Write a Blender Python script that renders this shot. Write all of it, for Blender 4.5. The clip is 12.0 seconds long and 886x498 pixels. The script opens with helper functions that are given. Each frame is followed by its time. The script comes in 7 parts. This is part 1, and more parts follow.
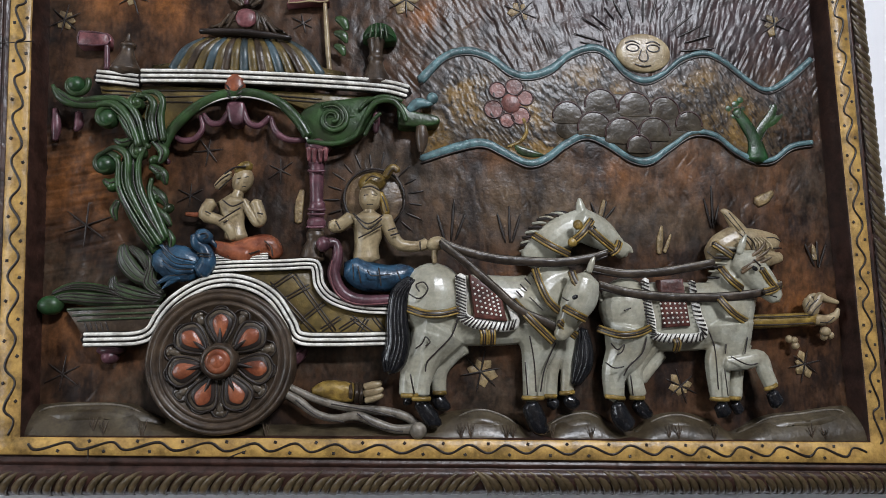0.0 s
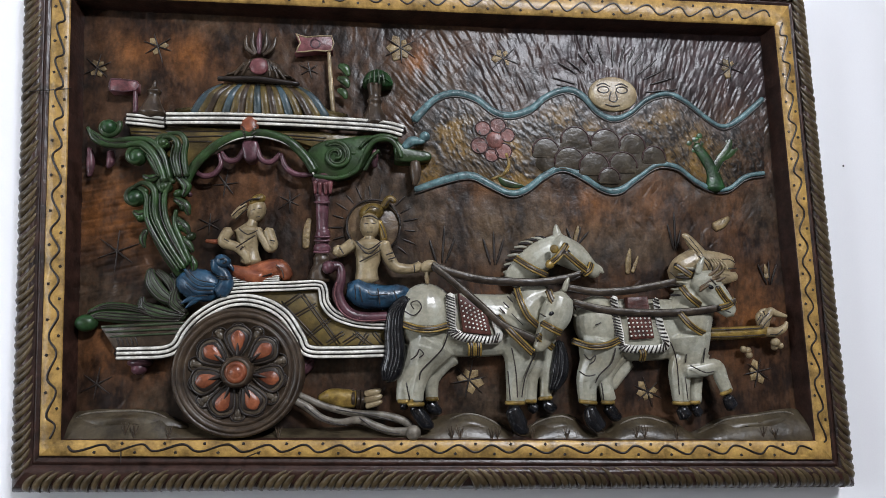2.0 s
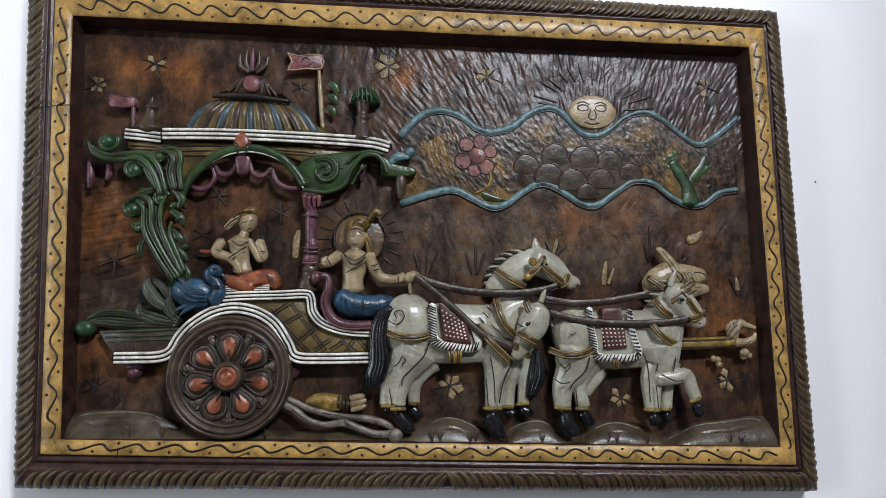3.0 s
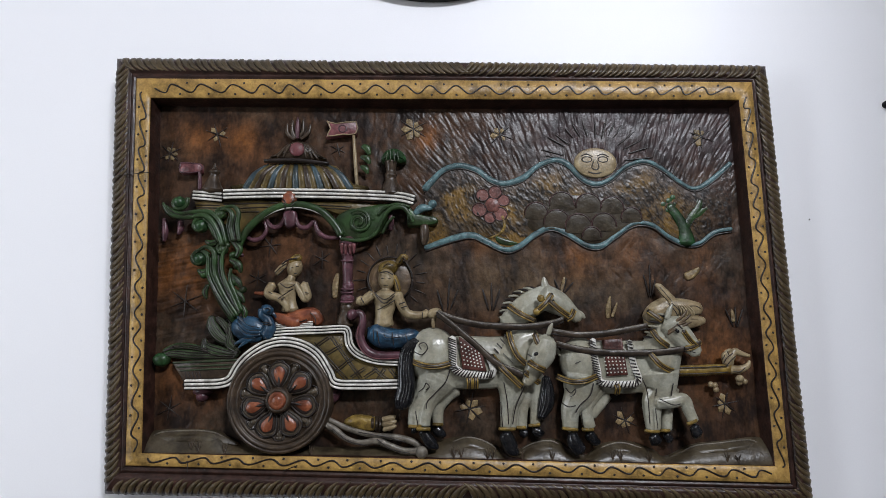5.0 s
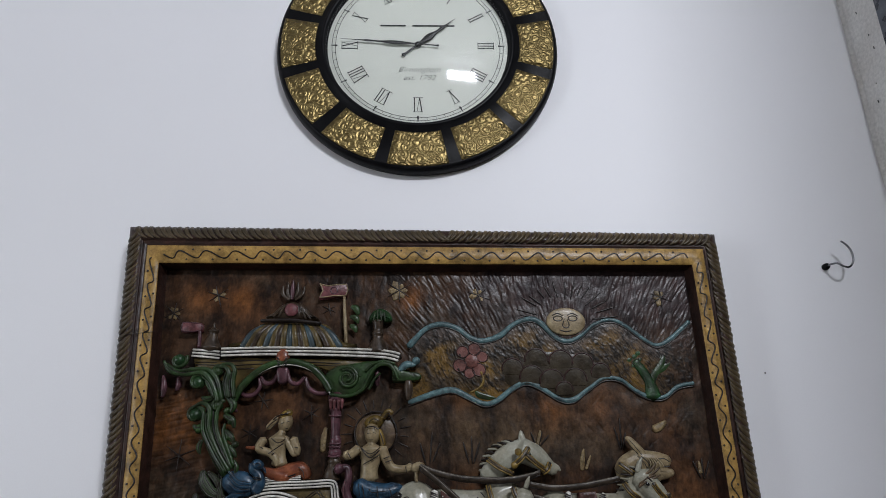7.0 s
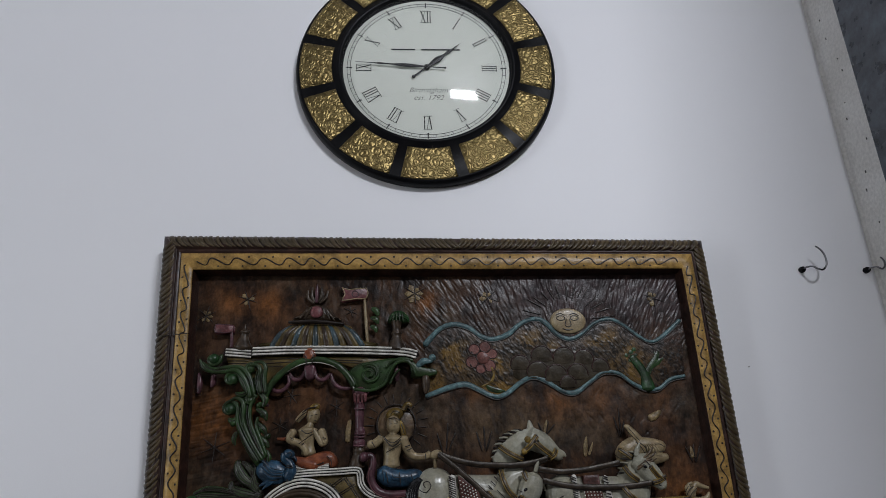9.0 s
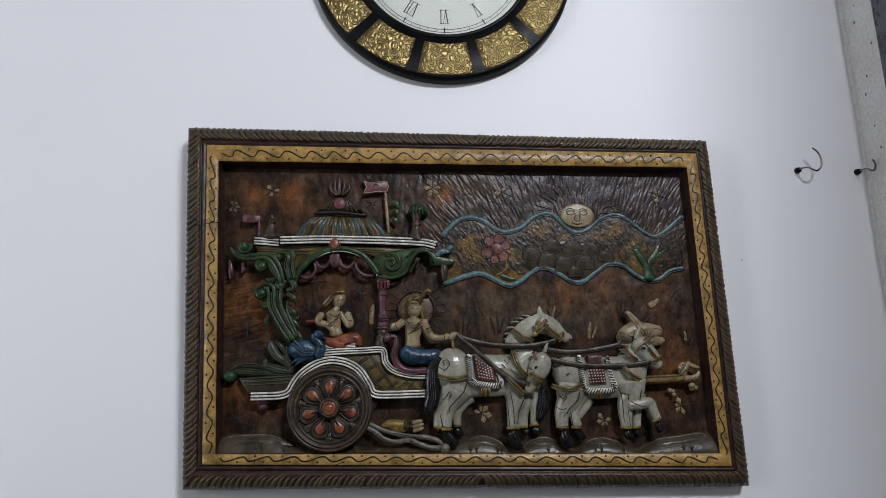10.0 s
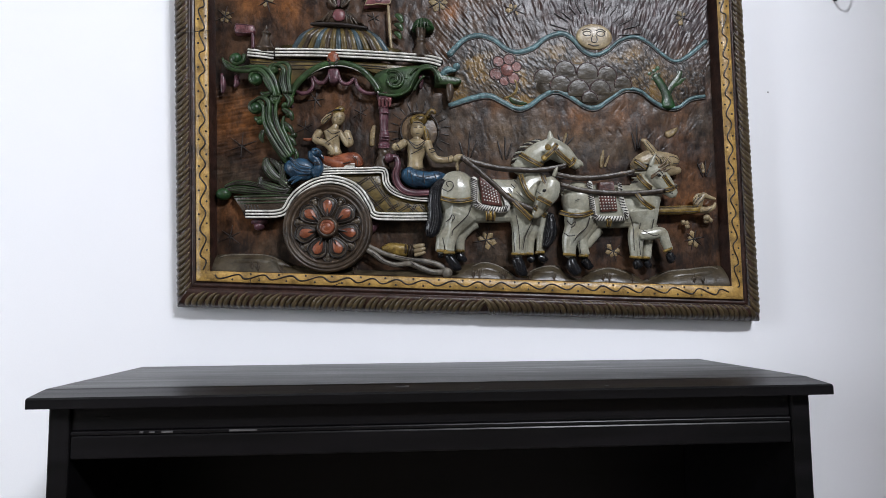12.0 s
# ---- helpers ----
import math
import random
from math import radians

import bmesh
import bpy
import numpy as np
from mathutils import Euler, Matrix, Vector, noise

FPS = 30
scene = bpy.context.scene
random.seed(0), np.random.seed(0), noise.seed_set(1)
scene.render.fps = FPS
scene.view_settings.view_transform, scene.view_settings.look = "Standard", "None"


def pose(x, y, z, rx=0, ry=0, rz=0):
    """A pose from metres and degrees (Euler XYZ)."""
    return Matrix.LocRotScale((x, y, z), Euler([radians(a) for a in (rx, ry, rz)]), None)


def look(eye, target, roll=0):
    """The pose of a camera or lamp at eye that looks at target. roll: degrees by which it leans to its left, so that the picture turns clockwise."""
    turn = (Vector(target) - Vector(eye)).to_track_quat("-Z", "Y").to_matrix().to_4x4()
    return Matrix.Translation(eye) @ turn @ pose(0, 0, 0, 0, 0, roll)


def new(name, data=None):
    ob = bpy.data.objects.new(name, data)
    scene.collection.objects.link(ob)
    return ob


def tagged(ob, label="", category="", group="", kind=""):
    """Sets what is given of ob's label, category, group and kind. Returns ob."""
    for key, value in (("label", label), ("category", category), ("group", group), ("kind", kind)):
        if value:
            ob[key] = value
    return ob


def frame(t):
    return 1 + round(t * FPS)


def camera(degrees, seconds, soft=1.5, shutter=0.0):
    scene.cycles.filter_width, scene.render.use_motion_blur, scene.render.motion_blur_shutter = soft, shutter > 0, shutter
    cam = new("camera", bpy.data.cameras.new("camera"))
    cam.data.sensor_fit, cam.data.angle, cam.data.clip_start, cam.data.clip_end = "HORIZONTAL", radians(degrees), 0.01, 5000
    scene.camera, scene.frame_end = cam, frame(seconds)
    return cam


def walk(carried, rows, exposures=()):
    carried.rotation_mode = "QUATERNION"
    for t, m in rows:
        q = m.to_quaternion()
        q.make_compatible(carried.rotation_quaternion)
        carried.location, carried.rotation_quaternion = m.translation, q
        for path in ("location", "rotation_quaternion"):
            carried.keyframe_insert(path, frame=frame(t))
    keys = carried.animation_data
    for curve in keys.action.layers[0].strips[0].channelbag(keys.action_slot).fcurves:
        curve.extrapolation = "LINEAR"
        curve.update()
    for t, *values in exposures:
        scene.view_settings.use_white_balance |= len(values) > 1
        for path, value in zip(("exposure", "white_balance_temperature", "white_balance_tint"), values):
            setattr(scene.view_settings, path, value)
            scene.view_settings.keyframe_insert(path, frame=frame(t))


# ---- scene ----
cam = camera(65.8, 12.0, soft=0.75)
PATH = [
    (0, (-0.073, -0.708, 1.424), (0.111, 1.266, 1.689), -0.9),
    (0.5, (-0.063, -0.734, 1.426), (0.111, 1.239, 1.706), -0.9),
    (1, (-0.064, -0.758, 1.425), (0.098, 1.216, 1.705), -1.1),
    (1.5, (-0.066, -0.776, 1.425), (0.11, 1.194, 1.719), -1.0),
    (2, (-0.078, -0.794, 1.429), (0.123, 1.175, 1.714), -1.2),
    (2.5, (-0.08, -0.807, 1.429), (0.123, 1.166, 1.687), -1.3),
    (3, (-0.059, -0.834, 1.445), (0.134, 1.138, 1.71), -0.6),
    (4.8, (-0.012, -0.946, 1.453), (-0.001, 1.034, 1.735), -0.5),
    (5, (-0.015, -0.954, 1.453), (0.004, 1.019, 1.781), -0.8),
    (5.5, (-0.002, -0.975, 1.467), (-0.003, 0.986, 1.86), -1.0),
    (6, (-0.005, -0.999, 1.473), (0.039, 0.945, 1.943), -1.0),
    (6.5, (-0.007, -1.02, 1.478), (0.046, 0.895, 2.052), -1.0),
    (7, (-0.012, -1.045, 1.481), (0.054, 0.836, 2.156), -1.2),
    (7.2, (-0.01, -1.055, 1.481), (0.057, 0.813, 2.195), -1.4),
    (8.8, (-0.054, -1.117, 1.454), (0.049, 0.737, 2.198), -2.0),
    (9, (-0.064, -1.127, 1.441), (0.053, 0.739, 2.149), -2.1),
    (9.5, (-0.114, -1.167, 1.438), (0.007, 0.756, 1.972), -2.2),
    (10, (-0.133, -1.175, 1.427), (0.042, 0.774, 1.838), -1.7),
    (10.5, (-0.145, -1.144, 1.392), (0.036, 0.822, 1.713), -1.6),
    (10.7, (-0.136, -1.135, 1.385), (0.044, 0.836, 1.668), -1.4),
    (11, (-0.132, -1.117, 1.358), (0.059, 0.856, 1.624), -0.5),
    (11.5, (-0.13, -1.095, 1.335), (0.049, 0.885, 1.55), -0.4),
    (12, (-0.123, -1.096, 1.284), (0.027, 0.891, 1.459), -0.5),
]
walk(cam, [(t, look(eye, target, roll)) for t, eye, target, roll in PATH], [(0, 0.15), (3, 0.05), (5, -0.23), (6, -0.41), (7, -0.82), (8.8, -1.14), (9.5, -0.88), (10, -0.66), (11, -0.22), (12, 0.04)])

# ---- world and light ----
world = bpy.data.worlds.new("world")
scene.world = world
world.use_nodes = True
wn = world.node_tree.nodes
wn["Background"].inputs["Color"].default_value = (0.75, 0.85, 1.0, 1)
wn["Background"].inputs["Strength"].default_value = 0.02


def area(name, where, target, size, size_y, power, colour):
    data = bpy.data.lights.new(name, "AREA")
    data.shape, data.size, data.size_y, data.energy, data.color = "RECTANGLE", size, size_y, power, colour
    ob = new(name, data)
    ob.matrix_world = look(where, target)
    return ob


# a short strip lamp under the ceiling behind the camera
area("ceiling_lamp", (0.92, -2.60, 3.0), (0.0, 0, 1.5), 0.6, 0.2, 86, (0.885, 0.92, 1.0))
# added fill with no known source, lifts the left of wall and panel
area("window_light", (-2.55, -1.6, 1.7), (-0.6, 0, 1.6), 1.0, 1.3, 54, (0.85, 0.915, 1.0))


# ---- materials ----
def material(name, colour, second=None, rough=0.5, metal=0.0, scale=40.0, fine=400.0, bump=0.15, amount=0.5, coat=0.0, spec=0.5, wash=0.0, grain=0.3, stretch=(1, 1, 1), random_tone=0.0):
    """Paint, wood or metal: two colours mixed by coarse noise, fine grain, and relief from both."""
    m = bpy.data.materials.new(name)
    m.use_nodes = True
    n, l = m.node_tree.nodes, m.node_tree.links
    b = n["Principled BSDF"]
    second = second or tuple(c * 0.6 for c in colour)
    co = n.new("ShaderNodeTexCoord")
    mp = n.new("ShaderNodeMapping")
    mp.inputs["Scale"].default_value = stretch
    l.new(co.outputs["Object"], mp.inputs["Vector"])
    big, small = n.new("ShaderNodeTexNoise"), n.new("ShaderNodeTexNoise")
    big.inputs["Scale"].default_value, big.inputs["Detail"].default_value = scale, 5
    small.inputs["Scale"].default_value, small.inputs["Detail"].default_value = fine, 3
    l.new(mp.outputs[0], big.inputs["Vector"])
    l.new(mp.outputs[0], small.inputs["Vector"])
    ramp = n.new("ShaderNodeValToRGB")
    ramp.color_ramp.elements[0].position, ramp.color_ramp.elements[1].position = 0.5 - 0.25 * amount - 0.05, 0.5 + 0.25
    ramp.color_ramp.elements[0].color, ramp.color_ramp.elements[1].color = (*second, 1), (*colour, 1)
    l.new(big.outputs["Fac"], ramp.inputs["Fac"])
    tone = n.new("ShaderNodeHueSaturation")
    l.new(ramp.outputs["Color"], tone.inputs["Color"])
    val = n.new("ShaderNodeMapRange")
    val.inputs["To Min"].default_value, val.inputs["To Max"].default_value = 1 - grain, 1 + grain
    l.new(small.outputs["Fac"], val.inputs["Value"])
    l.new(val.outputs[0], tone.inputs["Value"])
    last = tone.outputs["Color"]
    if wash:
        # dark antique wash left in patches and flecks
        stain, flecks, dark = n.new("ShaderNodeTexNoise"), n.new("ShaderNodeTexNoise"), n.new("ShaderNodeMapRange")
        stain.inputs["Scale"].default_value, stain.inputs["Detail"].default_value = 38, 10
        stain.inputs["Roughness"].default_value = 0.72
        l.new(co.outputs["Object"], stain.inputs["Vector"])
        dark.inputs["From Min"].default_value, dark.inputs["From Max"].default_value = 0.36, 0.56
        dark.inputs["To Min"].default_value, dark.inputs["To Max"].default_value = 1 - wash, 1.0
        l.new(stain.outputs["Fac"], dark.inputs["Value"])
        over = n.new("ShaderNodeMix")
        over.data_type, over.blend_type = "RGBA", "MULTIPLY"
        over.inputs[0].default_value = 1.0
        grey = n.new("ShaderNodeCombineColor")
        for k in range(3):
            l.new(dark.outputs[0], grey.inputs[k])
        l.new(last, over.inputs[6])
        l.new(grey.outputs[0], over.inputs[7])
        last = over.outputs[2]
    l.new(last, b.inputs["Base Color"])
    if random_tone:
        info, mix = n.new("ShaderNodeObjectInfo"), n.new("ShaderNodeMapRange")
        mix.inputs["To Min"].default_value, mix.inputs["To Max"].default_value = 1 - random_tone, 1.0
        mul = n.new("ShaderNodeMath")
        mul.operation = "MULTIPLY"
        l.new(info.outputs["Random"], mix.inputs["Value"])
        l.new(mix.outputs[0], mul.inputs[0])
        l.new(val.outputs[0], mul.inputs[1])
        l.new(mul.outputs[0], tone.inputs["Value"])
    rr = n.new("ShaderNodeMapRange")
    rr.inputs["To Min"].default_value, rr.inputs["To Max"].default_value = max(0.05, rough - 0.14), min(1, rough + 0.14)
    l.new(big.outputs["Fac"], rr.inputs["Value"])
    l.new(rr.outputs[0], b.inputs["Roughness"])
    b.inputs["Metallic"].default_value = metal
    b.inputs["Specular IOR Level"].default_value = spec
    # the antiqued paints are lacquered
    b.inputs["Coat Weight"].default_value = coat or (0.16 if wash else 0.0)
    b.inputs["Coat Roughness"].default_value = 0.24
    add = n.new("ShaderNodeMath")
    add.operation = "ADD"
    l.new(big.outputs["Fac"], add.inputs[0])
    soft = n.new("ShaderNodeMath")
    soft.operation, soft.inputs[1].default_value = "MULTIPLY", 0.3
    l.new(small.outputs["Fac"], soft.inputs[0])
    l.new(soft.outputs[0], add.inputs[1])
    bp = n.new("ShaderNodeBump")
    bp.inputs["Strength"].default_value, bp.inputs["Distance"].default_value = bump, 0.002
    l.new(add.outputs[0], bp.inputs["Height"])
    l.new(bp.outputs["Normal"], b.inputs["Normal"])
    l.new(bp.outputs["Normal"], b.inputs["Coat Normal"])
    return m


wall_paint = material("wall_paint", (0.84, 0.84, 0.86), (0.815, 0.815, 0.84), 0.5, scale=1.2, fine=500, bump=0.004, grain=0.03)
# dim beige for the unseen walls, chosen to reduce fill and raise contrast
bounce_cut_paint = material("bounce_cut_paint", (0.30, 0.26, 0.21), (0.26, 0.22, 0.18), 0.6, scale=1.2, fine=300, bump=0.02)
wall_plaster = material("wall_plaster", (0.72, 0.71, 0.69), (0.62, 0.60, 0.57), 0.6, scale=14, fine=160, bump=0.25)
stone_dark = material("stone_dark", (0.10, 0.12, 0.15), (0.012, 0.013, 0.018), 0.3, scale=26, fine=140, bump=0.3, amount=1.2, wash=0.6)
floor_tile = material("floor_tile", (0.26, 0.22, 0.18), (0.2, 0.17, 0.14), 0.35, scale=3, fine=60, bump=0.03)
black_wood = material("black_wood", (0.006, 0.005, 0.006), (0.003, 0.003, 0.003), 0.34, spec=0.2, scale=9, fine=220, bump=0.12, stretch=(0.4, 6, 6))
black_lacquer = material("black_lacquer", (0.005, 0.005, 0.006), (0.003, 0.003, 0.004), 0.4, spec=0.12, scale=30, fine=300, bump=0.1)
worn_edge = material("worn_edge", (0.16, 0.15, 0.15), (0.03, 0.03, 0.03), 0.5, scale=60, fine=300, bump=0.2, stretch=(0.3, 3, 3))
steel = material("steel", (0.25, 0.25, 0.26), (0.14, 0.14, 0.15), 0.3, 1.0, bump=0.05)
dial_white = material("dial_white", (0.66, 0.68, 0.62), (0.64, 0.66, 0.60), 0.5, scale=8, fine=60, bump=0.0, grain=0.02)
dial_ink = material("dial_ink", (0.012, 0.012, 0.014), rough=0.5, bump=0.0)


def brass_sheet():
    """Hammered brass with raised scrolls."""
    m = material("brass_sheet", (0.34, 0.26, 0.11), (0.20, 0.145, 0.06), 0.40, 1.0, scale=160, fine=500, bump=0.3, random_tone=0.2)
    n, l = m.node_tree.nodes, m.node_tree.links
    vor, warp, push, far, wave = n.new("ShaderNodeTexVoronoi"), n.new("ShaderNodeTexNoise"), n.new("ShaderNodeVectorMath"), n.new("ShaderNodeMath"), n.new("ShaderNodeMath")
    co = n.new("ShaderNodeTexCoord")
    vor.inputs["Scale"].default_value, warp.inputs["Scale"].default_value = 62, 45
    push.operation = "MULTIPLY_ADD"
    push.inputs[1].default_value = (0.012, 0.012, 0.012)
    l.new(warp.outputs["Color"], push.inputs[0])
    l.new(co.outputs["Object"], push.inputs[2])
    l.new(co.outputs["Object"], warp.inputs["Vector"])
    l.new(push.outputs[0], vor.inputs["Vector"])
    far.operation, far.inputs[1].default_value = "MULTIPLY", 21.0
    wave.operation = "SINE"
    l.new(vor.outputs["Distance"], far.inputs[0])
    l.new(far.outputs[0], wave.inputs[0])
    bp = n.new("ShaderNodeBump")
    bp.inputs["Strength"].default_value, bp.inputs["Distance"].default_value = 0.45, 0.0011
    l.new(wave.outputs[0], bp.inputs["Height"])
    l.new(n["Bump"].outputs["Normal"], bp.inputs["Normal"])
    l.new(bp.outputs["Normal"], n["Principled BSDF"].inputs["Normal"])
    return m


brass = brass_sheet()


def glass_pane():
    m = bpy.data.materials.new("glass_pane")
    m.use_nodes = True
    n, l = m.node_tree.nodes, m.node_tree.links
    out = n["Material Output"]
    clear, gloss, mix, fr = n.new("ShaderNodeBsdfTransparent"), n.new("ShaderNodeBsdfGlossy"), n.new("ShaderNodeMixShader"), n.new("ShaderNodeFresnel")
    gloss.inputs["Roughness"].default_value = 0.06
    fr.inputs["IOR"].default_value = 1.5
    l.new(fr.outputs[0], mix.inputs[0])
    l.new(clear.outputs[0], mix.inputs[1])
    l.new(gloss.outputs[0], mix.inputs[2])
    l.new(mix.outputs[0], out.inputs["Surface"])
    return m


glass = glass_pane()


# ---- shape helpers ----
def part(name, bm, mat, parent=None, label="", smooth=True, place=None):
    """Links a bmesh as one mesh object, under a thing or a part."""
    me = bpy.data.meshes.new(name)
    bmesh.ops.recalc_face_normals(bm, faces=bm.faces)
    bm.to_mesh(me)
    bm.free()
    for one in (mat if isinstance(mat, (list, tuple)) else [mat]):
        me.materials.append(one)
    me.polygons.foreach_set("use_smooth", [smooth] * len(me.polygons))
    ob = new(name, me)
    ob.parent = parent
    if place is not None:
        ob.matrix_basis = place
    if label:
        ob["label"] = label
    return ob


def box(bm, x0, x1, y0, y1, z0, z1, bevel=0.0):
    made = bmesh.ops.create_cube(bm, size=1.0, matrix=Matrix.Translation(((x0 + x1) / 2, (y0 + y1) / 2, (z0 + z1) / 2)) @ Matrix.Diagonal((x1 - x0, y1 - y0, z1 - z0, 1)))
    if bevel:
        edges = {e for v in made["verts"] for e in v.link_edges}
        bmesh.ops.bevel(bm, geom=list(edges), offset=bevel, segments=2, affect="EDGES", profile=0.5)
    return bm


def boxed(name, x0, x1, y0, y1, z0, z1, mat, bevel=0.0, parent=None, label=""):
    return part(name, box(bmesh.new(), x0, x1, y0, y1, z0, z1, bevel), mat, parent, label, smooth=False)


def curve(points, steps=6, closed=False):
    """A smooth line through the points (Catmull-Rom), in as many values as a point has."""
    p = [np.array(q, float) for q in points]
    if len(p) < 3 and not closed:
        return [p[0] + (p[-1] - p[0]) * k / steps for k in range(steps + 1)]
    n, out = len(p), []
    for k in range(n if closed else n - 1):
        if closed:
            a, b, c, d = (p[(k + j) % n] for j in (-1, 0, 1, 2))
        else:
            a, b, c, d = p[max(k - 1, 0)], p[k], p[k + 1], p[min(k + 2, n - 1)]
        for s in range(steps):
            t = s / steps
            out.append(0.5 * (2 * b + (c - a) * t + (2 * a - 5 * b + 4 * c - d) * t * t + (3 * b - a - 3 * c + d) * t**3))
    if not closed:
        out.append(p[-1])
    return out


def world_of(u, v, h):
    """Panel millimetres (right, up, out of the wall) to local metres."""
    return (u / 1000, -h / 1000, v / 1000)


def tube(bm, points, flat=1.0, sides=8, steps=5, mat=0, taper=False):
    """A swept round or flattened rod through (u, v, h, radius) points."""
    line = curve(points, steps)
    if taper:
        line = [np.array([*q[:3], q[3] * max(0.12, math.sin(math.pi * (0.06 + 0.88 * k / (len(line) - 1))) ** 0.6)]) for k, q in enumerate(line)]
    rings = []
    for k, q in enumerate(line):
        ahead = line[min(k + 1, len(line) - 1)][:3] - line[max(k - 1, 0)][:3]
        side = np.array([-ahead[1], ahead[0], 0.0])
        size = np.linalg.norm(side)
        side = side / size if size > 1e-9 else np.array([1.0, 0, 0])
        ring = []
        for s in range(sides):
            a = 2 * math.pi * s / sides
            w = q[:3] + q[3] * (math.cos(a) * side + np.array([0, 0, math.sin(a) * flat]))
            ring.append(bm.verts.new(world_of(*w)))
        rings.append(ring)
    for a, b in zip(rings, rings[1:]):
        for s in range(sides):
            bm.faces.new((a[s], a[(s + 1) % sides], b[(s + 1) % sides], b[s])).material_index = mat
    for ring, q, sign in ((rings[0], line[0], -1), (rings[-1], line[-1], 1)):
        way = (line[1] - line[0] if sign < 0 else line[-1] - line[-2])[:3]
        way = way / max(np.linalg.norm(way), 1e-9)
        tip = bm.verts.new(world_of(*(q[:3] + sign * way * q[3] * 0.6)))
        for s in range(sides):
            bm.faces.new((ring[s], ring[(s + 1) % sides], tip)).material_index = mat
    return bm


def blob(bm, u, v, h, ru, rv, rh, turn=0.0, mat=0, detail=12):
    """An ellipsoid in the panel's millimetres, turned in its plane by degrees."""
    m = Matrix.Translation(world_of(u, v, h)) @ Matrix.Rotation(radians(-turn), 4, "Y") @ Matrix.Diagonal((ru / 1000, rh / 1000, rv / 1000, 1))
    made = bmesh.ops.create_uvsphere(bm, u_segments=detail, v_segments=max(6, detail * 2 // 3), radius=1.0, matrix=m)
    for f in {f for v0 in made["verts"] for f in v0.link_faces}:
        f.material_index = mat
    return bm


def plate(bm, outline, h0, h1, bevel=1.0, dome=0.0, mat=0, steps=4, smooth_line=True):
    """A flat carved piece with a rounded edge and, where dome is given, a swelling face."""
    line = [q[:2] for q in (curve(outline, steps, True) if smooth_line else [np.array(q, float) for q in outline])]
    n = len(line)
    area2 = sum(line[k][0] * line[(k + 1) % n][1] - line[(k + 1) % n][0] * line[k][1] for k in range(n))
    sign = 1 if area2 > 0 else -1
    mid = sum(line) / n
    inward = []
    for k in range(n):
        e = line[(k + 1) % n] - line[k - 1]
        w = np.array([-e[1], e[0]]) * sign
        inward.append(w / max(np.linalg.norm(w), 1e-9))
    rows = [(0, h0), (0, h1 - bevel), (0.35 * bevel, h1 - 0.3 * bevel), (bevel, h1)]
    rings = [[bm.verts.new(world_of(*(line[k] + inward[k] * off), h)) for k in range(n)] for off, h in rows]
    if dome:
        for share, rise in ((0.2, 0.4), (0.45, 0.75), (0.75, 0.96)):
            rings.append([bm.verts.new(world_of(*((line[k] + inward[k] * bevel) * (1 - share) + mid * share), h1 + dome * rise)) for k in range(n)])
    for a, b in zip(rings, rings[1:]):
        for k in range(n):
            bm.faces.new((a[k], a[(k + 1) % n], b[(k + 1) % n], b[k])).material_index = mat
    top = bm.faces.new(rings[-1])
    top.material_index = mat
    bmesh.ops.triangulate(bm, faces=[top])
    return bm


def lathe(bm, u, v, profile, sides=64, mat=0, cap=True):
    """A turned piece round (u, v): (radius, h) from the middle outwards."""
    rings = [[bm.verts.new(world_of(u + r * math.cos(2 * math.pi * s / sides), v + r * math.sin(2 * math.pi * s / sides), h)) for s in range(sides)] for r, h in profile]
    for a, b in zip(rings, rings[1:]):
        for s in range(sides):
            bm.faces.new((a[s], a[(s + 1) % sides], b[(s + 1) % sides], b[s])).material_index = mat
    if cap:
        bm.faces.new(rings[0]).material_index = mat
    return bm


# ---- the room ----
boxed("wall_north", -2.6, 0.80, 0.0, 0.15, 0, 3.2, wall_paint)
tagged(bpy.data.objects["wall_north"], "plain white painted wall with a faint sheen", "wall", kind="structure")


def side_wall():
    """The white return wall in the corner, uneven along its edge."""
    bm = bmesh.new()
    box(bm, 0.788, 0.95, -1.25, 0.15, 0, 3.2)
    return part("wall_east", bm, wall_plaster, smooth=False)


tagged(side_wall(), "white plastered side wall with small chips", "wall", kind="structure")
# unseen shell added round the room, walls and floor dim against bounced light
tagged(boxed("wall_west", -2.75, -2.6, -3.2, 0.15, 0, 3.2, bounce_cut_paint), "unseen added wall, dim beige to cut bounce light", "wall", kind="structure")
tagged(boxed("wall_south", -2.6, 2.5, -3.35, -3.2, 0, 3.2, bounce_cut_paint), "unseen added wall, dim beige to cut bounce light", "wall", kind="structure")
tagged(boxed("wall_far_east", 2.5, 2.65, -3.35, 0.15, 0, 3.2, bounce_cut_paint), "unseen added wall, dim beige to cut bounce light", "wall", kind="structure")
tagged(boxed("wall_beyond", 0.95, 2.5, 0.0, 0.15, 0, 3.2, bounce_cut_paint), "unseen added wall, dim beige to cut bounce light", "wall", kind="structure")
tagged(boxed("floor", -2.75, 2.65, -3.35, 0.15, -0.1, 0, floor_tile), "unseen floor, dim brown to cut bounce light", "floor", kind="structure")
tagged(boxed("ceiling", -2.75, 2.65, -3.35, 0.15, 3.2, 3.3, wall_paint), "white ceiling", "ceiling", kind="structure")


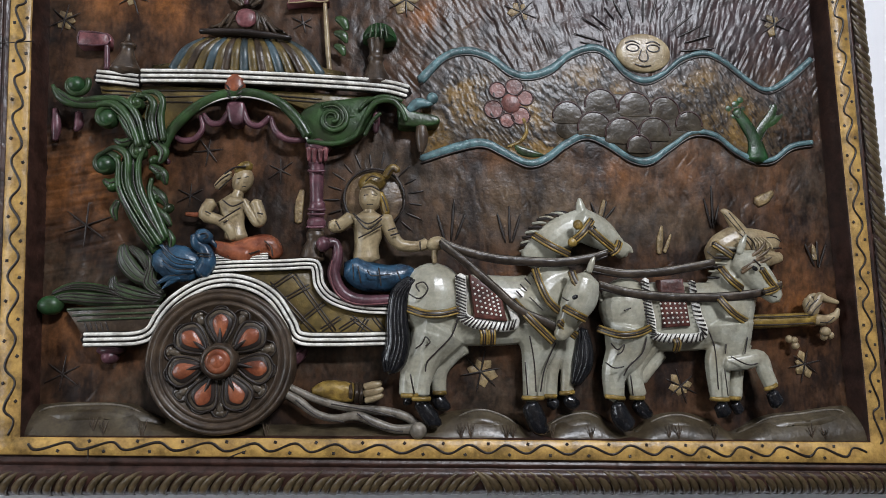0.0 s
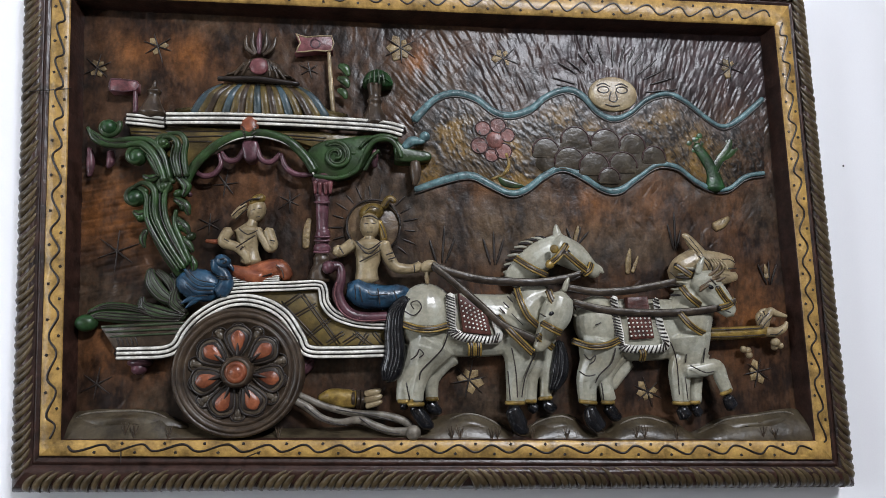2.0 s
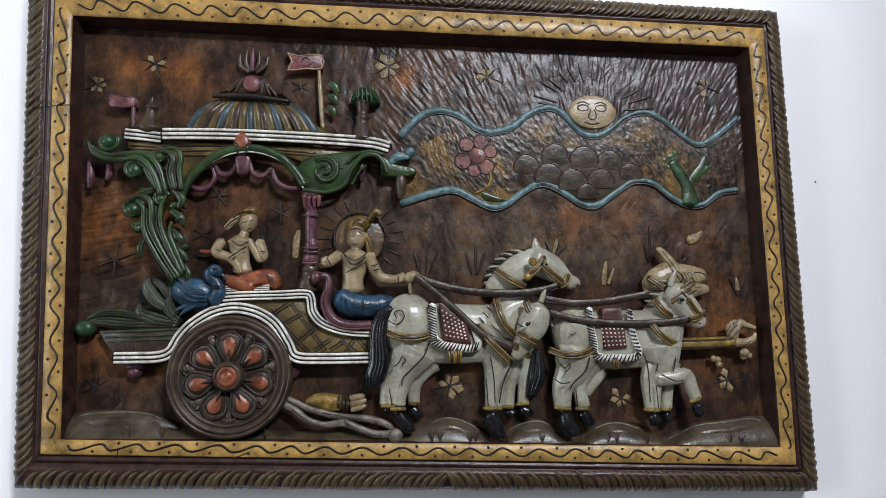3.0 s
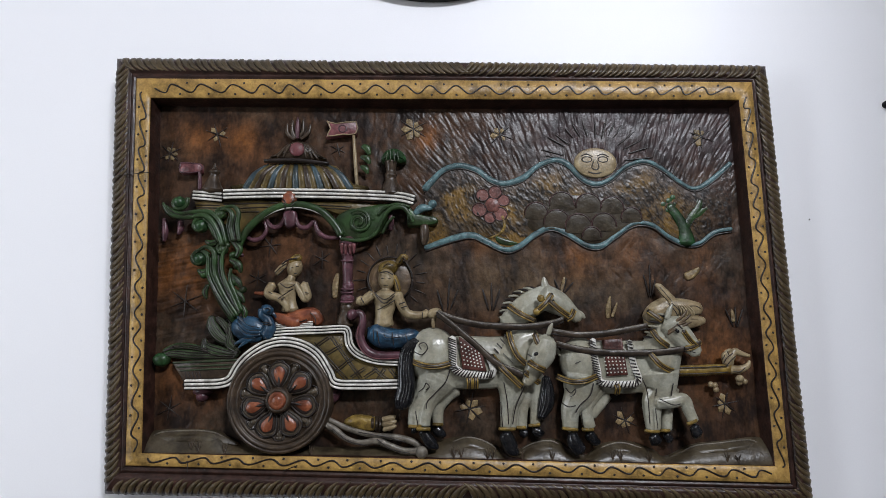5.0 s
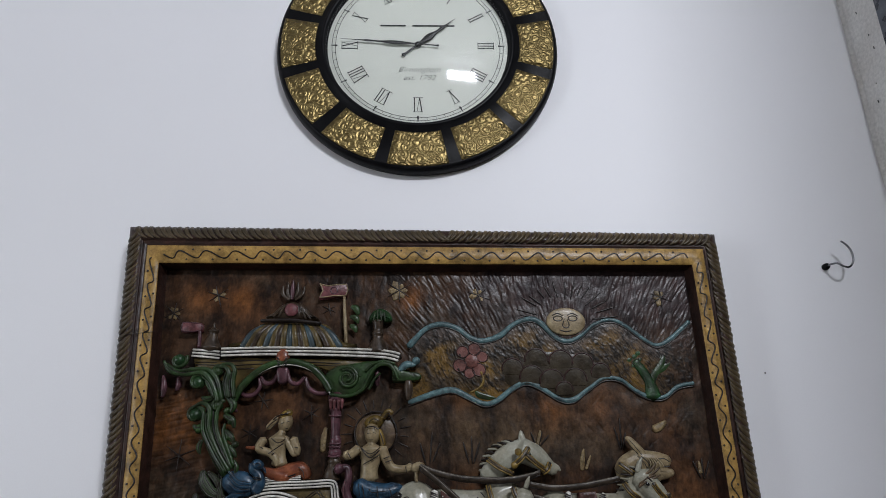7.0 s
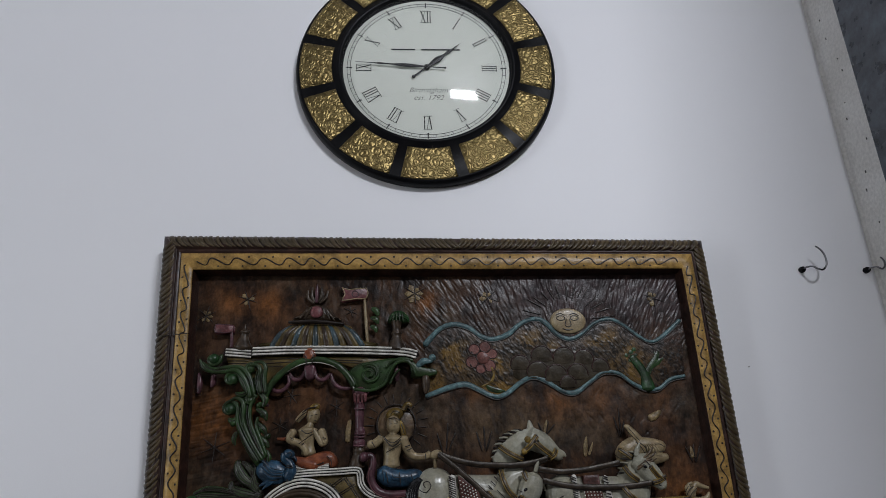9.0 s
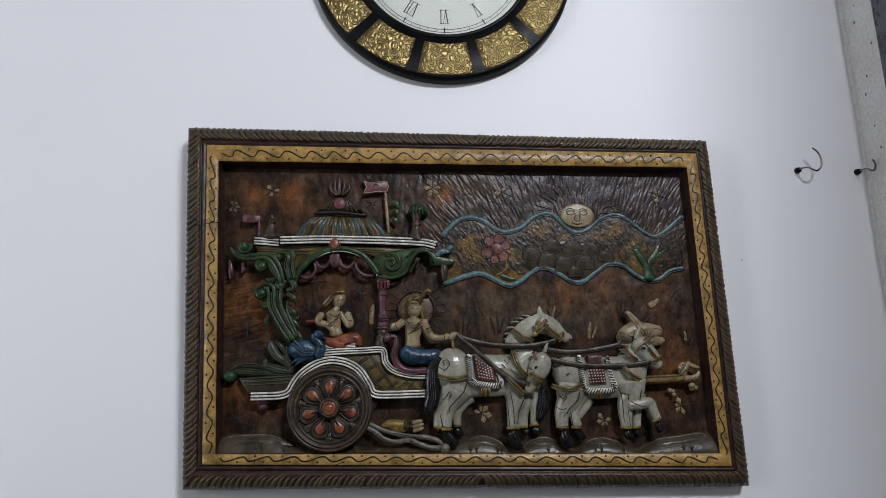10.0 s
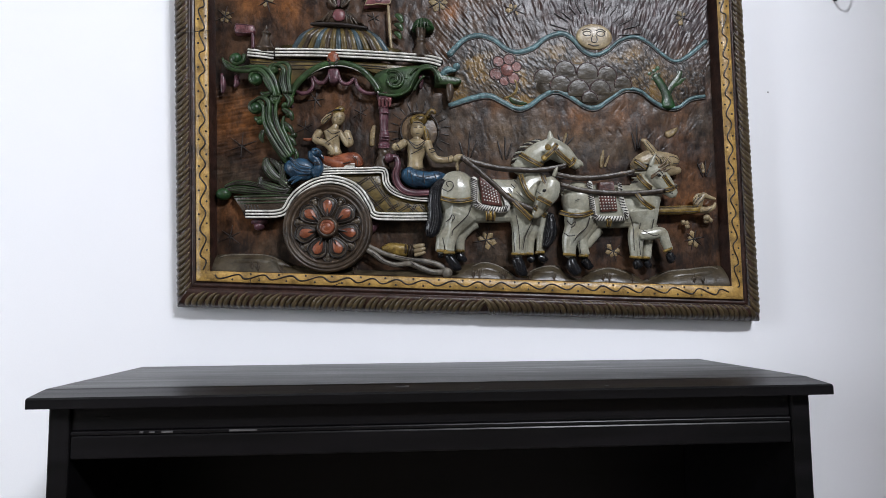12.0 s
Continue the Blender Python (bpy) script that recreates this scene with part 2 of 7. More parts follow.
def stone_panel():
    """Dark veined slab on the side wall, proud of the plaster, with a rounded edge."""
    # unseen lower part extended to the floor to keep bounce off the wall
    slab = part("stone_cladding", box(bmesh.new(), 0.775, 0.788, -1.1, -0.094, 0.0, 3.15, 0.003), stone_dark, smooth=False)
    tagged(slab, "dark grey mottled stone slab on the side wall", "cladding")
    return slab


stone_panel()


def corner_fillet():
    """Rounded plaster in the corner of the two walls."""
    bm = bmesh.new()
    rows = []
    for k in range(31):
        z = 3.2 * k / 30
        w = 0.006 + 0.003 * noise.noise((0, 0, z * 6))
        rows.append([bm.verts.new(p) for p in ((0.788 - w, -0.0005, z), (0.788 - 0.35 * w, -0.35 * w, z), (0.7875, -w, z))])
    for a, b in zip(rows, rows[1:]):
        for k in range(2):
            bm.faces.new((a[k], a[k + 1], b[k + 1], b[k]))
    ob = part("trim", bm, wall_plaster)
    return tagged(ob, "thin rounded plaster bead in the wall corner", "trim", kind="structure")


corner_fillet()


def plaster_chips():
    """Small dark chips on the plaster of the return wall."""
    bm = bmesh.new()
    for k in range(16):
        z, y = 1.75 + 0.05 * k + random.uniform(-0.015, 0.015), random.uniform(-0.07, -0.03)
        box(bm, 0.7865, 0.7884, y - random.uniform(0.0003, 0.001), y + 0.0005, z - random.uniform(0.001, 0.005), z + 0.001)
    box(bm, 0.5170, 0.5188, -0.0009, 0.0005, 1.6465, 1.6488)
    ob = part("plaster_chips", bm, worn_edge, smooth=False)
    return tagged(ob, "small dark chips in the white plaster", "chip", kind="stuff")


plaster_chips()


# ---- wall hooks ----
def wall_hook(x, z, size, turn):
    hook = tagged(new("wall_hook"), "bent grey wire hook screwed into the white wall", "hook", "wall hooks")
    hook.matrix_basis = pose(x, 0, z)
    s = size
    line = [(0, 0, 0, 1.9), (0, 0, 14, 1.9), (6 * s, -2 * s, 26, 1.7), (14 * s, -9 * s, 30, 1.7), (25 * s, -11 * s, 30, 1.7), (35 * s, 0, 30, 1.6), (36 * s, 18 * s, 30, 1.6), (30 * s, 32 * s, 30, 1.6), (20 * s, 41 * s, 30, 1.4)]
    part("wire", tube(bmesh.new(), [(u, v, h, r) for u, v, h, r in line], sides=8), steel, hook, "bent steel wire")
    part("collar", lathe(bmesh.new(), 0, 0, [(0.5, 9), (4.5, 8.5), (5.5, 4), (5.5, 0)], 16), black_lacquer, hook, "dark screw collar")
    hook.rotation_euler = (0, radians(turn), 0)
    return hook


wall_hook(0.648, 1.818, 0.84, 0)
wall_hook(0.767, 1.815, 0.42, 12)


# ---- the black cabinet below ----
def cabinet():
    cab = tagged(new("cabinet"), "black stained wooden open cabinet with a chamfered overhanging top", "cabinet")
    bm = bmesh.new()
    low, high = [(-0.506, -0.337), (0.381, -0.337), (0.381, -0.004), (-0.506, -0.004)], [(-0.505, -0.302), (0.375, -0.302), (0.375, -0.004), (-0.505, -0.004)]
    rows = [[bm.verts.new((x, y, z)) for x, y in ring] for ring, z in ((low, 1.1830), (low, 1.1925), ([(x * 0.999, y + (0.002 if y < -0.1 else 0)) for x, y in low], 1.1945), (high, 1.1990), ([(x * 0.997, y + (0.004 if y < -0.1 else 0)) for x, y in high], 1.2))]
    for a, b in zip(rows, rows[1:]):
        for k in range(4):
            bm.faces.new((a[k], a[(k + 1) % 4], b[(k + 1) % 4], b[k]))
    bm.faces.new(rows[0])
    bm.faces.new(rows[-1])
    top = part("top", bm, black_wood, cab, "chamfered black top, scuffed along its front", smooth=False)
    for k, (x, w, z) in enumerate(((-0.215, 0.005, 0.4), (-0.118, 0.014, 0.6), (-0.108, 0.004, 0.75), (-0.030, 0.003, 0.2), (-0.024, 0.0025, 0.45), (0.118, 0.004, 0.3), (0.02, 0.002, 0.7))):
        y = -0.335 + 0.033 * z
        box_bm = box(bmesh.new(), x, x + w, y - 0.0015, y + 0.0015, 1.1946 + 0.0045 * z, 1.1951 + 0.0045 * z)
        part("scratch", box_bm, worn_edge, top, "pale scuff", smooth=False)
    for x, wide in ((-0.490, -0.468), (0.340, 0.362)):
        boxed("side_panel", x, wide, -0.320, -0.006, 0.0, 1.1828, black_wood, 0.002, cab)
    boxed("back_panel", -0.4675, 0.3395, -0.016, -0.006, 0.0, 1.1828, black_wood, 0, cab)
    boxed("top_rail", -0.4675, 0.3395, -0.316, -0.294, 1.1565, 1.1828, black_wood, 0.0015, cab)
    boxed("lower_rail", -0.4675, 0.3395, -0.318, -0.294, 1.1265, 1.1515, black_wood, 0.002, cab)
    bead = boxed("bead", -0.4675, 0.3395, -0.3185, -0.298, 1.1518, 1.1562, black_wood, 0.0012, cab, "thin worn black bead")
    for x, w in ((-0.395, 0.004), (-0.385, 0.006), (-0.372, 0.012), (-0.30, 0.03)):
        part("scratch", box(bmesh.new(), x, x + w, -0.3192, -0.3180, 1.1532, 1.1552), worn_edge, bead, "pale scuff", smooth=False)
    boxed("bottom_shelf", -0.4675, 0.3395, -0.314, -0.0165, 0.06, 0.08, black_wood, 0.002, cab)
    boxed("middle_shelf", -0.4675, 0.3395, -0.304, -0.0165, 0.60, 0.62, black_wood, 0.002, cab)
    boxed("plinth", -0.4675, 0.3395, -0.310, -0.290, 0.0, 0.0595, black_wood, 0.002, cab)
    return cab


cabinet()


# ---- the wall clock ----
def wall_clock():
    clock = tagged(new("wall_clock"), "black wooden wall clock with embossed brass tiles and white dial", "clock")
    clock.matrix_basis = pose(-0.013, 0, 2.235, 0, 0.4, 0)
    part("rim", lathe(bmesh.new(), 0, 0, [(160, 16), (163, 30), (166, 33), (170, 32), (174, 28), (240, 23.5), (244, 24), (248, 20), (250, 13), (250, 4), (243, 0)], 96), black_lacquer, clock, "black lacquered wooden ring")
    part("dial", lathe(bmesh.new(), 0, 0, [(1, 17.5), (162, 17.5)], 72), dial_white, clock, "white printed dial")
    # twelve brass tiles, one mesh
    half = radians(13.2)
    bm = bmesh.new()
    rings = []
    for r, h in ((180, 26.5), (180.5, 28.6), (183, 29.2), (239, 25.9), (241.5, 25.3), (242, 23)):
        inset = 0.012 if r in (180, 242) else 0.018
        rings.append([bm.verts.new(world_of(r * math.sin(a), -r * math.cos(a), h)) for a in np.linspace(-half + inset, half - inset, 9)])
    for a, b in zip(rings, rings[1:]):
        for k in range(8):
            bm.faces.new((a[k], a[k + 1], b[k + 1], b[k]))
    for k in (0, 8):
        bm.faces.new([r[k] for r in rings])
    first = part("brass_tile", bm, brass, clock, "embossed brass tile")
    spots = [pose(*world_of(r * math.sin(t), -r * math.cos(t), 29.2 - (r - 183) * 0.059)) for r, t in ((186, -0.185), (186, 0.185), (236, -0.195), (236, 0.195))]
    stud = part("stud", blob(bmesh.new(), 0, 0, 0, 2, 2, 1.2, detail=8), brass, first, place=spots[0])
    tiles = [first]
    for k in range(1, 12):
        again = new("brass_tile", first.data)
        again.parent, again.matrix_basis = clock, Matrix.Rotation(radians(30 * k), 4, "Y")
        tiles.append(again)
    for tile in tiles:
        for spot in spots[1 if tile is first else 0:]:
            nail = new("stud", stud.data)
            nail.parent, nail.matrix_basis = tile, spot
    # minute track
    track = bmesh.new()
    for r in (146.5, 152.5):
        lathe(track, 0, 0, [(r - 0.45, 17.8), (r - 0.4, 18.0), (r + 0.4, 18.0), (r + 0.45, 17.8)], 96, cap=False)
    for k in range(60):
        a = radians(6 * k)
        w, r0, r1 = (1.6, 143.0, 155.0) if k % 5 == 0 else (0.45, 146.5, 152.5)
        c, s = math.cos(a), math.sin(a)
        corners = [(r0, -w), (r1, -w * 0.4), (r1, w * 0.4), (r0, w)]
        track.faces.new([track.verts.new(world_of(s * r + c * d, c * r - s * d, 18.05)) for r, d in corners])
    part("minute_track", track, dial_ink, clock, "printed minute track")
    # Roman numerals, set upright to the middle as drawn bars
    widths = {"I": 5.2, "V": 12.5, "X": 12.5}
    for k, text in enumerate(("XII", "I", "II", "III", "IIII", "V", "VI", "VII", "VIII", "IX", "X", "XI")):
        bm = bmesh.new()
        total = sum(widths[c] for c in text)
        x = -total / 2
        high = 28.0

        def stroke(x0, y0, x1, y1, w, flat=False):
            d = (0, w) if flat else (w, 0)
            bm.faces.new([bm.verts.new(world_of(px, py, 18.1)) for px, py in ((x0 - d[0], y0 - d[1]), (x0 + d[0], y0 + d[1]), (x1 + d[0], y1 + d[1]), (x1 - d[0], y1 - d[1]))])

        for c in text:
            w = widths[c]
            if c == "I":
                stroke(x + w / 2, -high / 2, x + w / 2, high / 2, 0.85)
            elif c == "V":
                stroke(x + 2, high / 2, x + w / 2, -high / 2, 0.95)
                stroke(x + w - 2, high / 2, x + w / 2, -high / 2, 0.4)
            else:
                stroke(x + 2, high / 2, x + w - 2, -high / 2, 1.0)
                stroke(x + w - 2, high / 2, x + 2, -high / 2, 0.4)
            x += w
        for y in (-high / 2, high / 2):
            stroke(-total / 2 + 0.4, y, total / 2 - 0.4, y, 0.45, True)
        a = 30 * k
        part("numeral", bm, dial_ink, clock, "thin black Roman numeral", smooth=False, place=Matrix.Rotation(radians(a), 4, "Y") @ Matrix.Translation((0, 0, 0.121)))
    # writing on the dial
    for body, y, size in (("Birmingham", -50, 15.5), ("est. 1792", -67, 15.5)):
        font = bpy.data.curves.new("lettering", "FONT")
        font.body, font.align_x, font.align_y, font.size, font.shear = body, "CENTER", "CENTER", size / 1000, 0.35
        font.extrude, font.offset = 0.00005, -0.0003
        font.materials.append(dial_ink)
        ob = new("lettering", font)
        ob.parent, ob.matrix_basis = clock, pose(0.002, -0.0181, y / 1000, 90, 0, 0)
    bm = bmesh.new()
    for x0, x1 in ((-68, -22), (-10, 66)):
        for y0, y1 in ((41, 44.2),):
            bm.faces.new([bm.verts.new(world_of(x, y, 18.1)) for x, y in ((x0, y0), (x1, y0), (x1, y1), (x0, y1))])
    part("maker_mark", bm, dial_ink, clock, "two short printed bars", smooth=False)
    # pointers at about a quarter to two
    def pointer(name, length, tail, angle, width, h):
        bm = bmesh.new()
        line = [(0, -tail, h, width * 1.1), (0, -tail + 6, h, width * 0.5), (0, -4, h, width * 0.5), (0, 4, h, width * 0.6), (0, length * 0.30, h, width * 1.6), (0, length * 0.5, h, width * 0.6), (0, length * 0.66, h, width * 0.9), (0, length * 0.72, h, width * 0.45), (0, length, h, 0.3)]
        tube(bm, line, flat=0.25, sides=8, steps=4)
        return part(name, bm, dial_ink, clock, "black spade pointer", place=Matrix.Rotation(radians(angle), 4, "Y"))

    pointer("hour_pointer", 88, 34, 50, 4.2, 21)
    pointer("minute_pointer", 138, 36, 274.5, 2.6, 23)
    part("pivot", lathe(bmesh.new(), 0, 0, [(0.5, 26), (4, 25.5), (5.5, 23), (5.5, 18)], 20), dial_ink, clock)
    pane = part("glass", lathe(bmesh.new(), 0, 0, [(r, 29 + 25 * (1 - (r / 163) ** 2)) for r in (0.5, 20, 40, 60, 80, 100, 120, 140, 155, 163)], 72), glass, clock, "domed clear glass")
    if pane.data.polygons[0].normal.y > 0:
        pane.data.flip_normals()
    pane.visible_shadow = False
    return clock


wall_clock()


# ---- the carved panel ----
panel = tagged(new("carved_panel"), "painted carved wooden relief of a chariot and horses, thick frame", "wall carving")
panel.matrix_basis = pose(0, 0, 1.565)

gold_paint = material("gold_paint", (0.50, 0.31, 0.085), (0.25, 0.145, 0.048), 0.40, scale=68, fine=330, bump=0.50, amount=0.9, wash=0.62, spec=0.28)
frame_brown = material("frame_brown", (0.055, 0.024, 0.017), (0.022, 0.011, 0.008), 0.41, scale=80, fine=300, bump=0.50, wash=0.62, spec=0.27)
frame_olive = material("frame_olive", (0.135, 0.095, 0.045), (0.045, 0.030, 0.017), 0.42, scale=52, fine=300, bump=0.50, amount=0.9, random_tone=0.35, wash=0.62, spec=0.27)
dark_line = material("dark_line", (0.02, 0.013, 0.01), (0.010, 0.007, 0.006), 0.38, scale=60, fine=300, spec=0.4)
white_paint = material("white_paint", (0.80, 0.79, 0.74), (0.52, 0.49, 0.42), 0.40, scale=120, fine=400, bump=0.50, amount=0.6, wash=0.5, spec=0.4)
horse_white = material("horse_white", (0.345, 0.345, 0.285), (0.235, 0.21, 0.145), 0.26, scale=34, fine=260, bump=0.28, amount=0.9, wash=0.26, spec=0.4)
cream_paint = material("cream_paint", (0.36, 0.29, 0.17), (0.20, 0.145, 0.08), 0.34, scale=70, fine=400, bump=0.45, amount=0.6, wash=0.36, spec=0.27)
pale_yellow = material("pale_yellow", (0.31, 0.23, 0.11), (0.10, 0.06, 0.03), 0.42, scale=160, fine=400, bump=1.00, amount=0.9, wash=0.62, spec=0.27)
strap_gold = material("strap_gold", (0.30, 0.20, 0.045), (0.13, 0.08, 0.022), 0.36, scale=120, fine=400, bump=0.50, wash=0.62, spec=0.27)
leaf_green = material("leaf_green", (0.030, 0.075, 0.020), (0.020, 0.022, 0.013), 0.33, scale=56, fine=300, bump=0.50, amount=0.9, wash=0.62, spec=0.27)
bright_green = material("bright_green", (0.020, 0.080, 0.024), (0.02, 0.04, 0.015), 0.38, scale=80, fine=300, bump=0.40, wash=0.62, spec=0.27)
sage_green = material("sage_green", (0.055, 0.085, 0.038), (0.028, 0.03, 0.021), 0.35, scale=60, fine=300, bump=0.50, amount=0.9, wash=0.62, spec=0.27)
deep_blue = material("deep_blue", (0.024, 0.080, 0.14), (0.02, 0.034, 0.055), 0.28, scale=80, fine=300, bump=0.50, wash=0.62, spec=0.27)
teal_paint = material("teal_paint", (0.13, 0.24, 0.25), (0.05, 0.07, 0.075), 0.40, scale=120, fine=350, bump=0.50, amount=0.8, wash=0.62, spec=0.27)
mauve_paint = material("mauve_paint", (0.15, 0.062, 0.078), (0.06, 0.027, 0.033), 0.33, scale=80, fine=300, bump=0.50, wash=0.62, spec=0.27)
pink_paint = material("pink_paint", (0.24, 0.085, 0.09), (0.12, 0.042, 0.045), 0.40, scale=100, fine=300, bump=0.50, wash=0.62, spec=0.27)
orange_paint = material("orange_paint", (0.29, 0.095, 0.042), (0.15, 0.04, 0.02), 0.35, scale=100, fine=300, bump=0.50, wash=0.62, spec=0.27)
red_cloth = material("red_cloth", (0.125, 0.040, 0.028), (0.055, 0.018, 0.014), 0.5, scale=140, fine=400, bump=0.50, wash=0.62, spec=0.27)
olive_paint = material("olive_paint", (0.15, 0.105, 0.03), (0.065, 0.045, 0.018), 0.40, scale=80, fine=300, bump=0.50, amount=0.8, wash=0.62, spec=0.27)
grey_brown = material("grey_brown", (0.075, 0.050, 0.031), (0.026, 0.018, 0.013), 0.37, scale=80, fine=300, bump=0.50, amount=0.8, wash=0.62, spec=0.27)
ground_grey = material("ground_grey", (0.072, 0.057, 0.034), (0.036, 0.024, 0.013), 0.37, scale=44, fine=300, bump=0.50, amount=0.9, wash=0.62, spec=0.28)
hoof_black = material("hoof_black", (0.012, 0.012, 0.014), rough=0.2, scale=120, fine=300, bump=0.40, wash=0.62, spec=0.4)
hill_brown = material("hill_brown", (0.034, 0.027, 0.020), (0.016, 0.012, 0.009), 0.33, scale=80, fine=300, bump=0.50, wash=0.62, spec=0.15)
boulder_brown = material("boulder_brown", (0.060, 0.048, 0.030), (0.030, 0.022, 0.016), 0.3, scale=70, fine=260, bump=0.4, amount=1.0, wash=0.5, spec=0.10)
outline_red = material("outline_red", (0.045, 0.014, 0.012), (0.02, 0.008, 0.007), 0.38, scale=60, fine=300, spec=0.3)
flower_red = material("flower_red", (0.24, 0.105, 0.09), (0.14, 0.055, 0.045), 0.38, scale=120, fine=300, bump=0.40, wash=0.62, spec=0.15)
wheel_grey = material("wheel_grey", (0.11, 0.085, 0.058), (0.022, 0.016, 0.012), 0.33, scale=100, fine=300, bump=0.50, amount=0.9, wash=0.62, spec=0.27)
rein_brown = material("rein_brown", (0.060, 0.043, 0.029), (0.016, 0.011, 0.008), 0.36, scale=90, fine=300, bump=0.5, wash=0.5, spec=0.27)
halo_tan = material("halo_tan", (0.17, 0.115, 0.06), (0.07, 0.04, 0.025), 0.41, scale=120, fine=300, bump=0.50, amount=0.9, wash=0.62, spec=0.27)
slate_blue = material("slate_blue", (0.05, 0.085, 0.105), (0.035, 0.04, 0.035), 0.36, scale=60, fine=300, bump=0.50, amount=0.9, wash=0.62, spec=0.27)
branch_grey = material("branch_grey", (0.23, 0.205, 0.165), (0.06, 0.047, 0.035), 0.41, scale=100, fine=300, bump=0.50, amount=0.9, wash=0.62, spec=0.27)

# corners: outer edge, start of the gold band, opening
OUTER = {"tl": (-458, 304.5), "tr": (466, 302), "br": (467, -310), "bl": (-432, -273.5)}
BAND = {"tl": (-420, 266), "tr": (433, 268), "br": (430.5, -274), "bl": (-400.5, -236)}
OPEN = {"tl": (-401, 239.5), "tr": (413, 242), "br": (413.5, -254), "bl": (-383, -223)}
FRONT, BACK = 43.0, 18.0


def mix(a, b, t):
    return (a[0] + (b[0] - a[0]) * t, a[1] + (b[1] - a[1]) * t)


def rail(a, b, label):
    """One side of the frame between two corners: rounded outer roll, grooves, gold band and inner slope."""
    profile = [("o", 0.0, 0.0), ("o", 0.0, 20.0), ("o", 0.06, 28.0), ("o", 0.16, 34.0), ("o", 0.34, 38.5), ("o", 0.55, 41.5), ("o", 0.66, 40.5), ("o", 0.70, 37.5), ("o", 0.75, 37.0), ("o", 0.78, 40.0), ("o", 0.86, 40.5), ("o", 0.90, 38.0), ("o", 0.94, 38.5), ("o", 0.97, FRONT - 1.0), ("i", 0.0, FRONT), ("i", 0.93, FRONT), ("i", 1.0, FRONT - 1.6)]
    bm = bmesh.new()
    n, rows = 90, []
    for k in range(n + 1):
        t = k / n
        o, m, i = mix(OUTER[a], OUTER[b], t), mix(BAND[a], BAND[b], t), mix(OPEN[a], OPEN[b], t)
        inner = np.array(m) - np.array(o)
        row = []
        wob = noise.noise((o[0] * 0.02, o[1] * 0.02, 3.1)) * 1.6 + noise.noise((o[0] * 0.11, o[1] * 0.11, 7.7)) * 0.7
        fade = min(1, 8 * t, 8 * (1 - t))
        for side, s, h in profile:
            p = mix(o, m, s) if side == "o" else mix(m, i, s)
            w = wob * fade * (1 - s if side == "o" else 0.35)
            d = inner / np.linalg.norm(inner)
            row.append(bm.verts.new(world_of(p[0] + d[0] * w, p[1] + d[1] * w, h + (0.5 if side == "o" else 0.25) * noise.noise((p[0] * 0.05, p[1] * 0.05, h)))))
        c = mix(OPEN["tl"], OPEN["br"], 0.5)
        away = np.array(c) - np.array(i)
        away = away / np.linalg.norm(away)
        row.append(bm.verts.new(world_of(i[0] + away[0] * 1.2, i[1] + away[1] * 1.2, FRONT - 4)))
        row.append(bm.verts.new(world_of(i[0] + away[0] * 6, i[1] + away[1] * 6, BACK - 3)))
        rows.append(row)
    last = len(profile)
    for p, q in zip(rows, rows[1:]):
        for k in range(len(p) - 1):
            f = bm.faces.new((p[k], p[k + 1], q[k + 1], q[k]))
            f.material_index = 0 if k < 6 else (2 if 13 <= k < last - 1 else 0)
    return part("frame_rail", bm, [frame_brown, frame_olive, gold_paint], panel, label)


def gadroon_mesh(lean):
    """One curved carved stroke across the outer roll, local x along the rail, z inwards."""
    bm = bmesh.new()
    pts = [(-lean * 8.0, 0.3, 16, 2.4), (-lean * 7.2, 2.5, 28, 3.6), (-lean * 5.0, 8.0, 35.5, 4.0), (-lean * 0.5, 15.0, 39.2, 3.6), (lean * 6.0, 21.5, 40.6, 2.2), (lean * 12.0, 25.0, 40.6, 0.7)]
    tube(bm, pts, flat=0.7, sides=8, steps=3)
    return bm


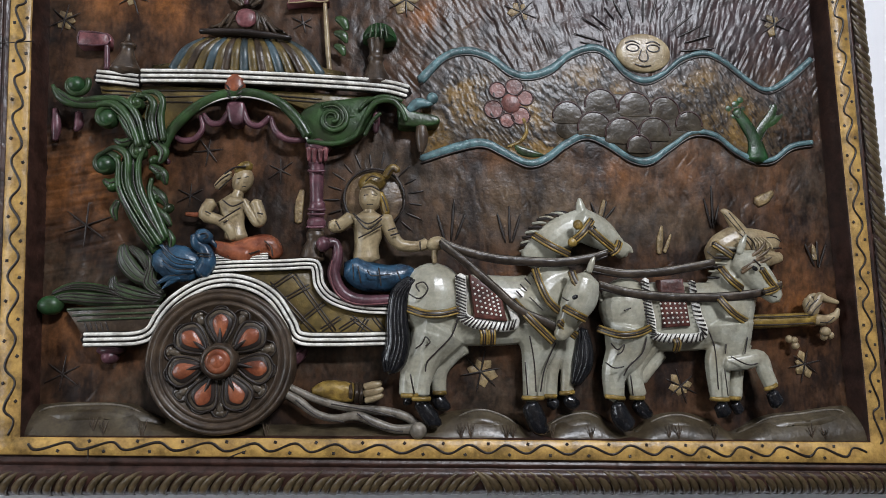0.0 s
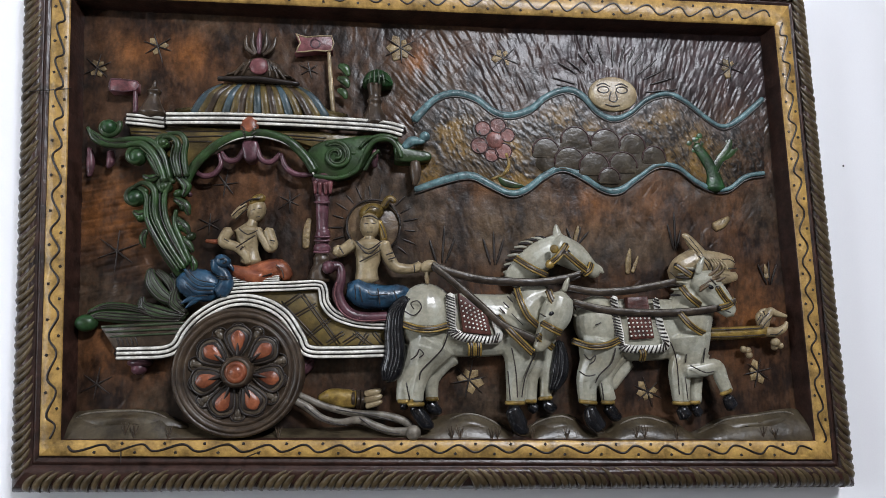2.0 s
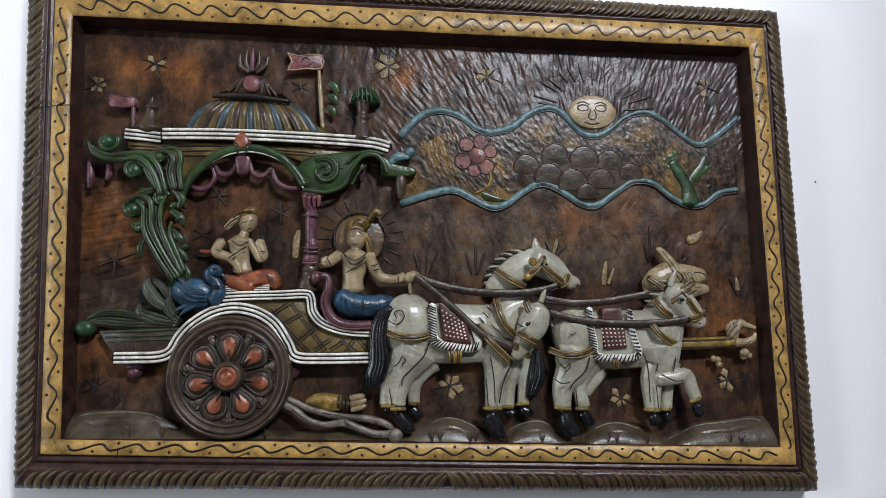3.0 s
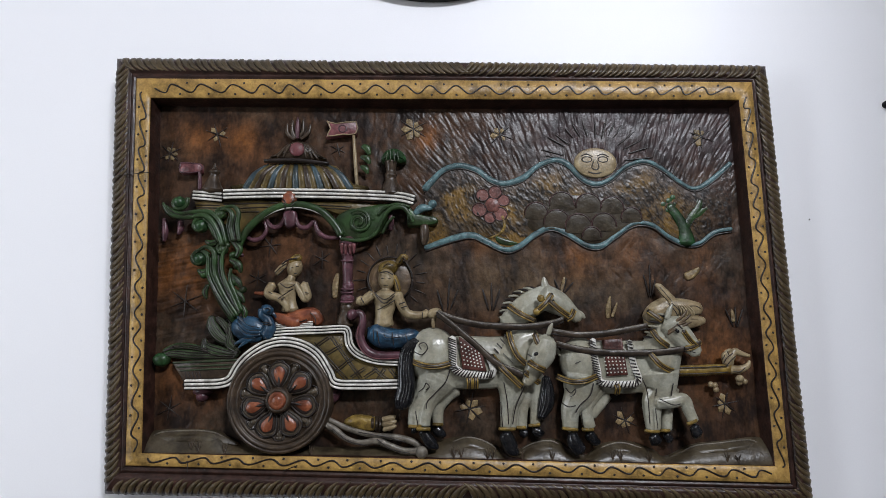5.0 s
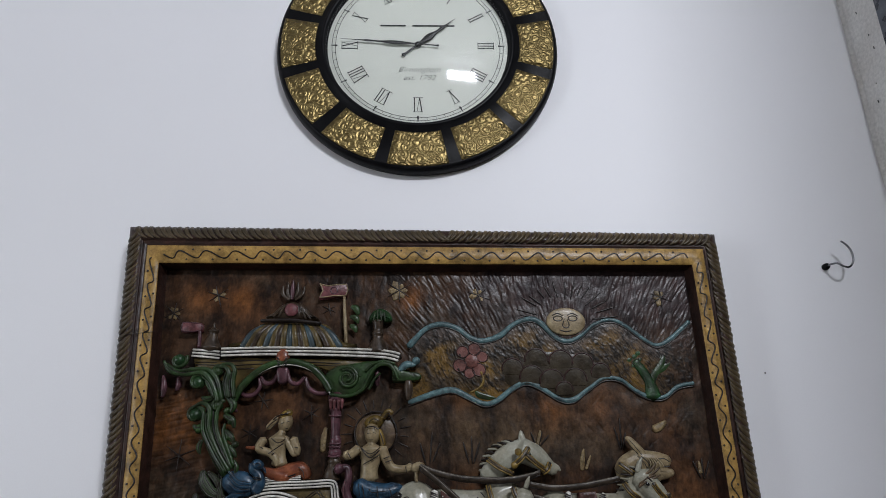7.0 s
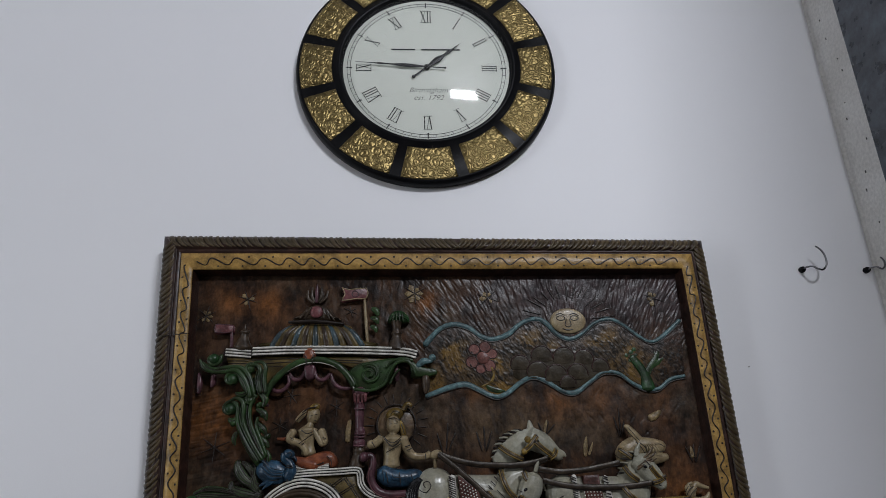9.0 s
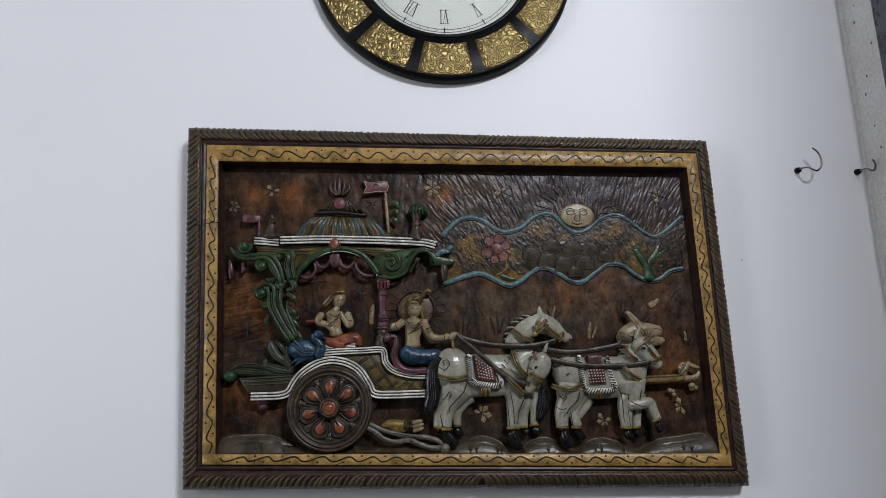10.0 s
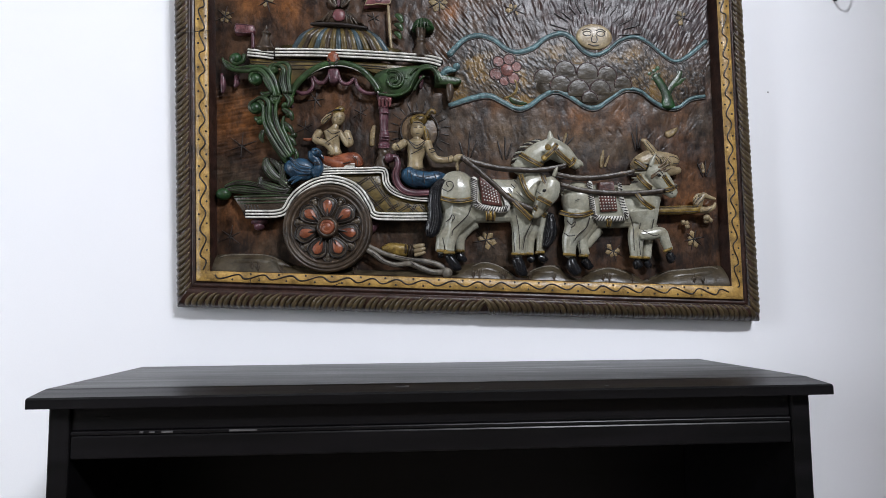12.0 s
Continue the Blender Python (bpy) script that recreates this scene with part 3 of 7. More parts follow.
def frame_sides():
    for a, b, label in (("tl", "tr", "carved top frame rail with a gold band"), ("tr", "br", "carved frame upright with a gold band"), ("br", "bl", "carved bottom frame rail with a gold band"), ("bl", "tl", "carved frame upright with a gold band")):
        side = rail(a, b, label)
        o0, o1 = np.array(OUTER[a], float), np.array(OUTER[b], float)
        long = np.linalg.norm(o1 - o0)
        way = (o1 - o0) / long
        count = int(long / 8.8)
        first = {}
        for k in range(count):
            s = (k + 0.5) / count
            if a == "tl":
                lean = 1 if s < 0.52 else -1
            elif a == "tr":
                lean = -1
            elif a == "br":
                lean = 1 if s < 0.5 else -1
            else:
                lean = 1
            if s * long < 17 or (1 - s) * long < 17:
                continue
            at = o0 + way * (s * long + random.uniform(-1.0, 1.0))
            turn = math.degrees(math.atan2(way[1], way[0]))
            m = Matrix.Translation(world_of(at[0], at[1], 0)) @ Matrix.Rotation(radians(-turn + random.uniform(-4, 4)), 4, "Y") @ Matrix.Diagonal((random.uniform(0.85, 1.15), random.uniform(0.99, 1.02), -1, 1))
            if lean not in first:
                first[lean] = part("gadroon", gadroon_mesh(lean), frame_olive, side, place=m)
            else:
                ob = new("gadroon", first[lean].data)
                ob.parent, ob.matrix_basis = side, m
        # incised wave and punched marks on the gold band
        m0, m1, i0, i1 = BAND[a], BAND[b], OPEN[a], OPEN[b]
        waves = max(3, round(long / 45))
        bm = bmesh.new()
        line = []
        for k in range(waves * 12 + 1):
            t = 0.018 + 0.964 * k / (waves * 12)
            w = 0.5 + 0.23 * math.sin(2 * math.pi * k / 12 + 0.5 * math.sin(k * 0.11)) + 0.06 * noise.noise((k * 0.1, long, 0))
            p = mix(mix(m0, m1, t), mix(i0, i1, t), w)
            line.append((p[0], p[1], FRONT + 0.45, 1.1 + 0.3 * noise.noise((k * 0.17, 4, 1))))
        tube(bm, line, flat=0.4, sides=6, steps=2)
        part("wave_line", bm, dark_line, side, "dark incised wavy line")
        dot = None
        for k in range(waves * 2):
            t = (k + 0.5 + random.uniform(-0.12, 0.12)) / (waves * 2)
            if t < 0.02 or t > 0.98:
                continue
            t = 0.018 + 0.964 * t
            p = mix(mix(m0, m1, t), mix(i0, i1, t), 0.80 if k % 2 else 0.20)
            m = Matrix.Translation(world_of(p[0], p[1], FRONT + 0.4)) @ Matrix.Rotation(random.uniform(0, 3), 4, "Y")
            if dot is None:
                bm = bmesh.new()
                for q in range(4):
                    blob(bm, 0.9 * math.cos(q * 1.571), 0.9 * math.sin(q * 1.571), 0, 0.9, 0.9, 0.3, detail=6)
                dot = part("punch_mark", bm, dark_line, side, place=m)
            else:
                ob = new("punch_mark", dot.data)
                ob.parent, ob.matrix_basis = side, m


# ---- the background board ----
def board():
    """The carved ground of the relief: gouged wood with stained patches."""
    nu, nv = 640, 390
    me = bpy.data.meshes.new("background_board")
    u = np.linspace(-412, 422, nu)
    v = np.linspace(-262, 246, nv)
    uu, vv = np.meshgrid(u, v)
    rng = np.random.default_rng(5)
    h = np.full(uu.shape, BACK)
    rough = np.zeros(uu.shape)
    tone = np.zeros(uu.shape)
    dull = np.zeros(uu.shape)
    for j in range(nv):
        b = v[j]
        for i in range(nu):
            a = u[i]
            rough[j, i] = noise.noise((a * 0.02, b * 0.03, 1)) * 1.0 + noise.noise((a * 0.10, b * 0.05, 2)) * 0.5
            tone[j, i] = noise.noise((a * 0.03, b * 0.02, 9)) + 0.6 * noise.noise((a * 0.12, b * 0.05, 12)) + 0.55 * noise.noise((a * 0.4, b * 0.16, 15))
            dull[j, i] = noise.noise((a * 0.012, b * 0.016, 51)) + 0.5 * noise.noise((a * 0.2, b * 0.2, 55))

    def gouge(cu, cv, slant, wide, long, deep):
        """One chisel stroke along a slanted line, with a burr beside it."""
        i0, i1 = np.searchsorted(u, (cu - 3 * wide - abs(slant) * 2.5 * long, cu + 3 * wide + abs(slant) * 2.5 * long))
        j0, j1 = np.searchsorted(v, (cv - 2.5 * long, cv + 2.5 * long))
        d = (uu[j0:j1, i0:i1] - cu) - slant * (vv[j0:j1, i0:i1] - cv)
        e = np.exp(-(((vv[j0:j1, i0:i1] - cv) / long) ** 2))
        rough[j0:j1, i0:i1] -= deep * e * (np.exp(-((d / wide) ** 2)) - 0.5 * np.exp(-(((d - 1.8 * wide) / wide) ** 2)))

    # chisel strokes in the sky fan out from the moon; short ones elsewhere
    for k in range(900):
        cu, cv = rng.uniform(-60, 412), rng.uniform(112, 242)
        gouge(cu, cv, (cu - 210) * 0.0035 + rng.normal(0, 0.12), rng.uniform(0.9, 1.9), rng.uniform(4, 12), rng.uniform(0.15, 0.5))
    for k in range(1300):
        gouge(rng.uniform(-405, 415), rng.uniform(-230, 240), rng.normal(0, 0.7), rng.uniform(0.9, 2.2), rng.uniform(3, 8), rng.uniform(0.1, 0.4))
    for k in range(120):
        cu, cv = rng.uniform(-400, -300), rng.uniform(-90, 60)
        rough -= 0.8 * np.exp(-(((uu - cu) / 16) ** 2) - ((vv - cv - (uu - cu) * 0.2) / 1.4) ** 2)
    h = h + rough
    brown, umber, orange, plum = (np.array(c) for c in ((0.092, 0.046, 0.024), (0.023, 0.014, 0.011), (0.29, 0.108, 0.030), (0.058, 0.038, 0.042)))
    t = np.clip(0.5 + 1.05 * tone, 0, 1)[..., None]
    col = umber * (1 - t) + brown * t
    taupe = np.clip(0.05 + 1.3 * dull, 0, 0.65)[..., None]
    col = col * (1 - taupe) + np.array((0.066, 0.048, 0.032)) * (0.55 + 0.9 * t) * taupe
    right = np.clip((uu - 0) / 160, 0, 1) * np.clip((vv - 120) / 60, 0, 1)
    col = col * (1 - 0.75 * right[..., None]) + plum * (0.75 * right[..., None])
    # tan rubbed ground under the hills
    rub = np.clip(np.exp(-(((uu - 110) / 130) ** 2) - ((vv + 12) / 42) ** 2) * (0.55 + 0.6 * tone), 0, 0.8)[..., None]
    col = col * (1 - rub) + np.array((0.155, 0.102, 0.056)) * rub
    # worn orange patches
    for cu, cv, ru, rv, power in ((-345, 12, 58, 36, 1.0), (-345, 190, 30, 26, 0.6), (-280, 190, 26, 26, 0.75), (-28, 190, 17, 24, 0.9), (-120, 60, 22, 40, 0.4), (-290, 30, 14, 20, 0.4), (30, -110, 40, 34, 0.85), (215, -115, 40, 34, 0.8), (350, -110, 48, 45, 0.75), (-320, -122, 60, 20, 0.7), (-330, -150, 50, 14, 0.5), (25, 40, 40, 14, 0.3), (170, 20, 30, 26, 0.55), (240, 30, 60, 40, 0.3), (350, 40, 20, 60, 0.45), (-75, -110, 30, 26, 0.55), (-200, 50, 40, 40, 0.25), (-230, 120, 60, 40, 0.2)):
        blot = np.exp(-(((uu - cu) / ru) ** 2) - ((vv - cv) / rv) ** 2) * np.clip(0.75 + 0.7 * tone, 0, 1.2) * power
        blot = np.clip(blot, 0, 1)[..., None]
        col = col * (1 - blot) + orange * blot
    streak = np.clip(rough * -0.5, 0, 1)[..., None] * np.clip((vv - 100) / 60, 0, 1)[..., None]
    col = col * (1 + 0.9 * streak)
    verts = np.stack([uu / 1000, -h / 1000, vv / 1000], -1).reshape(-1, 3)
    faces = [(j * nu + i, j * nu + i + 1, (j + 1) * nu + i + 1, (j + 1) * nu + i) for j in range(nv - 1) for i in range(nu - 1)]
    me.from_pydata(verts.tolist(), [], faces)
    layer = me.color_attributes.new("stain", "FLOAT_COLOR", "POINT")
    layer.data.foreach_set("color", np.concatenate([col.reshape(-1, 3), np.ones((nu * nv, 1))], 1).astype(np.float32).ravel())
    me.polygons.foreach_set("use_smooth", [True] * len(me.polygons))
    m = material("stained_wood", (0.5, 0.5, 0.5), rough=0.36, scale=90, fine=420, bump=0.32, spec=0.17, wash=0.6, coat=0.13)
    n, l = m.node_tree.nodes, m.node_tree.links
    att, mul = n.new("ShaderNodeAttribute"), n.new("ShaderNodeMix")
    att.attribute_name = "stain"
    mul.data_type, mul.blend_type = "RGBA", "MULTIPLY"
    mul.inputs[0].default_value = 1.0
    gain = n.new("ShaderNodeHueSaturation")
    gain.inputs["Value"].default_value = 1.75
    l.new(n["Mix"].outputs[2], mul.inputs[6])
    l.new(att.outputs["Color"], gain.inputs["Color"])
    l.new(gain.outputs["Color"], mul.inputs[7])
    l.new(mul.outputs[2], n["Principled BSDF"].inputs["Base Color"])
    me.materials.append(m)
    ob = new("background_board", me)
    ob.parent, ob["label"] = panel, "gouged brown wood with worn orange patches"
    return ob


def lines(name, parent, label, strokes, mat, flat=0.5, taper=True, sides=6):
    bm = bmesh.new()
    for pts in strokes:
        tube(bm, pts, flat=flat, sides=sides, steps=4, taper=taper)
    return part(name, bm, mat, parent, label)


def stroke(u0, v0, u1, v1, r, h=BACK + 0.6):
    return [(u0, v0, h, r), ((u0 + u1) / 2, (v0 + v1) / 2, h, r), (u1, v1, h, r)]


def star(u, v, size, painted, ground):
    """Six incised arms, with pale paint scraped between them."""
    turn = random.uniform(-0.25, 0.25) + 0.5
    arms = []
    for k in range(3):
        a = turn + k * math.pi / 3 + random.uniform(-0.15, 0.15)
        r1, r2 = size * random.uniform(0.8, 1.1), size * random.uniform(0.8, 1.1)
        arms.append(stroke(u - r1 * math.cos(a), v - r1 * math.sin(a), u + r2 * math.cos(a), v + r2 * math.sin(a), 0.85, BACK + 1.1))
    ob = lines("star", ground, "six-armed carved star", arms, dark_line)
    if painted:
        for k in range(6):
            if random.random() < 0.3:
                continue
            a = turn + (k + 0.5) * math.pi / 3
            r = size * random.uniform(0.55, 0.9)
            bm = plate(bmesh.new(), [(u + 1.5 * math.cos(a), v + 1.5 * math.sin(a)), (u + r * 0.75 * math.cos(a - 0.42), v + r * 0.75 * math.sin(a - 0.42)), (u + r * math.cos(a), v + r * math.sin(a)), (u + r * 0.75 * math.cos(a + 0.42), v + r * 0.75 * math.sin(a + 0.42))], BACK - 2, BACK + 0.95, 0.3, smooth_line=False)
            part("paint_patch", bm, pale_yellow, ob, "scraped pale yellow paint")


def along(line, s):
    x = s * (len(line) - 1)
    k = min(int(x), len(line) - 2)
    return line[k] * (1 - x + k) + line[k + 1] * (x - k)


def hill_band(a, b, ground):
    """Hills between the ridges: tan wood scraped with dark brush strokes, grey near the crests."""
    nu, nv = 420, 70
    verts, cols = [], []
    tan, dark, ochre, lilac, umber = (np.array(c) for c in ((0.095, 0.064, 0.036), (0.016, 0.011, 0.008), (0.22, 0.125, 0.030), (0.12, 0.095, 0.085), (0.055, 0.027, 0.017)))
    for k in range(nu):
        s = k / (nu - 1)
        p, q = along(a, s), along(b, s)
        for j in range(nv):
            t = j / (nv - 1)
            e = p * (1 - t) + q * t
            lean = e[0] + 0.55 * e[1] + 9 * noise.noise((e[0] * 0.02, e[1] * 0.02, 40))
            grain = 0.7 * noise.noise((lean * 0.16, e[1] * 0.08, 3)) + 0.8 * noise.noise((lean * 0.45, e[1] * 0.2, 8))
            patch = noise.noise((e[0] * 0.03, e[1] * 0.035, 21))
            fleck = noise.noise((e[0] * 0.3, e[1] * 0.3, 31)) + noise.noise((e[0] * 0.09, e[1] * 0.09, 33))
            c = tan + (ochre - tan) * min(1, max(0, 0.35 + 2.6 * patch))
            c = c + (lilac - c) * max(0, min(0.8, 1.1 - 3.2 * t))
            c = c + (umber - c) * min(1, max(0, (s - 0.84) * 7 + 1.2 * patch)) if s > 0.75 else c
            c = c + (dark - c) * min(0.92, max(0, 0.22 + 1.5 * grain + 1.1 * fleck - 0.8 * patch))
            cols.append((*c, 1.0))
            verts.append(world_of(e[0], e[1], BACK + 0.6 + 1.4 * math.sin(math.pi * t) ** 0.3 + 0.5 * grain))
    me = bpy.data.meshes.new("hill_band")
    me.from_pydata(verts, [], [(k * nv + j, k * nv + j + 1, (k + 1) * nv + j + 1, (k + 1) * nv + j) for k in range(nu - 1) for j in range(nv - 1)])
    layer = me.color_attributes.new("stain", "FLOAT_COLOR", "POINT")
    layer.data.foreach_set("color", np.array(cols, np.float32).ravel())
    me.polygons.foreach_set("use_smooth", [True] * len(me.polygons))
    me.materials.append(bpy.data.materials["stained_wood"])
    ob = new("hill_band", me)
    ob.parent, ob["label"] = ground, "tan scraped hills with dark brush strokes"


def background():
    ground = board()
    for (u, v), size, painted in zip([(-47, 205.1), (75, 197.2), (363.1, 195.6), (-317.2, 196.1), (-379.1, 168.4), (-151.3, 174.7), (-348.1, -34.2), (23.8, -177.4), (228.4, -195.8), (364.7, -176.6), (-239.9, 39.8), (-170.9, 21.2), (-255.2, -4.9), (-360.8, -171.3), (-15.8, 32.5)], (21, 18, 18, 19, 15, 12, 22, 22, 17, 18, 14, 14, 14, 18, 1), (1, 1, 1, 1, 1, 0, 0, 1, 1, 1, 0, 0, 0, 0, 0)):
        if size > 2:
            star(u, v, size, painted, ground)
    # hills between the two blue ridges
    top = [(-32.3, 116.4), (-7.2, 142.5), (16.5, 150.2), (40.1, 144), (60.1, 129.2), (80.6, 124.8), (105.1, 132.5), (126.8, 150.1), (151.8, 158.7), (169.3, 151.4), (186.1, 132.6), (207.1, 123.9), (229.3, 132.3), (252.2, 150.3), (278.5, 157.6), (300.1, 148.8), (324.7, 129), (346.3, 117.9), (369.8, 128), (402.7, 154.8)]
    low = [(-32.2, 34.1), (4.1, 46.6), (30.9, 51.6), (50.8, 43.1), (77.4, 31.2), (98, 36.9), (119.2, 52.8), (140.4, 62.1), (161, 54.8), (188.2, 37.9), (209.2, 36), (231.5, 50.9), (257.8, 67.4), (283.1, 65.7), (303.9, 49.7), (325.1, 39.4), (347.4, 39.6), (371, 54.9), (395.6, 59.5)]
    hill_band(curve(top, 8), curve(low, 8), ground)
    for label, line, side in (("blue-green upper ridge", top, 1), ("blue-green lower ridge", low, -1)):
        n = len(line)
        bm = tube(bmesh.new(), [(u, v + 1.5, BACK + 1.2, (4.2 if k < 0.55 * n else 3.0) * (1 + 0.5 * noise.noise((u * 0.05, side * 3, 1)))) for k, (u, v) in enumerate(line)], flat=0.55, sides=8, steps=6, taper=False)
        ridge = part("ridge_line", bm, teal_paint, ground, label)
        part("ridge_groove", tube(bmesh.new(), [(u, v - 3.2, BACK + 1.6, 1.3) for u, v in line], flat=0.6, sides=6, steps=6), dark_line, ridge, "dark carved groove")
    # round boulders on a brown heap
    part("hill_base", plate(bmesh.new(), [(108, 68), (124, 92), (158, 108), (196, 108), (230, 102), (262, 84), (268, 68), (240, 58), (226, 50), (209, 41), (188, 43), (166, 56), (141, 66), (122, 58)], BACK, BACK + 2.2, 0.5, 0.2), boulder_brown, ground, "olive-brown heap behind the boulders")
    for k, ((u, v), r, h) in enumerate(zip([(157.7, 96.2), (195, 93.5), (227.8, 90.6), (121.5, 83), (254.3, 77), (149.5, 70.3), (179.3, 63.8), (214.9, 66.5), (196.9, 50.9)], (17.5, 18, 16.5, 16, 14.5, 18, 18.5, 17, 13), (2.6, 2.8, 2.6, 2.7, 2.8, 3.3, 3.8, 3.6, 4.2))):
        arc = [(u + r * math.cos(t), v + r * math.sin(t)) for t in np.linspace(-0.5, math.pi + 0.5, 12)]
        stone = part("boulder", plate(bmesh.new(), arc, BACK, BACK + h, 0.5, 0.4, steps=2), boulder_brown, ground, "rounded olive-brown boulder", smooth=False)
        part("boulder_groove", tube(bmesh.new(), [(x, y, BACK + h + 0.1, 1.0) for x, y in arc[1:-1]], flat=0.6, sides=6, steps=3), outline_red, stone, "red-brown outline")
    # moon with a plain face
    (mu, mv), = [(208.1, 155.4)]
    disc = [(mu + 30.5 * math.cos(t), mv + (22.5 if math.sin(t) > 0 else 21) * math.sin(t)) for t in np.linspace(0, 2 * math.pi, 17)[:-1]]
    moon = part("moon", plate(bmesh.new(), disc, BACK - 1, BACK + 3, 1.6, 1.4), cream_paint, ground, "pale yellow moon disc")
    face = []
    for side in (-1, 1):
        c = (mu + side * 11.5 - 1, mv + 5)
        face.append([(c[0] + 7 * math.cos(t), c[1] + 4 * math.sin(t), BACK + 4.4, 0.8) for t in np.linspace(0, 2 * math.pi, 9)])
        face.append([(c[0] - 8, c[1] + 5, BACK + 4.2, 0.7), (c[0], c[1] + 8, BACK + 4.2, 0.9), (c[0] + 8, c[1] + 4, BACK + 4.2, 0.6)])
    face.append([(mu - 3, mv + 3, BACK + 4.4, 0.7), (mu - 6, mv - 7, BACK + 4.4, 0.8), (mu, mv - 10, BACK + 4.4, 0.8), (mu + 4, mv - 6, BACK + 4.4, 0.8), (mu + 2, mv + 3, BACK + 4.4, 0.7)])
    face.append([(mu - 11, mv - 13, BACK + 4.0, 0.7), (mu - 2, mv - 15.5, BACK + 4.2, 1.0), (mu + 7, mv - 14, BACK + 4, 0.7)])
    lines("face_lines", moon, "dark carved lines", face, dark_line, taper=False)
    # rays round the moon
    rays = []
    for k in range(15):
        a = radians(8 + 164 * k / 14 + random.uniform(-3, 3))
        r0, r1 = 36 + random.uniform(0, 10), 58 + random.uniform(0, 16)
        rays.append(stroke(mu + r0 * math.cos(a) * 1.15, mv + r0 * math.sin(a), mu + r1 * math.cos(a) * 1.15, mv + r1 * math.sin(a), 1.15, BACK + 0.9))
    for ray in rays:
        lines("moon_ray", ground, "dark carved ray", [ray], dark_line)
    # flower and its stem
    (fu, fv), = [(61.4, 95.3)]
    flower = part("flower", lathe(bmesh.new(), fu, fv, [(0.5, BACK + 3.2), (8, BACK + 3), (10.5, BACK + 2.2), (11.2, BACK)], 20), flower_red, ground, "dull red carved flower")
    for (u, v), r in zip([(47.6, 109.4), (65.4, 113.3), (76.6, 101.8), (71.2, 82.4), (56.8, 77.3), (42.9, 88.7)], (9, 9.5, 8.5, 10, 8, 10)):
        ring = [(u + r * math.cos(t), v + r * math.sin(t) * 0.95) for t in np.linspace(0, 2 * math.pi, 9)[:-1]]
        petal = part("petal", plate(bmesh.new(), ring, BACK, BACK + 2.2, 0.3), flower_red, flower, smooth=False)
        part("petal_groove", tube(bmesh.new(), [(x, y, BACK + 2.4, 0.8) for x, y in ring + ring[:1]], flat=0.6, sides=6, steps=3), outline_red, flower)
    stem = [(74, 79.3, 20, 2), (77, 67, 20, 2), (71.2, 56, 20, 2), (56.1, 49, 20, 1.3)]
    part("stem", tube(bmesh.new(), stem, flat=0.5), strap_gold, flower, "pale curved stem")
    leafy = plate(bmesh.new(), [(64.3, 51.2), (77.7, 47.9), (94.5, 41.3), (80.8, 38.5), (67.4, 42.4)], BACK, BACK + 3, 1, 0.5)
    part("leaf", leafy, leaf_green, flower, "dark green leaf")
    # plant on the hill
    bm = bmesh.new()
    tube(bm, [(329.9, 41.3, 20, 13), (329.4, 53.3, 20, 9.8), (326.6, 65.4, 20, 7.8), (318.8, 79.5, 20, 7.2), (309.6, 93.7, 20, 6.5)], flat=0.2)
    limbs = tube(bmesh.new(), [(329.4, 62.6, 19.6, 6.5), (339.4, 77, 19.6, 6.5), (349.4, 89.4, 19.6, 5.9), (354.9, 101.8, 19.6, 3.2)], flat=0.16)
    tube(limbs, [(336.3, 74.8, 19.6, 4.5), (352, 84.4, 19.6, 5.2), (363.8, 91.9, 19.6, 2)], flat=0.16)
    for u, v, turn in ((341, 88, 60), (350, 99, 80), (358, 97, 30), (346, 79, 20), (364, 90, 10), (338, 72, 50)):
        blob(limbs, u, v, BACK + 1.0, 7, 3.2, 1.0, turn, detail=8)
    for (u, v), r in zip([(308.6, 100.8), (315.1, 106.2), (300.9, 96.4), (316, 96), (306, 88)], (6, 5, 5.5, 5, 4.5)):
        blob(bm, u, v, BACK + 1.2, r, r * 0.85, 1.2)
    plant = part("plant", bm, bright_green, ground, "bright green carved shrub")
    part("dark_limbs", limbs, leaf_green, plant, "dull dark green side limbs")
    carve(plant, ([(324.4, 43.8, 21, 0.5), (323.9, 56.5, 21, 0.5), (319.1, 70.7, 21, 0.5)], [(333.3, 45.3, 21, 0.5), (334.5, 59.5, 21, 0.5), (343.1, 74.7, 21, 0.5)], [(304.5, 91.8, 21, 0.5), (311.4, 86.3, 21, 0.5), (315.4, 99.2, 21, 0.5)]))
    # tufts of grass, dark and pale
    for tuft in ([(-9, -49.8), (-16.9, -21.8), (-9.5, -46.6), (-10.9, -47.9), (-3.1, -47.9), (0.4, -6), (0.8, -47.9), (11.2, -21.8)], [(52, -50.1), (44.2, -20.5), (52, -48.1), (50.7, -48.1), (56.6, -50.1), (56.4, -12.5), (58.6, -50.1), (68.2, -20.4)], [(149.9, -30.4), (142.7, -8.2), (151.4, -27.1), (151.4, -28.4), (153.5, -27.1), (159.3, -6.8), (155.6, -27.1), (168.7, -12.2)], [(272.5, -33.9), (266, -3), (273.9, -33.9), (273.9, -33.9), (274.6, -33.9), (274.9, 10.9), (276.3, -30.5), (282.1, -9.9)], [(385.5, -75.6), (376.6, -51.4), (385.7, -74.3), (386.4, -74.3), (389.2, -75.7), (390.3, -48), (390.7, -75.7), (400.4, -51.5)]):
        blades = [stroke(*tuft[k], *tuft[k + 1], 1.45, BACK + 1.2) for k in (0, 4, 6)]
        lines("grass_tuft", ground, "dark carved grass blades", blades, dark_line)
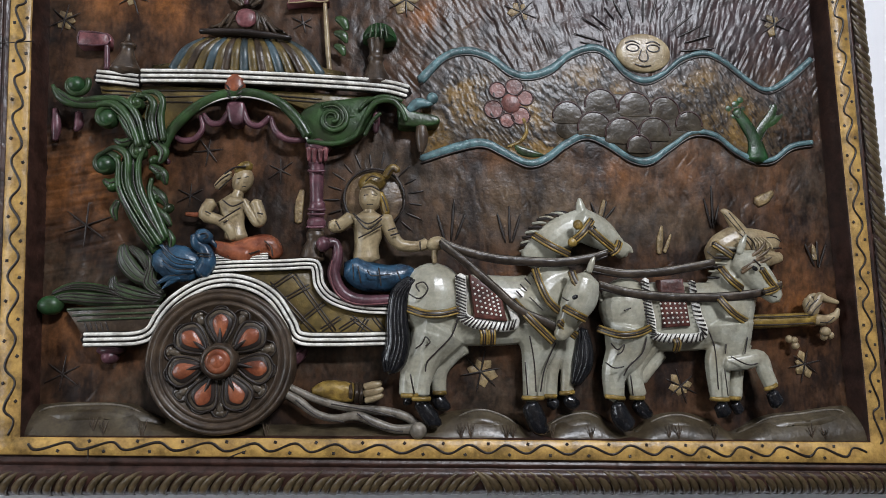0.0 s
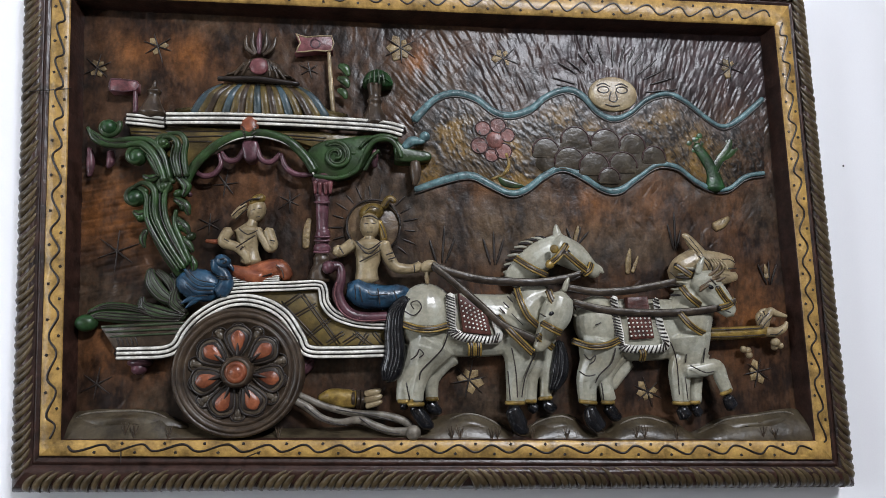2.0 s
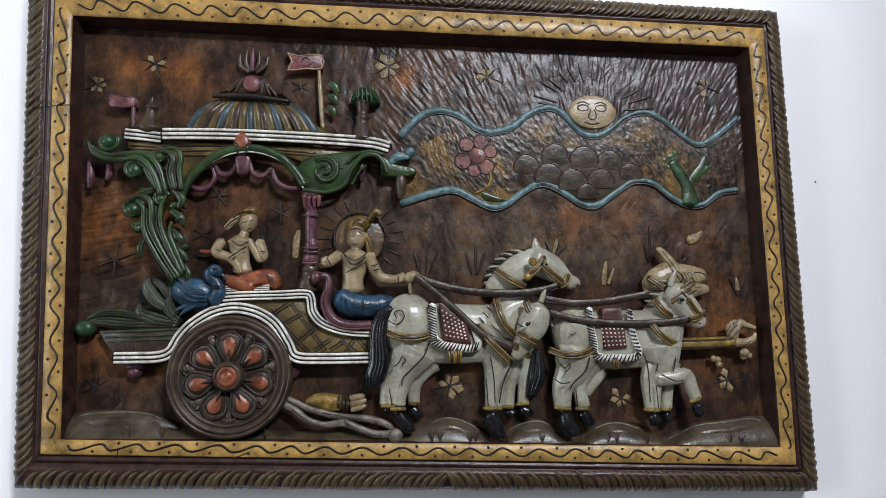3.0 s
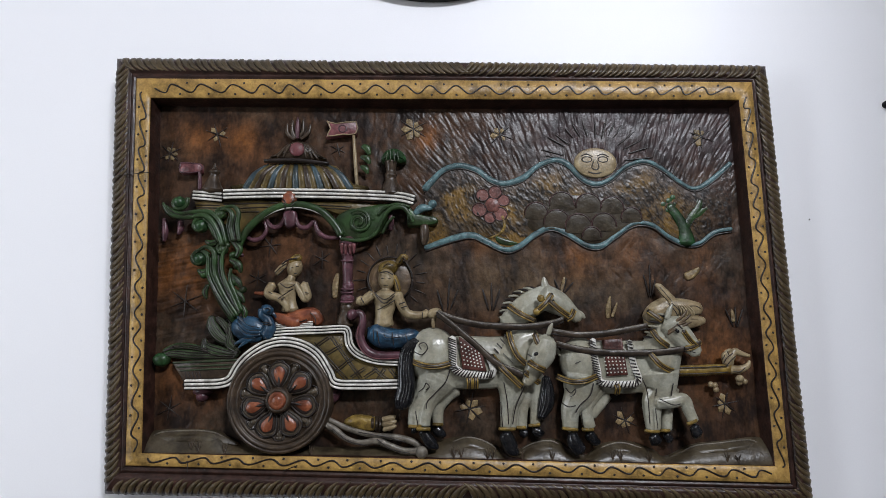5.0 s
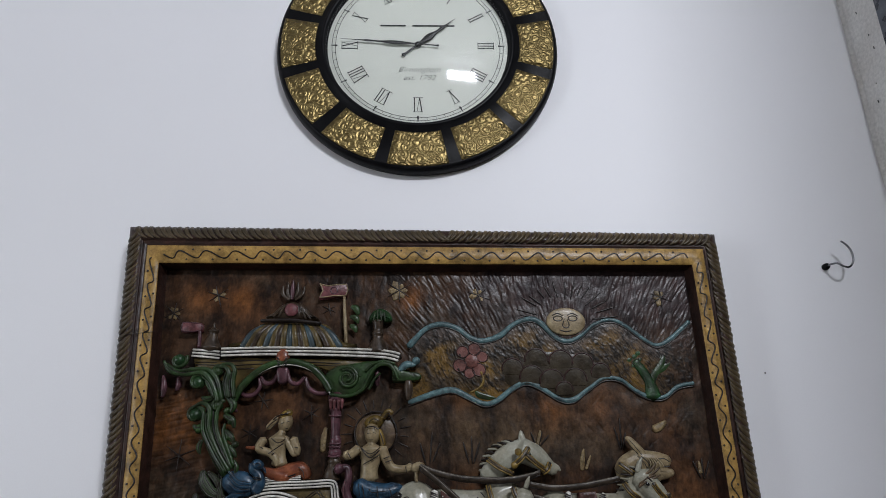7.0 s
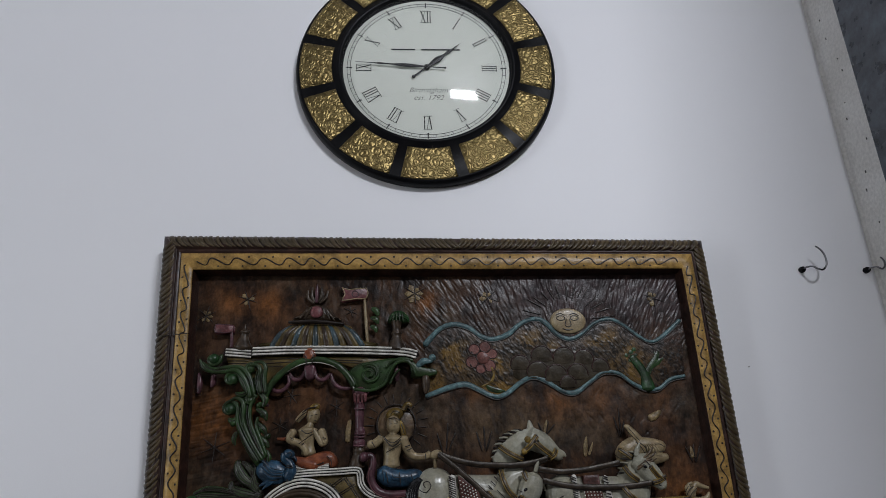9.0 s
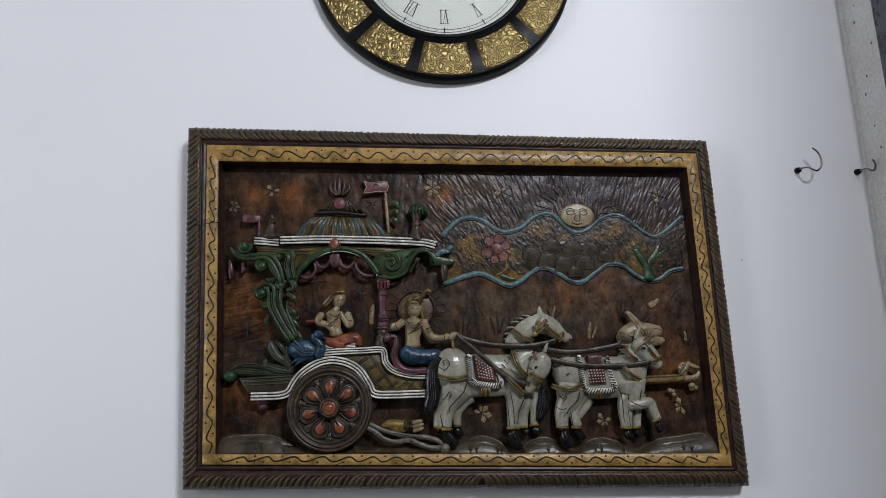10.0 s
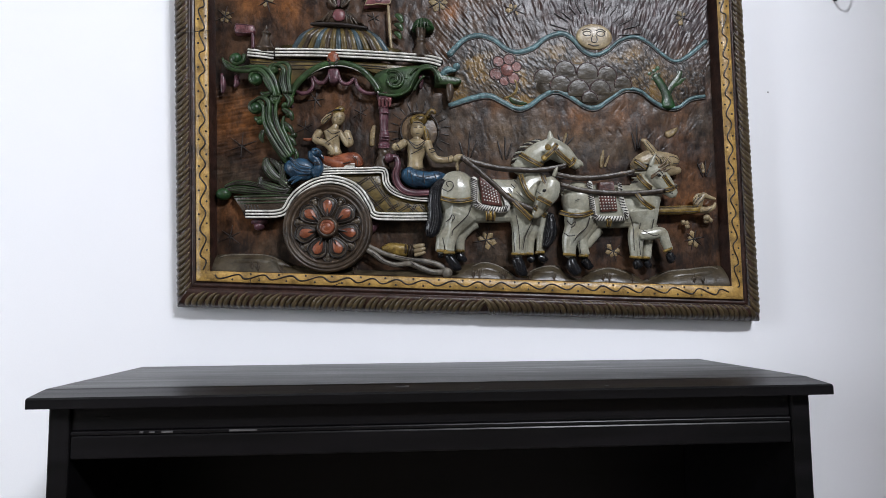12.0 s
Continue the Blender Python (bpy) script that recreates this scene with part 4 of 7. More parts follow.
    for blade in ([(151.5, -25.7, 19, 2.6), (154.7, -15.6, 19, 3.2), (156.6, -5.5, 19, 1.3)], [(213.4, -60.8, 19, 2.6), (214.9, -47.4, 19, 3.9), (217.9, -32.5, 19, 1.3)], [(219.1, -59.5, 19, 2), (224, -48.8, 19, 2), (227.3, -40.7, 19, 0.7)], [(325.2, -6.3, 19, 5.9), (335.1, -2.1, 19, 5.9), (344.5, 5, 19, 2.6)], [(386.3, -67.4, 19, 3.2), (385.8, -56.3, 19, 2.6), (385.5, -51.5, 19, 0.7)], [(-153.1, -30.2, 19, 3.9), (-152.6, -14.3, 19, 4.5), (-149.6, 1.1, 19, 2.6)]):
        part("leaf_blade", tube(bmesh.new(), blade, flat=0.3), pale_yellow, ground, "pale yellow painted blade")


# ---- the ground with its mounds ----
def mounds():
    crest = [(-390.2, -199), (-350.7, -195.7), (-300.2, -198.5), (-268.5, -213.5), (-178.4, -221.3), (-94.6, -222.5), (-39.3, -224.5), (-7.9, -214), (23.8, -212), (55.5, -223.5), (71.2, -235.1), (84.1, -235), (100.9, -221.3), (134, -216.8), (153.3, -230), (172.8, -238.2), (193.8, -224.5), (228, -220.5), (261.6, -231.9), (278.2, -241.4), (310.6, -228.4), (353.5, -223.4), (407.9, -219.9), (427.7, -240.9)]
    a = curve(crest, 8)
    bm = bmesh.new()
    rows = []
    for e in a:
        foot = -226 + (e[0] + 379) / 786 * (-26) - 4
        row = []
        for j in range(12):
            t = j / 11
            v = e[1] * (1 - t) + foot * t
            row.append(bm.verts.new(world_of(e[0], v, 17 + (FRONT - 21) * math.sin(t * math.pi / 2) ** 0.75 + 0.9 * noise.noise((e[0] * 0.04, v * 0.06, 2)))))
        rows.append(row)
    for r, s in zip(rows, rows[1:]):
        for j in range(11):
            bm.faces.new((r[j], r[j + 1], s[j + 1], s[j]))
    ground = part("ground_ledge", bm, ground_grey, panel, "grey-green carved ground with low mounds")
    for line in ([(-21.9, -234.1), (3.2, -217), (25.2, -212.9), (50.2, -222.3), (64.3, -237.3)], [(81.4, -237.9), (98, -223.9), (127.4, -218.8), (148.3, -231.8), (162.2, -242.8)], [(178.8, -241.6), (196.2, -227.3), (223.3, -223.2), (253, -233.7), (272.5, -246.9)], [(286.3, -245.5), (311.7, -230), (350.6, -225.6), (396.9, -223.9), (414.5, -249)], [(-378.7, -220.9), (-374.2, -202), (-341.8, -198), (-300.2, -201.1), (-268.8, -221)]):
        mound = part("mound", plate(bmesh.new(), line, 20, 27, 4, 6), ground_grey, ground)
        part("crest_line", tube(bmesh.new(), [(u, v - 0.4, 25.2, 1.0) for u, v in line], flat=0.7, sides=6, steps=6, taper=True), branch_grey, mound, "pale crest line")
    for (u, v) in [(-316.2, -219.9), (-324.5, -216.2), (-283.2, -223.3), (-176.4, -226.1), (1.5, -233.9), (10.7, -233), (44.7, -235.5), (51, -234.5), (88.6, -237.1), (204.9, -239), (214.8, -240.6), (251.3, -243.1), (353.7, -244.4), (367.5, -246.2), (126.8, -238.5)]:
        blades = [stroke(u, v - 4, u + d, v + 9 + random.uniform(-2, 3), 0.6, 38.5) for d in (-4, 0, 4)]
        lines("grass_tuft", ground, "faint grey-brown grass strokes", blades, grey_brown)


# ---- the chariot ----
def molding(name, parent, path, gap, h, label):
    """White double moulding with a dark groove between."""
    base = part(name, tube(bmesh.new(), [(u, v, h - 2, gap * 1.5) for u, v in path], flat=0.32, sides=10, steps=6), dark_line, parent, label)
    line = curve(path, 8)
    for side in (-1, 0, 1):
        pts = []
        for k, q in enumerate(line):
            e = line[min(k + 1, len(line) - 1)] - line[max(k - 1, 0)]
            n = np.array([-e[1], e[0]]) / max(np.linalg.norm(e), 1e-9)
            pts.append((q[0] + n[0] * gap * side, q[1] + n[1] * gap * side, h + 1.1, gap * 0.34))
        part("white_bead", tube(bmesh.new(), pts, flat=0.8, sides=8, steps=1), white_paint, base, "white painted bead")
    return base


def wheel(u, v):
    r = 65.0
    w = part("wheel", lathe(bmesh.new(), u, v, [(0.5, 46), (49, 45.6), (50, 48.5), (51.5, 49.5), (53.5, 48), (54.2, 46.5), (55, 48.5), (58, 51), (60, 50), (60.8, 48), (61.5, 50), (63.5, 50), (r, 47), (r + 0.5, 40), (r, 20)], 96), grey_brown, panel, "carved spoked wheel with grooved rim and painted petals")
    for k in range(7):
        a = radians(91 + 360 / 7 * k)
        c, s = math.cos(a), math.sin(a)

        def petal(name, r0, r1, half, h0, h1, mat, parent, dome):
            pts = [(r0, 0), (r0 + (r1 - r0) * 0.35, half * 0.75), (r0 + (r1 - r0) * 0.75, half), (r1, 0), (r0 + (r1 - r0) * 0.75, -half), (r0 + (r1 - r0) * 0.35, -half * 0.75)]
            return part(name, plate(bmesh.new(), [(u + x * c - y * s, v + x * s + y * c) for x, y in pts], h0, h1, 1.2, dome), mat, parent)

        outer = petal("petal", 12, 46.5, 14.6, 44, 48.6, wheel_grey, w, 0.5)
        petal("petal_edge", 15, 43.4, 10.4, 46, 49.8, dark_line, outer, 0)
        petal("petal_inlay", 19, 42.2, 7.0, 47, 50.4, orange_paint, outer, 1.4)
        part("petal_vein", tube(bmesh.new(), [(u + x * c, v + x * s, 51.2, q) for x, q in ((16, 1.9), (23, 1.6), (30, 0.8))], flat=0.7, sides=6), dark_line, outer)
        for side in (-1, 1):
            rim = [(u + x * c - side * y * s, v + x * s + side * y * c, 48.8, q) for x, y, q in ((17, 4.5, 0.7), (27, 10.5, 1.1), (38, 13.2, 1.2), (45, 7, 1.0), (47, 0, 0.8))]
            part("petal_rim", tube(bmesh.new(), rim, flat=0.8, sides=6), dark_line, outer)
        b = a + radians(180 / 7)
        blob_bm = blob(bmesh.new(), u + 41 * math.cos(b), v + 41 * math.sin(b), 46, 5.5, 3.5, 2.2, math.degrees(b))
        part("leaf_tip", blob_bm, wheel_grey, w, "small carved leaf tip")
    for k in range(14):
        a = radians(91 + 360 / 14 * k)
        pts = [(u + r0 * math.cos(a + d), v + r0 * math.sin(a + d), 47.6, 0.8) for d, r0 in ((-0.17, 44), (-0.10, 48), (0.0, 49.3), (0.10, 48), (0.17, 44))]
        part("scallop", tube(bmesh.new(), pts, flat=0.8, sides=6, steps=3), dark_line, w)
        part("scallop_leaf", blob(bmesh.new(), u + 46 * math.cos(a), v + 46 * math.sin(a), 46.2, 3.2, 4.4, 1.6, math.degrees(a), detail=8), wheel_grey, w)
    hub = part("hub", lathe(bmesh.new(), u, v, [(0.5, 63), (5, 62.5), (6, 61.5), (7, 62.5), (10, 61.8), (11, 60)], 32), orange_paint, w, "orange painted hub")
    part("hub_ring", lathe(bmesh.new(), u, v, [(10.8, 60), (11.5, 61), (14, 60.5), (15.8, 57), (16.5, 46)], 36, cap=False), grey_brown, hub)
    return w


def chariot_body():
    body = part("chariot_body", plate(bmesh.new(), [(-268.2, -113.4), (-237.1, -90), (-225.8, -76.3), (-178.7, -72.4), (-135.5, -74), (-130.6, -96.2), (-115.5, -109.8), (-94.3, -116.2), (-63.7, -117.9), (-64, -144.2), (-147.2, -144.2), (-157.3, -133.2), (-189.7, -138.6), (-270.3, -136.9)], 16, 36, 2, smooth_line=False), olive_paint, panel, "olive chariot side with a carved lattice")
    for a, b in zip([(-154.5, -83.3), (-177, -90.9), (-161.4, -110.4), (-178.1, -98.2), (-166.2, -108.6), (-148.3, -127.5), (-128, -135), (-111.3, -135.4), (-100.4, -123.5), (-94.4, -138.1), (-79.8, -123.9)], [(-116.1, -136.5), (-134, -137.9), (-151.2, -139.4), (-155.7, -82.7), (-140.1, -93.8), (-125.7, -109.8), (-111.3, -123.9), (-94.4, -124.8), (-81.1, -139), (-85.9, -125), (-67.7, -139.3)]):
        way = np.array(b) - np.array(a)
        off = np.array([-way[1], way[0]]) / np.linalg.norm(way) * 1.5
        for sign in (-1, 1):
            p, q = np.array(a) + sign * off, np.array(b) + sign * off
            part("lattice_line", tube(bmesh.new(), [(*p, 36.3, 0.8), (*q, 36.3, 0.8)], flat=0.8, sides=6), dark_line, body)
    tail_box = part("rear_box", plate(bmesh.new(), [(-355.8, -111.9), (-268.7, -108.6), (-270.6, -141.6), (-327.8, -145), (-340.3, -138.4)], 16, 33, 2, smooth_line=False), grey_brown, body, "grey-brown grooved rear box")
    for row in ([(-354, -113.8, 34, 1.3), (-316.2, -112.7, 34, 1.3), (-273.9, -111, 34, 1.3)], [(-349.3, -119.1, 34, 1), (-316, -117.9, 34, 1), (-276.6, -116.8, 34, 1)], [(-344.7, -123.8, 34, 1), (-315.8, -122.6, 34, 1), (-279.3, -121.5, 34, 1)]):
        part("groove_bead", tube(bmesh.new(), row, flat=0.8), sage_green, tail_box)
    flutes = [stroke(u, v, u + 4, v - 11, 0.9, 33.4) for u, v in [(-339.1, -125.1), (-334.7, -125.2), (-330.2, -124.7), (-325.8, -124.7), (-321.4, -124.2)]]
    lines("flutes", tail_box, "short carved flutes", flutes, dark_line)
    molding("fender", body, [(-334.7, -140.7), (-312.2, -140.7), (-290.2, -140), (-278.1, -134.5), (-269.6, -119.6), (-256.5, -105.2), (-235.2, -92.5), (-212.3, -88.6), (-189.1, -93.7), (-170.3, -106.4), (-156.6, -127.4), (-147.7, -141.8), (-118.3, -144.2), (-69.3, -144)], 4.6, 43, "arched white fender moulding")
    molding("upper_molding", body, [(-229, -77), (-207.1, -75.4), (-166.1, -74.5), (-138.8, -73.5), (-132.8, -78.4), (-130.3, -93), (-120.8, -104.6), (-103.4, -112.1), (-85.3, -115.4), (-64.1, -116.4)], 3.8, 41, "stepped white upper moulding")
    molding("inner_sill", body, [(-233.6, -67.8), (-213.3, -66.7), (-178.2, -65.7)], 2.2, 38, "thin seat sill")
    # seat back, a mauve scroll
    seat = part("seat", tube(bmesh.new(), [(-125.6, -55.3, 42, 5.9), (-116, -54.1, 42, 4.5), (-113.6, -66.4, 42, 5.2), (-117.2, -82.8, 42, 5.9), (-110, -99.3, 42, 5.9), (-94.4, -108, 42, 5.9), (-64, -107.9, 42, 5.2)], flat=0.9, sides=10, steps=6), mauve_paint, body, "mauve scrolled seat")
    part("scroll_end", blob(bmesh.new(), *[(-126.8, -55.5)][0], 45, 7, 7.5, 7), mauve_paint, seat)
    part("seat_line", tube(bmesh.new(), [(-118.3, -71.2, 48, 0.7), (-120, -86.3, 48, 0.7), (-112.3, -103.2, 48, 0.7), (-94.4, -111.9, 48, 0.7), (-64.4, -111.2, 48, 0.7)], flat=0.8), pink_paint, seat)
    part("bracket", plate(bmesh.new(), [(-160.1, -151.1), (-142.4, -150.3), (-144.7, -161), (-152.9, -167.9), (-162.4, -166.5)], 16, 32, 3, 2), mauve_paint, body, "dull pink bracket under the body")
    part("knob", blob(blob(bmesh.new(), *[(-317.6, -150.5)][0], 26, 13, 5, 8), *[(-318, -156.3)][0], 26, 8, 7, 8), mauve_paint, body, "mauve turned knob")
    return body


def scroll(bm, u, v, r, h, turns=1.25, start=0.0, sense=1, thick=2.6):
    """A spiral rod."""
    pts = []
    for k in range(17):
        t = k / 16
        a = start + sense * 2 * math.pi * turns * t
        q = r * (1 - 0.82 * t)
        pts.append((u + q * math.cos(a), v + q * math.sin(a), h + 2.5 * t, thick * (1 - 0.35 * t)))
    return tube(bm, pts, flat=0.9, sides=8, steps=2)


def foliage():
    """The green acanthus support behind the seat, with its curls."""
    plant = part("acanthus", tube(bmesh.new(), [(-277.8, -59.8, 36, 5.9), (-292.9, -35.7, 36, 7.8), (-305.2, -8.4, 36, 8.5), (-306.1, 16.1, 36, 9.1), (-298.3, 40.9, 36, 8.5), (-288.4, 59.8, 36, 7.8), (-281.9, 75.6, 36, 5.9)], flat=0.7, sides=10, steps=6), leaf_green, panel, "green carved acanthus bracket with curls")
    strands = ([(-278.8, -57.8, 44, 2), (-296, -33.9, 44, 2.3), (-311.7, -3.9, 44, 2.3), (-313.7, 20.3, 44, 2), (-321.4, 28.2, 44, 1.3)], [(-272.7, -55, 46, 2), (-288.7, -31.2, 46, 2.3), (-303.3, -1.2, 46, 2.3), (-305.4, 26, 46, 2.6), (-317, 33.8, 46, 2), (-328.1, 27.6, 46, 1.3)], [(-270, -52.1, 46, 2), (-283.3, -25.2, 46, 2.3), (-293.1, -2.4, 46, 2.3), (-295, 20.1, 46, 2), (-289.7, 34.2, 46, 1.3)], [(-267.7, -48.9, 44, 2), (-276.9, -27.9, 44, 2.3), (-284.3, -9.8, 44, 2), (-283.6, 5.4, 44, 1.6)], [(-295.5, 35.3, 46, 2.6), (-304.9, 59.8, 46, 2.9), (-318.5, 74.9, 46, 2.9), (-333.9, 74.6, 46, 2)], [(-291.5, 38.9, 44, 2.3), (-299.3, 65.4, 44, 2.6), (-313.6, 80, 44, 2.6), (-334.8, 80.8, 44, 2.3), (-354.5, 79.1, 44, 2), (-370.8, 88.7, 44, 1.3)], [(-331.7, 74.7, 44, 2.6), (-351.5, 74.3, 44, 2.6), (-367, 80.1, 44, 2.6), (-374.9, 92.9, 44, 1.3)], [(-281.3, 41.6, 46, 2.6), (-285.9, 60.1, 46, 2.9), (-284.1, 75.6, 46, 2.6), (-290.1, 83.6, 46, 2), (-299.4, 83.4, 46, 1.3)], [(-273.9, 41.7, 46, 2.3), (-277.4, 63.3, 46, 2.6), (-276.1, 78.9, 46, 2.3), (-282.7, 87.5, 46, 2), (-294.3, 87.3, 46, 1.3)])
    for line in strands:
        part("strand", tube(bmesh.new(), [(u, v, h, r * 1.35) for u, v, h, r in line], flat=0.8, sides=8, steps=6), leaf_green, plant)
    for line in ([(-284.1, 42.6, 42, 3.2), (-274.5, 31.6, 42, 5.2), (-277.7, 21.1, 42, 2.6)], [(-285.6, 18, 42, 3.2), (-275, 10.7, 42, 5.2), (-271.3, 1, 42, 2)], [(-286.7, -1.5, 42, 3.2), (-275.5, -11.2, 42, 5.2), (-269.6, -19.7, 42, 2)], [(-282.1, -21.5, 42, 3.2), (-271.6, -29.4, 42, 4.5), (-265.6, -37.8, 42, 2)], [(-309.8, 5.6, 42, 3.2), (-319.2, 0.7, 42, 5.2), (-326.1, 4.3, 42, 2)], [(-313, -15.6, 42, 2.6), (-316, -24.6, 42, 3.9), (-313.4, -33.5, 42, 1.3)], [(-302.5, 42.4, 42, 3.2), (-311, 39.2, 42, 4.5), (-318.5, 42.2, 42, 2)], [(-314.2, 65.1, 44, 3.2), (-305.1, 51.1, 44, 4.5), (-300.8, 41.9, 44, 2.6)], [(-268.3, -42.6, 42, 2.6), (-264.1, -51.6, 42, 3.9), (-265, -59.4, 42, 1.3)]):
        lobe = part("leaf_lobe", tube(bmesh.new(), line, flat=0.6, sides=10, steps=5), leaf_green, plant, "curling green leaf lobe")
        part("lobe_vein", tube(bmesh.new(), [(u, v, h + r * 0.58, 0.7) for u, v, h, r in line], flat=0.8, sides=6), dark_line, lobe)
    for line in ([(-282.1, -56.3, 47, 0.7), (-298.6, -31.3, 47, 0.7), (-312, -2.7, 47, 0.7)], [(-270.7, -50.6, 48, 0.7), (-285.6, -26.7, 48, 0.7), (-297.1, -1.6, 48, 0.7), (-299.1, 22.6, 48, 0.7)], [(-295.4, 41.2, 47, 0.7), (-303, 62.6, 47, 0.7), (-318.4, 77.7, 47, 0.7)], [(-331.2, 77.8, 46, 0.7), (-350.9, 76.1, 46, 0.7), (-365.3, 83.2, 46, 0.7)], [(-278.2, 41.4, 47, 0.7), (-281.7, 61.1, 47, 0.7), (-279.3, 76.1, 47, 0.7)]):
        part("groove_line", tube(bmesh.new(), line, flat=0.8, sides=6, steps=5), dark_line, plant)
    # lighter green lines painted along the strands as their sheen
    shine = ([(-274.8, -56.6, 49, 0.7), (-291.3, -31.6, 49, 0.8), (-306.4, -3, 49, 0.8), (-308.3, 19.2, 49, 0.7)], [(-284.6, 40.8, 49, 0.7), (-289.8, 60.4, 49, 0.7), (-287.9, 74.6, 49, 0.7)], [(-300.5, 40.6, 49, 0.7), (-309.2, 60, 49, 0.8), (-320.9, 70.9, 49, 0.7)])
    for line in shine:
        part("vein", tube(bmesh.new(), line, flat=0.9), sage_green, plant)
    curls = ((11.5, bright_green, 1), (11.5, bright_green, 1), (11, bright_green, -1), (8.5, leaf_green, 1), (8, leaf_green, 1))
    for (u, v), (r, mat, sense) in zip([(-324.9, 18.4), (-325.5, 62.4), (-355.2, 94), (-295.8, 30.9), (-299.7, 77.8)], curls):
        bm = blob(bmesh.new(), u, v, 40, r * 0.8, r * 0.8, 9)
        curl = part("curl", bm, mat, plant, "rounded green curl")
        part("curl_rim", scroll(bmesh.new(), u, v, r * 1.1, 43, 1.1, 0.5, sense, 3.0), leaf_green, curl)
    for u, v in [(-276.3, 9.7), (-277.4, -11.6), (-318.5, -2.1), (-283, 23.7), (-268.5, -21.8)]:
        part("bud", blob(bmesh.new(), u, v, 40, 5.5, 4.5, 6, 40), leaf_green, plant)
    # leaves that trail to the rear
    for line, mat in (([(-278.3, -90.5, 30, 3.9), (-295.7, -83.1, 30, 7.2), (-307.6, -68.6, 30, 7.8), (-310.4, -55.4, 30, 3.9)], sage_green), ([(-286.8, -77.4, 32, 2.6), (-292.9, -65.3, 32, 4.5), (-302.9, -56.8, 32, 2.6)], sage_green), ([(-275.1, -104.3, 30, 3.9), (-298, -101, 30, 7.8), (-315.3, -93.6, 30, 5.9), (-317.3, -84.1, 30, 2.6)], sage_green), ([(-277.8, -107.2, 30, 3.2), (-306.3, -105.6, 30, 5.9), (-334.6, -104, 30, 6.5), (-357, -101.9, 30, 5.9), (-370.6, -105.8, 30, 3.2)], sage_green), ([(-272.3, -101.3, 30, 3.2), (-285.3, -89.2, 30, 7.2), (-283.5, -72.4, 30, 5.9), (-289.6, -60.3, 30, 2.6)], sage_green), ([(-306, -100.9, 32, 2.6), (-328.7, -94.7, 32, 3.9), (-351.1, -93.3, 32, 4.5), (-367.5, -98.9, 32, 2.6)], leaf_green)):
        leaf = part("trailing_leaf", tube(bmesh.new(), line, flat=0.7, sides=12, steps=6), mat, plant, "sage green trailing leaf")
        for side in (-0.45, 0.0, 0.45):
            part("leaf_vein", tube(bmesh.new(), [(u + side * r, v + side * r, h + r * 0.66, 0.8) for u, v, h, r in line], flat=0.8), dark_line, leaf)
    part("leaf_ball", blob(bmesh.new(), *[(-370.1, -109.5)][0], 30, 11.5, 9, 9), bright_green, plant, "dark green ball")
    for line in ([(-378.2, 74.9, 28, 2.6), (-376.2, 57.4, 28, 4.5), (-376.8, 45, 28, 2.6)], [(-356.7, 71.5, 28, 3.9), (-356.3, 60.9, 28, 4.5), (-358.9, 54.6, 28, 2.6)]):
        part("tassel", tube(bmesh.new(), line, flat=0.8, sides=8), mauve_paint, plant, "pink hanging tassel")


def bird():
    (bu, bv), = [(-258.2, -72.4)]
    b = part("peacock", blob(bmesh.new(), bu, bv, 38, 25, 17, 9, -15), deep_blue, panel, "blue painted peacock")
    neck = tube(bmesh.new(), [(-236.6, -81.8, 44, 7.8), (-231.1, -71.8, 44, 7.8), (-233.6, -61, 44, 5.9), (-240.7, -55, 44, 5.9), (-240.8, -47.8, 44, 6.5)], flat=0.9, sides=10)
    part("neck", neck, deep_blue, b)
    part("head", blob(bmesh.new(), *[(-234.7, -48.6)][0], 46, 9, 7, 6, -25), deep_blue, b)
    part("beak", tube(bmesh.new(), [(-230, -51.1, 46, 2.6), (-225.3, -55.3, 46, 2), (-223.5, -58.9, 46, 0.7)], flat=0.8), deep_blue, b)
    for k, line in enumerate(([(-242.3, -73, 45, 2), (-258.4, -70.5, 45, 3.2), (-272.9, -56.1, 45, 1.3)], [(-242.3, -76.5, 45, 2), (-258.2, -75.8, 45, 3.2), (-273.9, -63.8, 45, 1.3)], [(-243.3, -80.1, 45, 2), (-258.1, -80.5, 45, 3.2), (-270.8, -72.7, 45, 1.3)], [(-253, -83.3, 42, 2.6), (-264.3, -85.5, 42, 3.2), (-275.4, -91.3, 42, 1.3)], [(-255.8, -85.6, 42, 2.6), (-264.2, -90.3, 42, 2.6), (-270.8, -96.1, 42, 0.7)])):
        part("feather", tube(bmesh.new(), line, flat=0.6), deep_blue, b)
    carve(b, ([(-243.7, -71.1, 50, 0.5), (-258.5, -67.4, 50, 0.5), (-268.9, -56.7, 50, 0.5)], [(-242.8, -75.3, 51, 0.5), (-258.1, -73.4, 51, 0.5), (-269.7, -62.7, 51, 0.5)], [(-243.3, -79.4, 51, 0.5), (-258, -78.7, 51, 0.5), (-269.4, -70.4, 51, 0.5)], [(-247.9, -84, 50, 0.5), (-262.5, -85, 50, 0.5)], [(-236.9, -47.8, 53, 0.5), (-232.3, -46.6, 53, 0.5), (-229.4, -49.6, 53, 0.5), (-233.3, -51.9, 53, 0.5)], [(-236.7, -79.4, 50, 0.5), (-234.3, -86.5, 50, 0.5)]))
    lines("neck_rings", b, "dark rings", [[(u - 6, v, 52, 0.8), (u + 7, v - 1, 52, 0.8)] for u, v in [(-233.2, -64.8), (-233.1, -67.2)]], dark_line)


